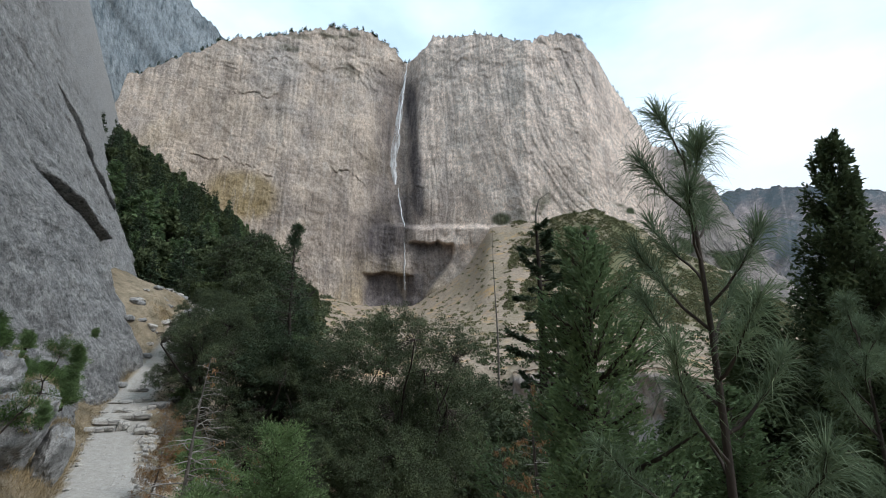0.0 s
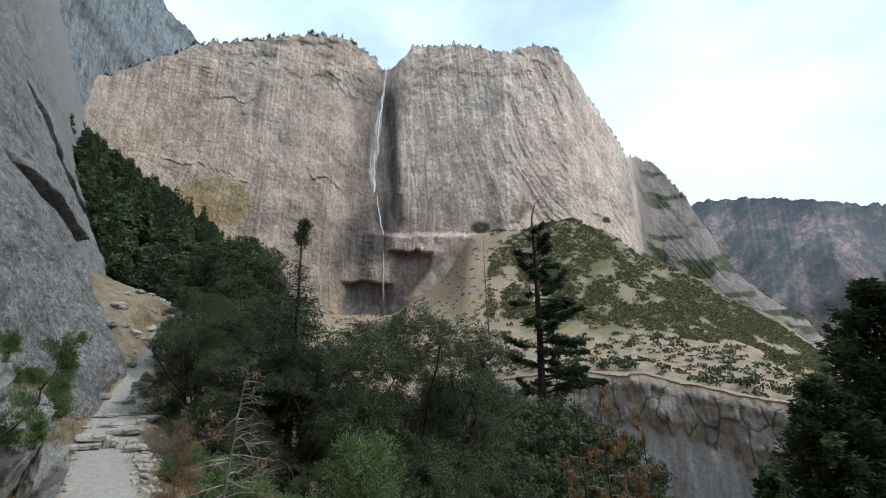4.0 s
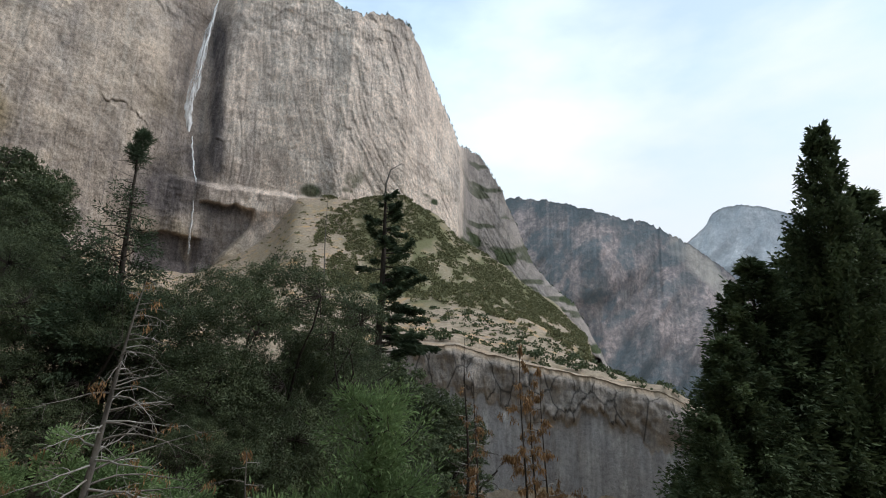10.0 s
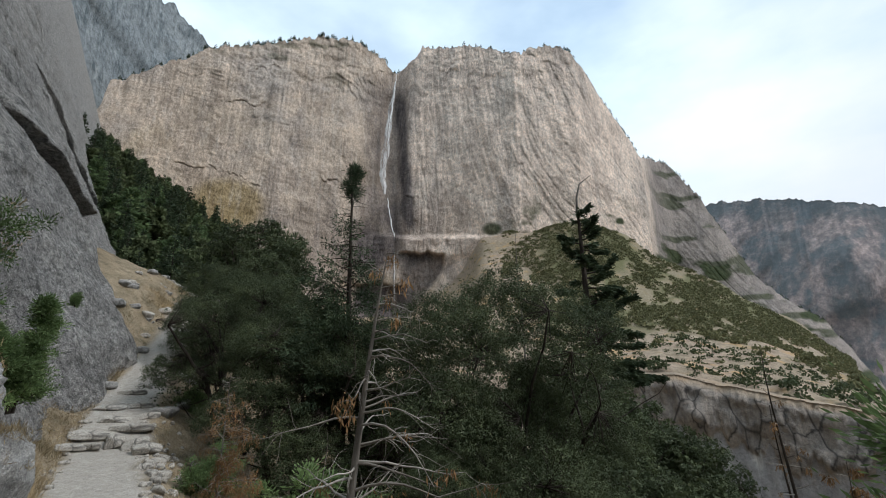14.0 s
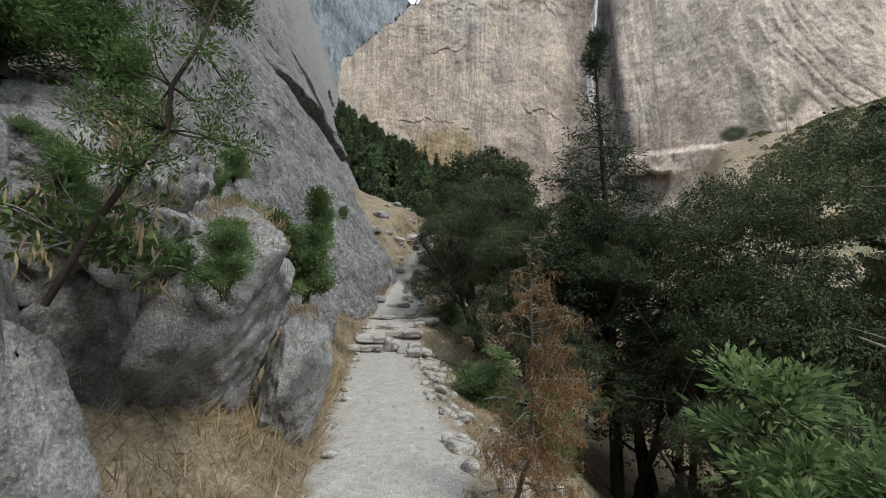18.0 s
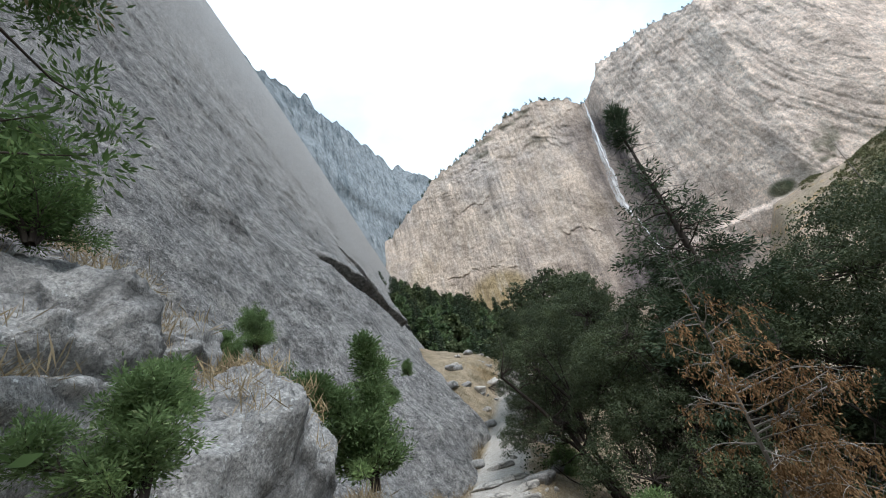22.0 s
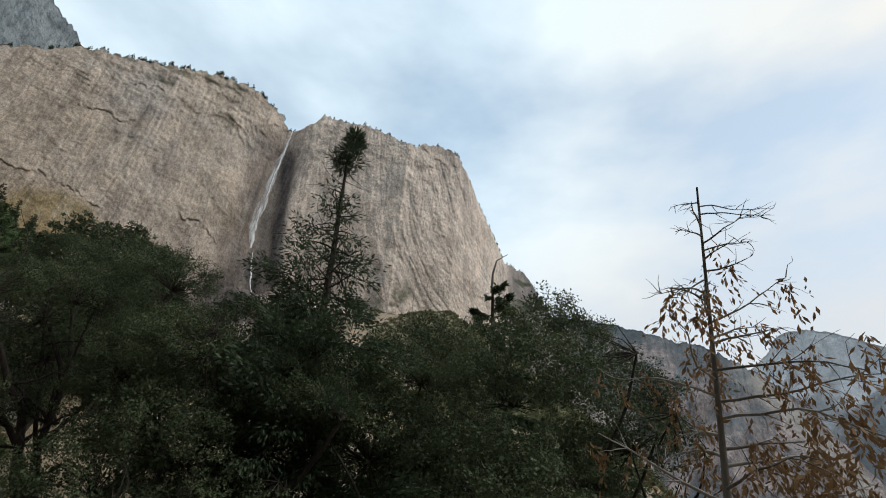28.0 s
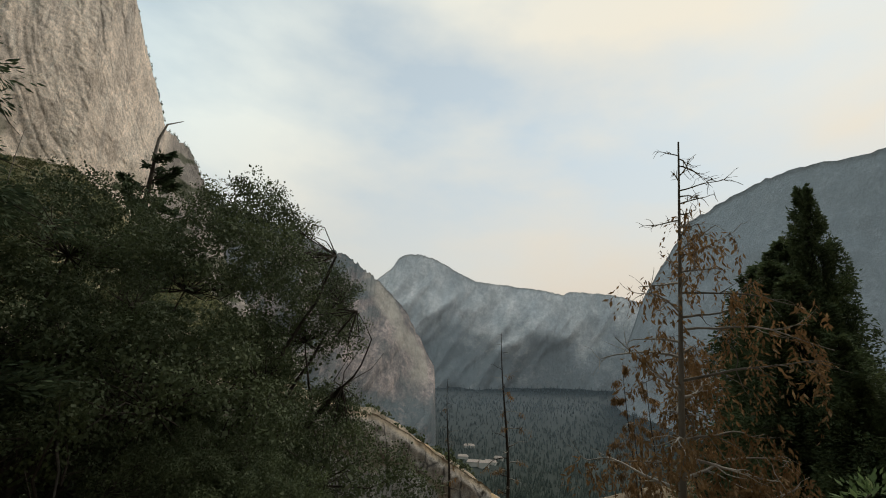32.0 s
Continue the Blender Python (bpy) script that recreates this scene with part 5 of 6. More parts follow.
    return np_mesh("trunk", *tubes(lines, 6), BARK, True), np_mesh("crown", v, f, mat)


def cone_meshes(seed, height, wide, whorls, per, needle, mat=FIR_LEAF, bare=0.12, droop=-0.25, sprays=26, bark=BARK, narrow=0.22, curve=0.8, fluff=0.07):
    """A conifer: straight tapered trunk, uneven whorls of branches, each with flat sprays."""
    rng = np.random.default_rng(seed)
    trunk = np.array([np.r_[0.02 * height * fbm(t * 2, 0, 0, seed) * 0.4, 0.02 * height * fbm(t * 2, 5, 0, seed) * 0.4, height * t, 0.016 * height * (1 - t) ** 0.8 + 0.006] for t in np.linspace(-0.04, 1, 16)])
    lines, at, way = [trunk], [], []
    for k in range(whorls):
        t = bare + (1 - bare) * (k + rng.uniform(0, 0.9)) / whorls
        base = np.array([np.interp(t, np.linspace(-0.04, 1, 16), trunk[:, i]) for i in range(3)])
        n = rng.integers(3, 6)
        for j in range(n):
            a = j * 6.28 / n + rng.uniform(-0.6, 0.6)
            own = min(0.99, max(bare, t + rng.uniform(-1.2, 1.2) / whorls))
            base = np.array([np.interp(own, np.linspace(-0.04, 1, 16), trunk[:, i]) for i in range(3)])
            length = wide * ((1 - own) ** curve + 0.06) * rng.uniform(0.45, 1.2)
            br = limb(rng, base, (math.cos(a), math.sin(a), 0.30 + 0.5 * t), length, 0.012 + 0.006 * length, 0.25, droop * 2, 6)
            lines.append(br)
            m = max(4, int(sprays * length / wide * per))
            k2 = rng.random(m) ** 0.7
            p = np.stack([np.interp(k2 * 0.9 + 0.12, np.linspace(0, 1, 6), br[:, i]) for i in range(3)], -1)
            out = br[-1, :3] - br[0, :3]
            out /= np.linalg.norm(out)
            side = np.cross(out, (0, 0, 1))
            s = rng.uniform(-1, 1, (m, 1))
            at.append(p + side * s * 0.16 * length * (1.15 - k2[:, None]) + rng.normal(size=(m, 3)) * np.array([0.04, 0.04, fluff]) * length)
            way.append(out * 0.8 + side * s * 1.3 + np.array([0, 0, droop]))
    at, way = np.concatenate(at), np.concatenate(way)
    v, f = leaves(rng, at, needle * rng.uniform(0.6, 1.4, len(at)), way, 0.35, narrow)
    return np_mesh("trunk", *tubes(lines, 6), bark, True), np_mesh("foliage", v, f, mat)


def tree(name, meshes, x, y, z, label, category, turn=0.0, lean=(0, 0), size=1.0, names=("trunk", "crown"), group=""):
    ob = new(name)
    ob.empty_display_size = 0.3
    tagged(ob, label, category, group)
    for n, me in zip(names, meshes):
        part(n, me, ob)
    ob.matrix_world = pose(x, y, z, lean[0], lean[1], turn) @ Matrix.Scale(size, 4)
    return ob


OAK_LABEL = "dark green live oak with crowded leaning stems"
oak_a = oak_meshes(201, 10.0, 4.6, 2900, 150, 0.044)
oak_b = oak_meshes(207, 9.0, 4.0, 2200, 115, 0.046, OAK_LEAF, 14, 0.34)
oak_c = oak_meshes(213, 8.0, 3.6, 700, 70, 0.09)
oak_far = oak_meshes(219, 8.0, 3.4, 130, 26, 0.34, HILL_LEAF, 9)


def oak(meshes, x, y, top, turn, height, label=OAK_LABEL, wide=1.0):
    z = float(ground_z(x, y)) - 0.2
    k = (top - z) / height
    ob = tree("oak", meshes, x, y, z, label, "tree", turn, group="oaks below the trail")
    ob.matrix_world = pose(x, y, z, 0, 0, turn) @ Matrix.Diagonal((k * wide, k * wide, k, 1))
    return ob


oak(oak_a, -2.0, 20.2, 2.9, 20, 10.0, "broad dark green live oak with a dense rounded crown", 1.0)
oak(oak_b, -5.6, 20.8, 1.6, 100, 9.0)
oak(oak_b, -10.6, 22.6, 3.0, 220, 9.0)
oak(oak_b, -8.2, 20.4, 1.6, 300, 9.0)
oak(oak_a, -13.2, 26.8, 4.2, 150, 10.0)
oak(oak_b, -1.5, 19.4, 0.2, 60, 9.0, wide=0.55)
oak(oak_b, -3.6, 16.6, -1.9, 170, 9.0, wide=0.9)
oak(oak_b, -1.9, 17.3, -2.2, 310, 9.0, wide=0.7)
oak(oak_c, -14.2, 34.0, 6.5, 40, 8.0)
oak(oak_c, -12.4, 30.6, 4.6, 80, 8.0)
oak(oak_c, -16.0, 40.5, 10.0, 130, 8.0)
oak(oak_c, -19.5, 46.0, 13.5, 180, 8.0)
for k, (x, y, top) in enumerate(((2.5, 31.9, -0.4), (6.8, 34.8, -1.2), (9.8, 35.7, -2.9), (1.7, 24.9, -3.2), (8.4, 30.8, -4.8), (5.6, 28.6, -4.0), (12.5, 37.5, -4.5))):
    oak(oak_c, x, y, top, 70 * k, 8.0, "dense green oak filling the gully", 1.1)

# the tall pine with a tuft at its tip, standing among the oaks


def tufted_pine(x, y, top):
    rng = np.random.default_rng(17)
    z = float(ground_z(x, y))
    h = top - z
    ob = empty("pine", (x, y, z), "tall slim pine with a bare upper trunk and tufted tip", "tree")
    trunk = np.array([np.r_[0.25 * fbm(t * 2, 3, 0, 4) * t, 0.2 * fbm(t * 2, 9, 0, 4) * t, h * t, 0.15 * (1 - min(t, 1.0)) ** 0.9 + 0.016] for t in np.linspace(-0.02, 1, 20)])
    part("trunk", np_mesh("trunk", *tubes([trunk], 8), BARK, True), ob)
    bare, at, way = [], [], []
    for k in range(46):
        t = 0.60 + 0.34 * k / 46
        base = np.array([np.interp(t, np.linspace(-0.02, 1, 20), trunk[:, i]) for i in range(3)])
        a = rng.uniform(0, 6.28)
        bare.append(limb(rng, base, (math.cos(a), math.sin(a), 0.05), rng.uniform(0.5, 1.1), 0.014, 0.5, -0.3, 6))
    for b in bare:
        part("dead_branch", np_mesh("dead_branch", *tubes([b], 4), GREY_WOOD, True), ob)
    for lo, hi, n, wide in ((0.935, 0.96, 9, 0.30), (0.985, 1.01, 6, 0.18)):
        for k in range(n):
            t = rng.uniform(lo, hi)
            c = np.array([np.interp(t, np.linspace(-0.02, 1, 20), trunk[:, i]) for i in range(3)]) + rng.normal(size=3) * np.array([1, 1, 0.55]) * wide * 0.5
            v = rng.normal(size=(170, 3))
            at.append(c + v * 0.075)
            way.append(v + np.array([0, 0, 0.4]))
    v, f = leaves(rng, np.concatenate(at), 0.17, np.concatenate(way), 0.3, 0.12)
    part("tip_tuft", np_mesh("tip_tuft", v, f, FIR_LEAF), ob, "dense dark needle tuft")
    at, way, br = [], [], []
    for k in range(120):
        t = 0.30 + 0.57 * k / 120
        base = np.array([np.interp(t, np.linspace(-0.02, 1, 20), trunk[:, i]) for i in range(3)])
        a = rng.uniform(0, 6.28)
        b = limb(rng, base, (math.cos(a), math.sin(a), 0.15), rng.uniform(0.3, 1.15) * (4.8 * (0.9 - t) + 0.3), 0.022, 0.55, -0.1, 8)
        br.append(b)
        for _ in range(int(0.6 + (11 + 14 * (t < 0.66)) * (0.88 - t) * rng.uniform(0.5, 1.3))):
            c = b[rng.integers(3, 8), :3] + rng.normal(size=3) * np.array([0.13, 0.13, 0.07])
            vv = rng.normal(size=(44, 3))
            at.append(c + vv * np.array([0.13, 0.13, 0.06]))
            way.append(vv * 0.7 + (b[-1, :3] - b[0, :3]) * 0.8 + np.array([0, 0, -0.25]))
    v, f = leaves(rng, np.concatenate(at), 0.12, np.concatenate(way), 0.4, 0.3)
    for b in br:
        part("branch", np_mesh("branch", *tubes([b], 5), BARK, True), ob)
    part("foliage", np_mesh("foliage", v, f, FIR_LEAF), ob)


tufted_pine(-6.55, 20.2, 5.75)

fir_far = cone_meshes(317, 14.0, 3.0, 26, 1.4, 0.55, FIR_LEAF, 0.08, -0.3, 40, narrow=0.4)
cedar_mid = cone_meshes(329, 12.0, 3.2, 96, 7.0, 0.15, SPUR_LEAF, 0.03, -0.22, 80, narrow=0.36, fluff=0.12)
cedar_far = cone_meshes(323, 12.0, 3.0, 26, 1.4, 0.6, CEDAR_LEAF, 0.05, -0.2, 40, narrow=0.5)
CF = ("trunk", "foliage")


def conifer(meshes, x, y, top, height, label, turn=0.0, name="fir", group="", wide=1.0, z=None):
    z = float(ground_z(x, y)) - 0.2 if z is None else z
    k = (top - z) / height
    ob = tree(name, meshes, x, y, z, label, "tree", turn, names=CF, group=group)
    ob.matrix_world = pose(x, y, z, 0, 0, turn) @ Matrix.Diagonal((k * wide, k * wide, k, 1))
    return ob


def gully_fir(x, y, top):
    """The tall fir across the gully: bare lower trunk, long drooping branches with needle plates, bent dead mast."""
    rng = np.random.default_rng(313)
    z = float(ground_z(x, y)) - 0.3
    h = top - z
    ob = empty("fir", (x, y, z), "tall dark fir with uneven drooping branches and a bent dead mast", "tree")
    ts = np.linspace(0, 1, 18)
    trunk = np.stack([0.3 * np.sin(ts * 3), 0.2 * np.sin(ts * 4 + 1), h * ts, 0.42 * (1 - ts) ** 0.8 + 0.10], -1)
    part("trunk", np_mesh("trunk", *tubes([trunk], 9), BARK, True), ob)
    part("dead_top", np_mesh("dead_top", *tubes([np.array([(0.04, -0.05, h - 0.4, 0.13), (0.1, 0, h + 1.5, 0.10), (0.5, 0.1, h + 3.0, 0.07), (1.7, 0.2, h + 4.0, 0.03)])], 6), GREY_WOOD, True), ob, "bleached bent dead mast")
    for k in range(74):
        t = 0.22 + 0.78 * (k + rng.uniform(0, 0.8)) / 74
        p = np.array([np.interp(t, ts, trunk[:, i]) for i in range(3)])
        a = rng.normal() * 0.8 if rng.random() < 0.62 else rng.uniform(0, 6.28)
        L = (0.27 * h * (1.04 - t) ** 0.75 + 0.5) * rng.uniform(0.35, 1.1)
        b = limb(rng, p, (math.cos(a), math.sin(a), 0.1), L, 0.05 + 0.012 * L, 0.35, -0.5 + 0.9 * t, 8, 0.25)
        br = part("branch", np_mesh("branch", *tubes([b], 5), BARK, True), ob)
        m = int(150 * L)
        kk = 0.28 + 0.74 * rng.random(m) ** 0.8
        at = np.stack([np.interp(kk, np.linspace(0, 1, 8), b[:, i]) for i in range(3)], -1)
        out = b[-1, :3] - b[0, :3]
        out /= np.linalg.norm(out)
        side = np.cross(out, (0, 0, 1))
        q = rng.uniform(-1, 1, (m, 1))
        at = at + side * q * 0.24 * L * (1.1 - kk[:, None]) + rng.normal(size=(m, 3)) * np.array([0.08, 0.08, 0.10])
        v, f = leaves(rng, at, rng.uniform(0.25, 0.6, m), out * 0.9 + side * q + np.array([0, 0, -0.25]), 0.3, 0.3)
        part("needles", np_mesh("needles", v, f, FIR_LEAF), br)
    return ob


gully_fir(9.8, 45.5, 13.6)
cedar_near = cone_meshes(331, 3.2, 0.9, 46, 9.0, 0.027, CEDAR_LEAF, 0.04, 0.05, 120, narrow=0.30, curve=0.75, fluff=0.14)
conifer(cedar_near, 0.64, 2.05, 0.6, 3.2, "young green incense cedar with feathery sprays", 10, "cedar", z=-2.6)
conifer(cedar_near, 1.75, 2.9, -0.15, 3.2, "young green incense cedar with feathery sprays", 130, "cedar", wide=1.3, z=-3.1)
conifer(cedar_near, 0.95, 3.3, -0.95, 3.2, "young green incense cedar with feathery sprays", 230, "cedar", wide=1.4, z=-3.1)
for k, (x, y, top, w) in enumerate(((7.3, 7.9, 4.2, 0.62), (8.0, 8.7, 2.2, 1.1), (6.0, 8.7, 1.3, 1.1), (4.5, 8.4, -0.3, 1.1), (3.1, 7.9, -1.5, 1.0), (9.4, 8.2, 3.2, 1.1), (11.6, 8.6, 3.0, 1.2))):
    conifer(cedar_mid, x, y, top, 12.0, "dark green cedar on the slope beyond the gully", 50 * k, "cedar", "cedars on the spur", w)


def hillside():
    """The wooded slope behind the slab, up to the foot of the great wall."""
    rng = np.random.default_rng(404)
    for k in range(560):
        az = rng.uniform(14.5, 41.5) if k > 60 else rng.uniform(14, 29)
        r = rng.uniform(32, 60) if k < 60 else 60 + 250 * rng.random() ** 1.3
        p = place(az, 0.0, r)
        s, q = sq(p[0], p[1])
        z = float(ground_z(p[0], p[1]))
        if z < 2.1 * (q - 3.4) or (r < 70 and q > -1.0):
            continue
        h = rng.uniform(7, 15) if k >= 60 else rng.uniform(3.5, 6)
        kind = rng.random() if k >= 60 else 1.0
        if kind < 0.33:
            conifer(fir_far, p[0], p[1], z + h, 14.0, "dark fir in the wooded hillside", rng.uniform(0, 360), "fir", "trees of the hillside", rng.uniform(0.8, 1.2))
        elif kind < 0.52:
            conifer(cedar_far, p[0], p[1], z + h * 0.9, 12.0, "green cedar in the wooded hillside", rng.uniform(0, 360), "cedar", "trees of the hillside", rng.uniform(0.9, 1.3))
        else:
            tree("oak", oak_far, p[0], p[1], z - 0.3, "rounded oak in the wooded hillside", "tree", rng.uniform(0, 360), size=h / 11, group="trees of the hillside")


hillside()


# ---- dead trees ----
def dead_tree(name, base, top, radius, branches, length, seed, label, brown=0.0, low=0.15, turn_to=None, droop=-0.6, wood=GREY_WOOD, leaf=0.07, sub=6):
    rng = np.random.default_rng(seed)
    base, top = np.array(base, float), np.array(top, float)
    ob = empty(name, base, label, "tree")
    t = np.linspace(-0.03, 1, 14)
    line = np.stack([t * (top - base)[0] + 0.02 * np.sin(t * 5) * np.linalg.norm(top - base) * 0.6, t * (top - base)[1] + 0.02 * np.sin(t * 7 + 1) * np.linalg.norm(top - base) * 0.6, t * (top - base)[2], radius * (1 - t * 0.93)], -1)
    part("trunk", np_mesh("trunk", *tubes([line], 9), wood, True), ob)
    at = []
    for k in range(branches):
        f = low + (1 - low) * (k + rng.uniform(0, 1)) / branches
        p = np.array([np.interp(f, t, line[:, i]) for i in range(3)])
        a = rng.uniform(0, 6.28) if turn_to is None or rng.random() < 0.4 else radians(turn_to) + rng.normal() * 0.7
        L = length * (1.08 - f) ** 0.8 * rng.uniform(0.5, 1.2)
        b = limb(rng, p, (math.cos(a), math.sin(a), 0.25), L, radius * 0.28 * (1.1 - f) + 0.003, 0.35, droop, 8, 0.2)
        rows = [b]
        for _ in range(sub):
            q = b[rng.integers(2, 8)]
            out = b[-1, :3] - b[0, :3]
            d = out / (np.linalg.norm(out) + 1e-9) + rng.normal(size=3) * 0.7
            tw = limb(rng, q[:3], d, L * rng.uniform(0.15, 0.4), max(q[3] * 0.45, 0.0022), 0.5, droop * 0.8, 5, 0.3)
            rows.append(tw)
            if brown and rng.random() < brown * (1.25 - f) ** 1.5:
                m = rng.integers(14, 40)
                kk = rng.random(m)
                at.append(np.stack([np.interp(kk, np.linspace(0, 1, 5), tw[:, i]) for i in range(3)], -1) + rng.normal(size=(m, 3)) * 0.025)
        part("branch", np_mesh("branch", *tubes(rows, 4), TWIG if k % 3 else wood, True), ob)
    if at:
        at = np.concatenate(at)
        v, f = leaves(rng, at, leaf * rng.uniform(0.5, 1.5, len(at)), np.tile((0, 0, -1.0), (len(at), 1)), 0.35, 0.2)
        part("dead_foliage", np_mesh("dead_foliage", v, f, DEAD_LEAF), ob, "withered brown foliage")
    return ob


dead_tree("dead_tree", (-4.92, 9.42, float(ground_z(-4.92, 9.42)) - 0.05), (-4.38, 9.05, 0.0), 0.055, 64, 1.35, 501, "leaning grey dead conifer with long bare drooping twigs", 0.16, 0.1, 0, -0.55, GREY_WOOD, 0.05, 7)


def rusty_conifer(base, top):
    """The dead young conifer by the path: trunk bent at its foot, bare spiky top, rusty strings hanging from its lower boughs."""
    rng = np.random.default_rng(507)
    base, top = np.array(base), np.array(top)
    ob = empty("dead_tree", base, "dead young conifer hung with rusty brown foliage", "tree")
    h = top[2] - base[2]
    t = np.linspace(0, 1, 16)
    bend = np.interp(t, (0, 0.15, 0.3, 0.45, 1), (-0.24, -0.16, 0.0, 0.02, 0.0))
    line = np.stack([bend * 0.8 + t * (top - base)[0], t * (top - base)[1] - bend * 0.2, h * t - 0.05, 0.026 * (1 - t) ** 1.3 + 0.0025], -1)
    part("trunk", np_mesh("trunk", *tubes([line], 9), GREY_WOOD, True), ob)
    bits, way = [], []
    for k in range(84):
        f = 0.16 + 0.83 * (k + rng.uniform(0, 1)) / 84
        p = np.array([np.interp(f, t, line[:, i]) for i in range(3)])
        a = -0.6 + rng.normal() * 0.9 if rng.random() < 0.55 else rng.uniform(0, 6.28)
        lush = 0.5 + 0.5 * math.cos(a + 0.6)
        L = (0.66 * (1.03 - f) ** 0.75 + 0.05) * rng.uniform(0.5, 1.1) * (0.75 + 0.4 * lush)
        b = limb(rng, p, (math.cos(a), math.sin(a), 0.22), L, 0.007 * (1.1 - f) + 0.0018, 0.35, -0.35, 9, 0.25)
        rows = [b]
        for _ in range(9):
            q = b[rng.integers(2, 9)]
            d = (b[-1, :3] - b[0, :3]) / L + rng.normal(size=3) * 0.6
            tw = limb(rng, q[:3], d, L * rng.uniform(0.15, 0.42), max(q[3] * 0.5, 0.0012), 0.5, -0.25, 5, 0.3)
            rows.append(tw)
            for row in tw[1:]:
                if rng.random() < (0.95 - f) * 1.15 * (0.35 + 0.75 * lush):
                    for _ in range(3):
                        m = int(rng.integers(7, 16))
                        drop = np.linspace(0, rng.uniform(0.03, 0.11), m)[:, None]
                        sway = rng.normal(size=(1, 3)) * np.array([0.35, 0.35, 0]) + np.array([0, 0, -1.0])
                        bits.append(row[:3] + rng.normal(size=3) * 0.012 + drop * sway + rng.normal(size=(m, 3)) * 0.004)
                        way.append(np.tile(sway, (m, 1)))
        part("branch", np_mesh("branch", *tubes(rows, 4), TWIG if k % 3 else GREY_WOOD, True), ob)
    bits, way = np.concatenate(bits), np.concatenate(way)
    v, f = leaves(rng, bits, 0.017 * rng.uniform(0.6, 1.4, len(bits)), way, 0.5, 0.34)
    part("dead_foliage", np_mesh("dead_foliage", v, f, DEAD_LEAF), ob, "withered rusty brown strings")


rusty_conifer((-6.52, 11.62, float(ground_z(-6.52, 11.62)) - 0.05), (-6.43, 11.42, -0.85))
dead_tree("dead_tree", (-3.1, 8.6, -3.9), (-3.2, 8.7, -1.75), 0.035, 22, 0.8, 511, "small bleached dead conifer with curled twigs", 0.5, 0.2, None, -0.5, GREY_WOOD, 0.06)
dead_tree("snag", (4.6, 17.4, -8.0), (4.6, 17.4, -1.55), 0.07, 26, 0.7, 521, "slim blackened dead snag standing in the gully", 0.1, 0.4, None, -0.3, BARK)
dead_tree("snag", (3.0, 15.2, -7.2), (3.0, 15.2, -0.4), 0.07, 34, 1.0, 523, "slim dark dead conifer with bare branches", 0.25, 0.35, None, -0.5, BARK)
dead_tree("snag", (7.3, 61.3, -12.0), (7.6, 61.3, 18.0), 0.22, 18, 1.6, 527, "tall thin bleached snag above the oaks", 0, 0.3, None, -0.4, GREY_WOOD)
for k, (x, y, top) in enumerate(((2.2, 11.4, -0.5), (2.9, 12.0, -1.3), (1.6, 12.2, -2.0), (3.6, 12.5, -1.0))):
    dead_tree("dead_tree", (x, y, float(ground_z(x, y))), (x + 0.1, y, top), 0.05, 40, 1.2, 540 + k, "rusty brown dying conifer beyond the path", 1.0, 0.15, None, -0.6, BARK, 0.09, 11)
dead_tree("stake", (-14.75, 25.9, float(ground_z(-14.75, 25.9)) - 0.1), (-14.6, 25.9, -0.3), 0.05, 8, 0.4, 551, "short dead trunk leaning beside the trail", 0.2, 0.4)


# ---- the long-needled pine by the first steps of the walk ----
def young_pine(x, y, z0, top, seed):
    rng = np.random.default_rng(seed)
    ob = empty("young_pine", (x, y, z0), "young pine with long drooping needle brushes", "tree")
    h = top - z0
    trunk = np.array([np.r_[0.05 * math.sin(3 * t), 0.04 * math.sin(4 * t + 1), h * t, 0.027 * (1 - t) + 0.004] for t in np.linspace(-0.02, 1, 12)])
    part("trunk", np_mesh("trunk", *tubes([trunk], 8), BARK, True), ob)
    for k in range(26):
        t = 0.3 + 0.7 * ((k + 0.5) / 26) ** 0.8
        p = np.array([np.interp(t, np.linspace(-0.02, 1, 12), trunk[:, i]) for i in range(3)])
        a = k * 2.4 + rng.uniform(-0.3, 0.3)
        L = (0.66 * (1.02 - t) ** 0.6 + 0.10) * rng.uniform(0.8, 1.15)
        b = limb(rng, p, (math.cos(a), math.sin(a), 0.2 + 1.3 * t**4), L, 0.009 * (1.2 - t) + 0.0025, 0.3, 0.6, 8, 0.4)
        br = part("branch", np_mesh("branch", *tubes([b], 5), BARK, True), ob)
        m = 340
        kk = 1 - rng.random(m) ** 1.5 * min(0.6, 0.24 / L)
        base = np.stack([np.interp(kk, np.linspace(0, 1, 8), b[:, i]) for i in range(3)], -1)
        tip = b[-1, :3] - b[-3, :3]
        tip /= np.linalg.norm(tip)
        out = rng.normal(size=(m, 3))
        d = tip * 0.9 + out * 0.75 + np.array([0, 0, 0.1])
        d /= np.linalg.norm(d, axis=1, keepdims=True)
        side = np.cross(d, rng.normal(size=(m, 3)))
        side /= np.linalg.norm(side, axis=1, keepdims=True)
        L2 = rng.uniform(0.09, 0.16, (m, 1))
        mid, end = base + d * L2 * 0.55, base + d * L2 * 0.95 + np.array([0, 0, -0.35]) * L2
        w = side * 0.0010
        v = np.stack([base - w, base + w, mid + w, mid - w, end], 1)
        quads = np.concatenate([np.array([(0, 1, 2, 3)]) + 5 * np.arange(m)[:, None], np.array([(3, 2, 4, 4)]) + 5 * np.arange(m)[:, None]])
        tri = np.concatenate([quads[:, (0, 1, 2)], quads[:m, (0, 2, 3)]])
        part("needle_brush", np_mesh("needle_brush", v.reshape(-1, 3), tri, PINE_LEAF), br)


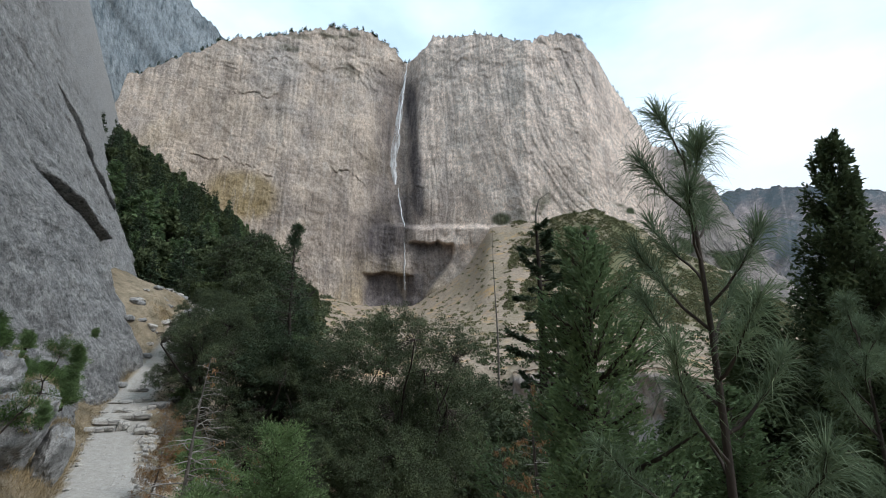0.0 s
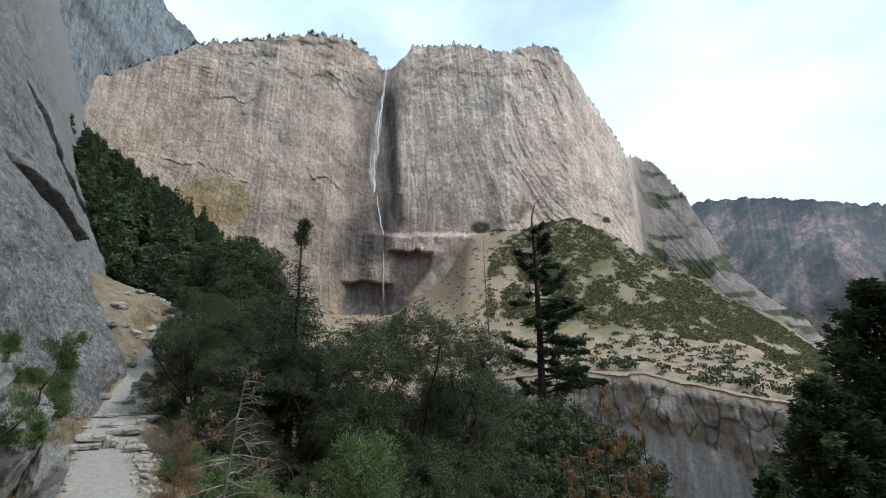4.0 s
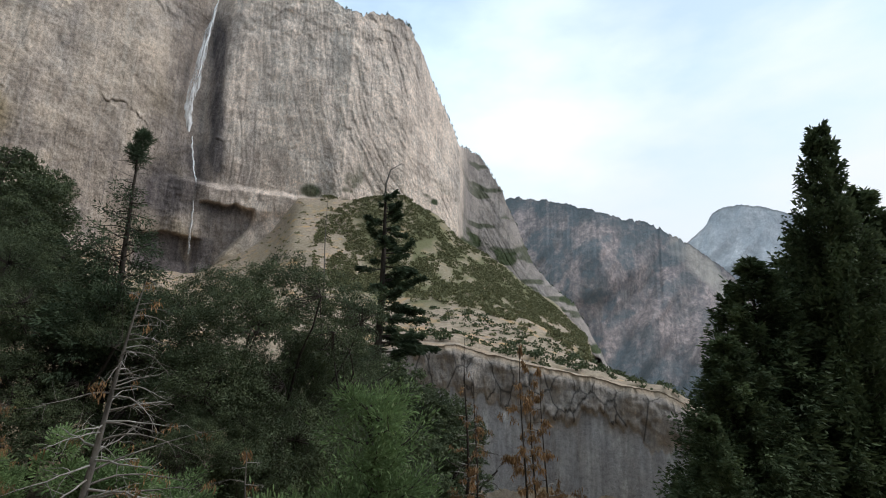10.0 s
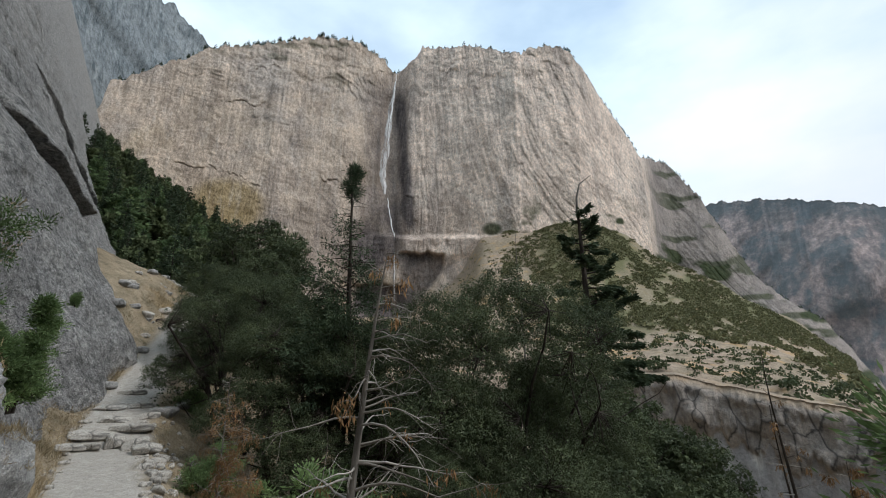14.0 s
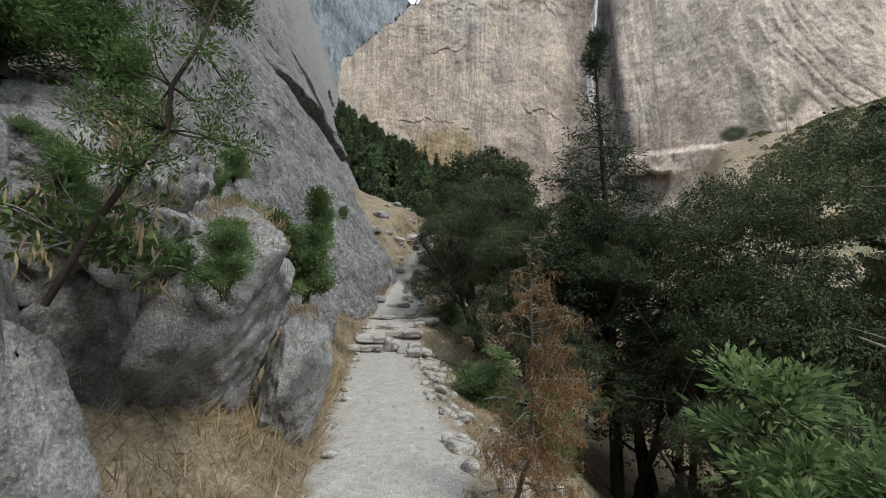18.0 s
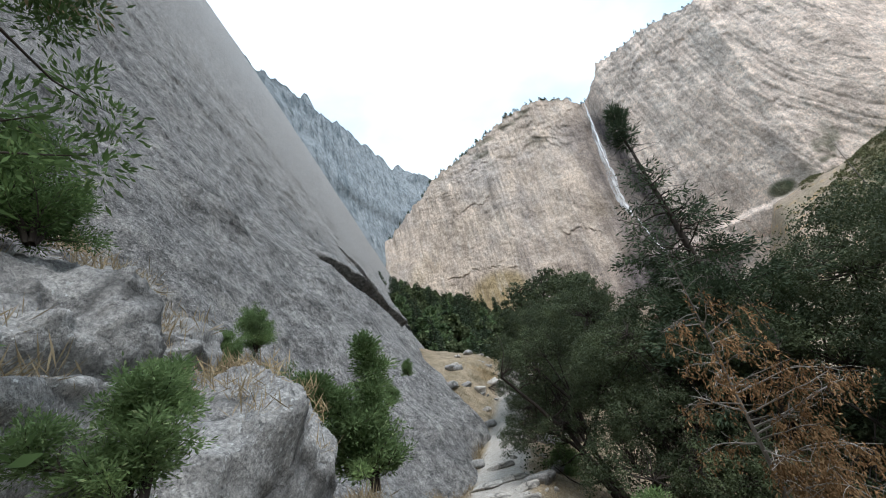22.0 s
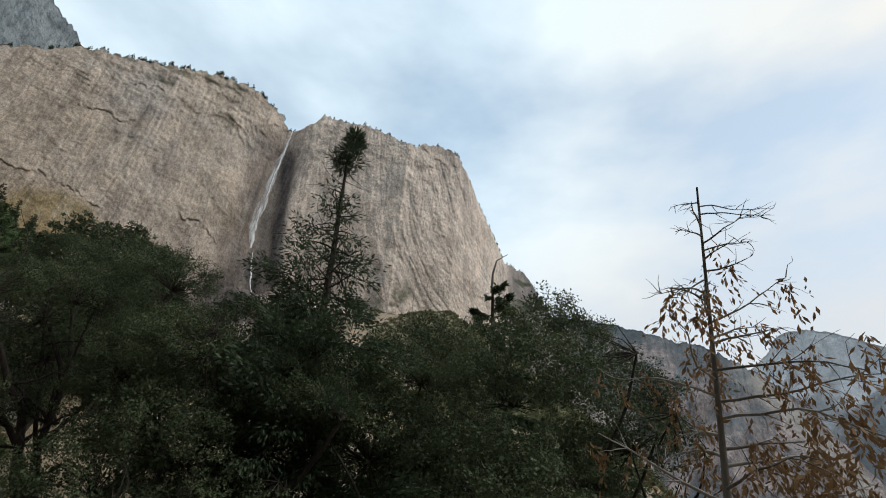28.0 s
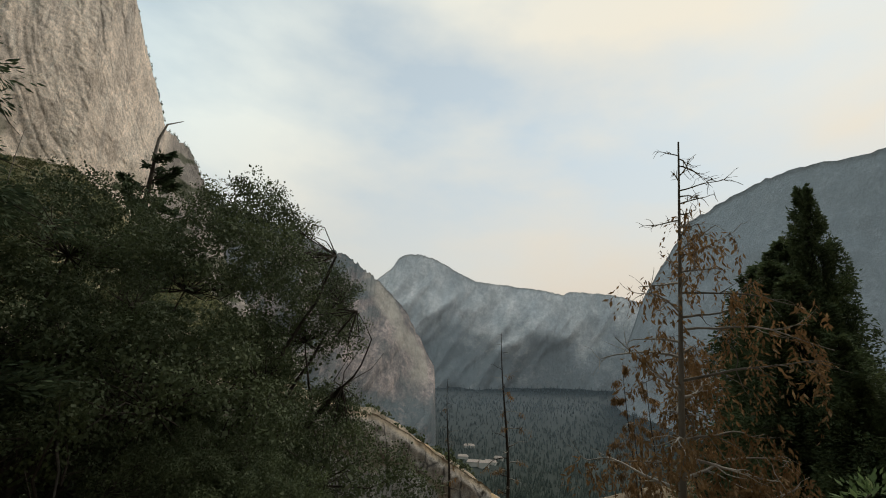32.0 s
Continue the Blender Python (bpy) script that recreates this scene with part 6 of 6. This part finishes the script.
young_pine(0.845, 1.545, -2.6, 0.74, 61)
young_pine(2.3, 2.6, -2.8, 0.2, 67)


# ---- saplings and bushes on the slab side ----


def bush_meshes(seed, height, wide, stems, clumps, per, leaf, mat, narrow=0.24, pointed=0.0):
    """A young evergreen: leaning stems, twigs and feathery sprays in uneven clumps with gaps between."""
    rng = np.random.default_rng(seed)
    lines, at, way = [], [], []
    for k in range(stems):
        a = k * 6.28 / stems + rng.uniform(-0.5, 0.5)
        lean = 0.0 if k == 0 else wide / height * rng.uniform(0.3, 0.9)
        stem = limb(rng, (0.02 * math.cos(a), 0.02 * math.sin(a), -0.06), (lean * math.cos(a), lean * math.sin(a), 1), height * (0.98 if k == 0 else rng.uniform(0.55, 0.85)), 0.018 * height, 0.35, 0.2, 10, 0.2)
        lines.append(stem)
        for j in range(clumps // stems):
            f = rng.uniform(0.08, 1.0)
            p = np.array([np.interp(f, np.linspace(0, 1, 10), stem[:, i]) for i in range(3)])
            b = rng.uniform(0, 6.28)
            reach = wide * rng.uniform(0.3, 0.95) * (1.05 - f * (0.6 + 0.35 * pointed))
            tw = limb(rng, p, (math.cos(b), math.sin(b), rng.uniform(0.1, 0.9)), reach, 0.005 * height, 0.6, 0.5, 6)
            lines.append(tw)
            m = int(per * rng.uniform(0.6, 1.4))
            kk = rng.uniform(0.35, 1.05, m)
            q = np.stack([np.interp(kk, np.linspace(0, 1, 6), tw[:, i]) for i in range(3)], -1)
            out = tw[-1, :3] - tw[0, :3]
            out /= np.linalg.norm(out) + 1e-9
            spread = rng.normal(size=(m, 3))
            at.append(q + spread * 0.06 * wide * np.array([1, 1, 0.8]))
            way.append(out * 0.7 + spread * 1.0 + np.array([0, 0, 0.35]))
    at, way = np.concatenate(at), np.concatenate(way)
    v, f = leaves(rng, at, leaf * rng.uniform(0.6, 1.5, len(at)), way, 0.3, narrow)
    return np_mesh("trunk", *tubes(lines, 5), BARK, True), np_mesh("foliage", v, f, mat)


sap_edge = bush_meshes(621, 2.4, 1.1, 5, 320, 360, 0.040, SAP_LEAF, 0.26)
sap_near = bush_meshes(611, 1.2, 0.62, 4, 110, 240, 0.036, SAP_LEAF, 0.30)
sap_a = bush_meshes(601, 1.6, 0.62, 3, 230, 200, 0.038, SAP_LEAF, 0.34, 0.9)
sap_fine = bush_meshes(617, 1.2, 0.6, 5, 150, 170, 0.036, SAP_LEAF, 0.32)
sap_b = bush_meshes(607, 1.2, 0.75, 5, 120, 200, 0.042, SAP_LEAF, 0.36)
sap_dark = bush_meshes(613, 1.6, 0.8, 4, 160, 240, 0.038, BRIGHT_LEAF, 0.32, 0.3)


def sapling(meshes, x, y, z, h, full, label, turn=0.0, wide=1.0, name="sapling", lean=(0, 0)):
    ob = tree(name, meshes, x, y, z, label, "sapling", turn, names=CF)
    k = h / full
    ob.matrix_world = pose(x, y, z, lean[0], lean[1], turn) @ Matrix.Diagonal((k * wide, k * wide, k, 1))
    return ob


sapling(sap_a, -10.35, 13.2, -1.45, 1.75, 1.6, "dense green cedar sapling growing from the slab", 30, 1.1)
for k, (x, y, z, h) in enumerate(((-10.3, 11.4, -0.25, 0.45), (-10.5, 11.9, 0.1, 0.5), (-10.6, 12.2, -0.75, 0.7), (-11.9, 15.5, -0.2, 0.4), (-12.6, 17.0, 0.6, 0.35), (-9.6, 11.2, -1.6, 0.8))):
    sapling(sap_b, x, y, z, h, 1.2, "small green bush rooted in a crack", 60 * k, 1.0, "bush")
for k, (x, y, z, h, w) in enumerate(((-9.05, 9.62, 0.05, 0.85, 1.0), (-9.15, 9.0, -0.05, 1.35, 1.1), (-9.9, 8.5, 1.3, 1.3, 0.9))):
    sapling(sap_dark, x, y, z, h, 1.6, "dark green cedar clinging to the ledges", 70 * k, w * 1.2)
sapling(sap_fine, -4.6, 10.2, -3.0, 1.35, 1.2, "bright green young cedar at the trail edge", 15, 1.3)
sapling(sap_edge, -2.35, 7.0, -3.55, 2.57, 2.4, "bright green young cedar at the trail edge", 75, 1.0)
sapling(sap_b, -4.1, 11.6, -3.9, 1.3, 1.2, "bright green young cedar at the trail edge", 95, 1.3)
sapling(sap_fine, -7.5, 16.3, -4.6, 1.7, 1.2, "leafy green bush below the trail", 115, 1.2, "bush")
sapling(sap_fine, -8.8, 16.9, -3.7, 1.4, 1.2, "leafy green bush below the trail", 155, 1.3, "bush")
sapling(sap_b, -12.4, 23.2, -2.6, 1.2, 1.2, "leafy green bush below the trail", 195, 1.2, "bush")


def ledge_cedar():
    """The crooked young cedar that leans out of the rock over the boulder, and the leafy shrub under it."""
    rng = np.random.default_rng(71)
    base = np.array([-8.0, 8.85, -1.5])
    ob = empty("cedar", base, "crooked young cedar leaning from the rock with browned sprays", "tree")
    line = np.array([(-8.0, 8.85, -1.5), (-7.78, 8.9, -1.15), (-7.55, 8.93, -0.9), (-7.47, 9.0, -0.72), (-7.5, 9.02, -0.5), (-7.38, 9.06, -0.3), (-7.36, 9.12, -0.05), (-7.42, 9.16, 0.12)])
    stem = np.c_[line - base, np.linspace(0.018, 0.006, 8)]
    part("trunk", np_mesh("trunk", *tubes([stem], 8), BARK, True), ob)
    green, brown = [], []
    for k in range(34):
        p = stem[rng.integers(2, 8)]
        a = rng.uniform(0, 6.28)
        b = limb(rng, p[:3], (math.cos(a), math.sin(a), rng.uniform(-0.25, 0.5)), rng.uniform(0.16, 0.42), 0.006, 0.6, 0.1, 6)
        part("branch", np_mesh("branch", *tubes([b], 5), BARK, True), ob)
        for _ in range(5):
            c = b[rng.integers(2, 6), :3] + rng.normal(size=3) * 0.025
            v = rng.normal(size=(60, 3))
            (brown if rng.random() < 0.10 else green).append(np.concatenate([c + v * 0.032, v + np.array([0, 0, 0.5])], 1))
    for name, rows6, mat, label in (("foliage", green, BRIGHT_LEAF, ""), ("dead_foliage", brown, GRASS, "browned dry sprays")):
        d = np.concatenate(rows6)
        v, f = leaves(rng, d[:, :3], 0.030 * rng.uniform(0.6, 1.4, len(d)), d[:, 3:], 0.4, 0.28)
        part(name, np_mesh(name, v, f, mat), ob, label)
    foot = np.array([-8.05, 9.02, -1.28])
    ob = empty("leafy_shrub", foot, "low shrub with broad oval leaves and dry hanging sprays", "shrub")
    rows, at, way, dry = [], [], [], []
    for k in range(38):
        a = rng.uniform(0, 6.28)
        b = limb(rng, (0, 0, 0), (math.cos(a) * 0.6 + 0.3, math.sin(a) * 0.6, 0.6), rng.uniform(0.25, 0.6), 0.008, 0.7, -0.4, 8)
        rows.append(b)
        for row in b[3:]:
            v = rng.normal(size=(7, 3))
            at.append(row[:3] + v * 0.03)
            way.append(v + np.array([0.2, 0, 0.2]))
        if k % 4 == 0:
            dry.append(b[-1, :3] + rng.normal(size=(26, 3)) * 0.04)
    for b in rows:
        part("stem", np_mesh("stem", *tubes([b], 5), TWIG, True), ob)
    at = np.concatenate(at)
    v, f = leaves(rng, at, 0.058 * rng.uniform(0.6, 1.3, len(at)), np.concatenate(way), 0.3, 0.42)
    part("foliage", np_mesh("foliage", v, f, BRIGHT_LEAF), ob)
    dry = np.concatenate(dry)
    v, f = leaves(rng, dry, 0.09, np.tile((0, 0, -1.0), (len(dry), 1)), 0.35, 0.16)
    part("dead_foliage", np_mesh("dead_foliage", v, f, GRASS), ob, "dry straw-coloured sprays")


ledge_cedar()
sapling(sap_near, -7.95, 9.75, -1.45, 0.55, 1.2, "young green cedar rooted beside the boulder", 40, 1.2)
sapling(sap_near, -8.75, 9.25, -0.9, 0.5, 1.2, "young green cedar rooted beside the boulder", 140, 1.3)


# ---- grass, brush, rim trees ----
def grass():
    rng = np.random.default_rng(88)
    n = 120000
    s = 3 + 37 * rng.random(n) ** 1.25
    left = rng.random(n) < 0.5
    e = np.where(left, 0.72 + rng.gamma(1.6, 0.45, n), -0.95 - rng.gamma(1.7, 0.75, n))
    q = trail_q(s) + e
    keep = fbm(s * 0.9, q * 0.9, 0, 91) + 0.45 > rng.uniform(-0.2, 0.9, n)
    s, q = s[keep], q[keep]
    x, y = xy(s, q)
    p = np.stack([x, y, ground_z(x, y) - 0.02], -1)
    v, f = leaves(rng, p, rng.uniform(0.07, 0.22, len(p)), np.tile((0, 0, 0.7), (len(p), 1)), 0.75, 0.05)
    tagged(new("dry_grass", np_mesh("dry_grass", v, f, GRASS)), "straw-coloured dry grass and needles on the banks", "grass", kind="stuff")
    n = 26000
    s, e = rng.uniform(12, 36, n), 0.8 + rng.gamma(1.5, 0.5, n)
    q = trail_q(s) + e
    keep = fbm(s * 0.7, q * 0.7, 0, 92) > rng.uniform(-0.4, 0.5, n)
    x, y = xy(s[keep], q[keep])
    p = np.stack([x, y, ground_z(x, y) - 0.02], -1)
    v, f = leaves(rng, p, rng.uniform(0.12, 0.34, len(p)), np.tile((0, 0, 0.8), (len(p), 1)), 0.7, 0.04)
    tagged(new("tall_grass", np_mesh("tall_grass", v, f, GRASS)), "tall pale dry grass below the slab", "grass", kind="stuff")
    # litter on the left bank
    n = 9000
    s, e = rng.uniform(6, 24, n), 0.75 + rng.gamma(1.8, 0.45, n)
    x, y = xy(s, trail_q(s) + e)
    p = np.stack([x, y, ground_z(x, y) + 0.01], -1)
    v, f = leaves(rng, p, rng.uniform(0.04, 0.12, n), None, 1.0, 0.10)
    v[:, 2] = np.repeat(p[:, 2], 4) + (v[:, 2] - np.repeat(p[:, 2], 4)) * 0.25
    tagged(new("needle_litter", np_mesh("needle_litter", v, f, GRASS)), "fallen brown needles and twigs on the bank", "litter", kind="stuff")


grass()


def clumps(name, label, category, az, r, size, leaf, mat, seed, per=26, squash=0.7):
    """Far brush: many small leafy clumps standing on the ground, one object."""
    rng = np.random.default_rng(seed)
    p = place(az, 0 * az, r)
    p[:, 2] = ground_z(p[:, 0], p[:, 1])
    at, sz = [], []
    for c, k in zip(p, size):
        v = rng.normal(size=(per, 3))
        v /= np.linalg.norm(v, axis=1, keepdims=True)
        v[:, 2] = np.abs(v[:, 2]) * squash
        at.append(c + v * k * rng.uniform(0.5, 1.0, (per, 1)))
        sz.append(np.full(per, k * leaf))
    v, f = leaves(rng, np.concatenate(at), np.concatenate(sz), None, 1.0, 0.7)
    tagged(new(name, np_mesh(name, v, f, mat)), label, category, kind="stuff")


def brush():
    rng = np.random.default_rng(99)
    az, r = rng.uniform(-45, -10, 16000), 140 + 300 * rng.random(16000) ** 0.8
    p = place(az, 0 * az, r)
    z = ground_z(p[:, 0], p[:, 1])
    el = np.degrees(np.arctan2(z - HUB[2], r))
    line = np.interp(az, (-45, -43.3, -39.7, -34.5, -30, -24.3, -16), (-1.4, 0.2, 2.0, 3.8, 5.0, 6.0, 6.6))
    dense = smooth(line - 0.6, line + 0.5, el) * 0.97 + 0.03
    keep = rng.random(16000) < dense * smooth(-0.75, 0.15, fbm(az * 0.6, r * 0.03, 0, 97)) * 0.85
    clumps("hillside_brush", "low olive-green chaparral covering the spur", "brush", az[keep], r[keep], rng.uniform(0.8, 2.4, keep.sum()), 0.6, SHRUB_LEAF, 98)
    n = 900
    az, r = rng.uniform(-66, -8, n), 103 + 75 * rng.random(n) ** 1.8
    clumps("shelf_brush", "scattered dark shrubs on pale rock shelves", "brush", az, r, rng.uniform(0.5, 1.9, n), 0.5, OAK_LEAF, 101, 30)
    n = 700
    az, r = rng.uniform(-10, 16, n), rng.uniform(120, 420, n)
    clumps("talus_brush", "scattered shrubs among talus below the wall", "brush", az, r, rng.uniform(0.6, 2.2, n), 0.5, SHRUB_LEAF, 103)


brush()


def undergrowth():
    rng = np.random.default_rng(131)
    n = 2600
    az, r = rng.uniform(13, 41, n), 40 + 380 * rng.random(n) ** 1.2
    p = place(az, 0 * az, r)
    s, q = sq(p[:, 0], p[:, 1])
    keep = (ground_z(p[:, 0], p[:, 1]) > 2.1 * (q - 3.6)) & ((r > 75) | (q < -2.0))
    clumps("hillside_undergrowth", "thick dark green undergrowth beneath the hillside trees", "brush", az[keep], r[keep], rng.uniform(1.2, 3.6, keep.sum()), 0.4, OAK_LEAF, 132, 46, 0.9)
    n = 900
    az, r = rng.uniform(-75, 26, n), rng.uniform(24, 95, n)
    p = place(az, 0 * az, r)
    s, q = sq(p[:, 0], p[:, 1])
    keep = q < -5.0
    clumps("gully_undergrowth", "dark leafy undergrowth filling the gully", "brush", az[keep], r[keep], rng.uniform(0.5, 1.3, keep.sum()) * np.interp(r[keep], (24, 95), (0.8, 1.9)), 0.12, OAK_LEAF, 133, 260, 0.9)


undergrowth()


def rim_trees():
    """Little conifers along the skyline of the wall and the spur: too many to count."""
    rng = np.random.default_rng(111)
    pieces = []
    for k in range(230):
        az = rng.uniform(-44, 44) if k < 150 else rng.choice([rng.uniform(6.5, 31), rng.uniform(-43, -25)])
        if -19 < az < 4 and rng.random() < 0.75:
            continue
        el, r = np.interp(-az, -RIM_AZ, RIM_EL), np.interp(-az, -RIM_AZ, RIM_R) + 3
        c = place(az, el, r, FAR_HUB) - np.array([0, 0, 1.0])
        h = rng.uniform(3, 8) * (1.0 if az > -20 else 0.8)
        m = 44
        t = rng.random(m)
        a = rng.uniform(0, 6.28, m)
        w = h * 0.24 * (1 - t) + 0.15
        at = c + np.stack([np.cos(a) * w * 0.4, np.sin(a) * w * 0.4, 0.12 * h + t * h * 0.85], -1)
        pieces.append(leaves(rng, at, w + 0.3, np.stack([np.cos(a), np.sin(a), 0 * a - 0.2], -1), 0.3, 0.6))
        pieces.append((np.stack([c, c + (0.12, 0, 0), c + (0.06, 0.05, h), c + (0, 0.1, h)]), np.array([[0, 1, 2, 3]])))
    tagged(new("rim_pines", np_mesh("rim_pines", *joined(pieces), FIR_LEAF)), "small dark pines along the cliff rim", "trees", kind="stuff")


rim_trees()


def valley_woods():
    rng = np.random.default_rng(121)
    n = 22000
    az, r = rng.uniform(-112, -46, n), 380 * (11.5 ** rng.random(n))
    p = place(az, 0 * az, r)
    p[:, 2] = ground_z(p[:, 0], p[:, 1])
    glade = smooth(0.9, 0.4, np.hypot((az + 68.2) / 3.0, (r - 1480) / 260))
    h = rng.uniform(8, 19, n) * (1 - 0.8 * glade) * np.interp(r, (380, 2400, 4400), (0.7, 1.2, 1.6))
    ring = np.array([(1, 0), (0.3, 0.95), (-0.8, 0.6), (-0.8, -0.6), (0.3, -0.95)])
    low = p[:, None] + np.concatenate([ring[None] * (h * 0.2)[:, None, None], np.broadcast_to((h * 0.12)[:, None, None], (n, 5, 1))], -1)
    tip = (p + np.stack([0 * h, 0 * h, h], -1))[:, None]
    v = np.concatenate([low, tip], 1).reshape(-1, 3)
    f = np.array([(k, (k + 1) % 5, 5) for k in range(5)])
    f = (f[None] + 6 * np.arange(n)[:, None, None]).reshape(-1, 3)
    m = Nodes("valley woods", 1.0, 0.0)
    # farther trees are coloured towards haze grey
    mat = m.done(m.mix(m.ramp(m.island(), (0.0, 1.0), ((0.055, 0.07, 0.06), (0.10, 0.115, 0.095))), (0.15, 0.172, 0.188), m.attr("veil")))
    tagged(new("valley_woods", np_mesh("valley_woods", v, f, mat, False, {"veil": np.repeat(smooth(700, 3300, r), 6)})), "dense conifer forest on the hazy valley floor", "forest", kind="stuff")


valley_woods()


# ---- the lodge and cabins far below in the valley ----
def houses():
    plain = Nodes("pale plaster", 0.9, 0.1)
    wall = plain.done(plain.ramp(plain.noise(0.6, 4), (0.3, 0.7), ((0.50, 0.46, 0.42), (0.62, 0.58, 0.53))))
    shingle = Nodes("roof", 0.9, 0.1)
    roof = shingle.done(shingle.ramp(shingle.noise(0.4, 4), (0.3, 0.7), ((0.30, 0.24, 0.21), (0.44, 0.38, 0.34))))
    for k, (az, r, w, d, h) in enumerate(((-67.6, 1010, 34, 16, 10), (-68.6, 1000, 22, 12, 12), (-69.4, 1040, 26, 12, 7), (-66.2, 1090, 24, 12, 7), (-66.9, 1250, 30, 12, 7), (-70.3, 1100, 20, 10, 6))):
        r, w, d, h = r * 1.48, w * 1.4, d * 1.4, h * 1.4
        p = place(az, 0.0, r)
        z = float(ground_z(p[0], p[1])) - 1.5
        ob = empty("house", (p[0], p[1], z), "distant pale lodge building among valley trees", "house", "buildings in the valley")
        ob.rotation_euler = (0, 0, radians(az + 20 * math.sin(k * 2.2)))
        h2 = h + 6
        v = np.array([(-w / 2, -d / 2, 0), (w / 2, -d / 2, 0), (w / 2, d / 2, 0), (-w / 2, d / 2, 0), (-w / 2, -d / 2, h), (w / 2, -d / 2, h), (w / 2, d / 2, h), (-w / 2, d / 2, h)])
        f = np.array([(0, 1, 5, 4), (1, 2, 6, 5), (2, 3, 7, 6), (3, 0, 4, 7)])
        part("wall", np_mesh("wall", v, f, wall), ob)
        e = 1.2
        v = np.array([(-w / 2 - e, -d / 2 - e, h - 0.5), (w / 2 + e, -d / 2 - e, h - 0.5), (w / 2 + e, d / 2 + e, h - 0.5), (-w / 2 - e, d / 2 + e, h - 0.5), (-w / 2 + 3, 0, h2), (w / 2 - 3, 0, h2)])
        f = np.array([(0, 1, 5, 4), (2, 3, 4, 5), (1, 2, 5, 5), (3, 0, 4, 4)])
        tri = np.array([(0, 1, 5), (0, 5, 4), (2, 3, 4), (2, 4, 5), (1, 2, 5), (3, 0, 4)])
        part("roof", np_mesh("roof", v, tri, roof), ob)


houses()


# ---- dry tufts in the cracks of the outcrop ----
def ledge_tufts():
    rng = np.random.default_rng(141)
    bpy.context.view_layer.update()
    deps = bpy.context.evaluated_depsgraph_get()
    at = []
    for k in range(1500):
        x, y = rng.uniform(-11.8, -8.2), rng.uniform(7.5, 14.5)
        hit, p, n, _, ob, _ = scene.ray_cast(deps, Vector((x, y, 4.0)), Vector((0, 0, -1)))
        if hit and abs(n.z) > 0.5 and ob.name.split(".")[0] in ("boulder", "granite_slab", "ledge_block") and vnoise(x * 1.6, y * 1.6, 0, 9) > -0.1:
            m = 34
            at.append(np.array(p) + np.concatenate([rng.normal(size=(m, 2)) * 0.07, np.zeros((m, 1))], 1))
    at = np.concatenate(at)
    v, f = leaves(rng, at - np.array([0, 0, 0.02]), rng.uniform(0.06, 0.2, len(at)), np.tile((0, 0, 0.8), (len(at), 1)), 0.6, 0.05)
    tagged(new("ledge_grass", np_mesh("ledge_grass", v, f, GRASS)), "dry straw tufts growing in rock cracks", "grass", kind="stuff")


ledge_tufts()
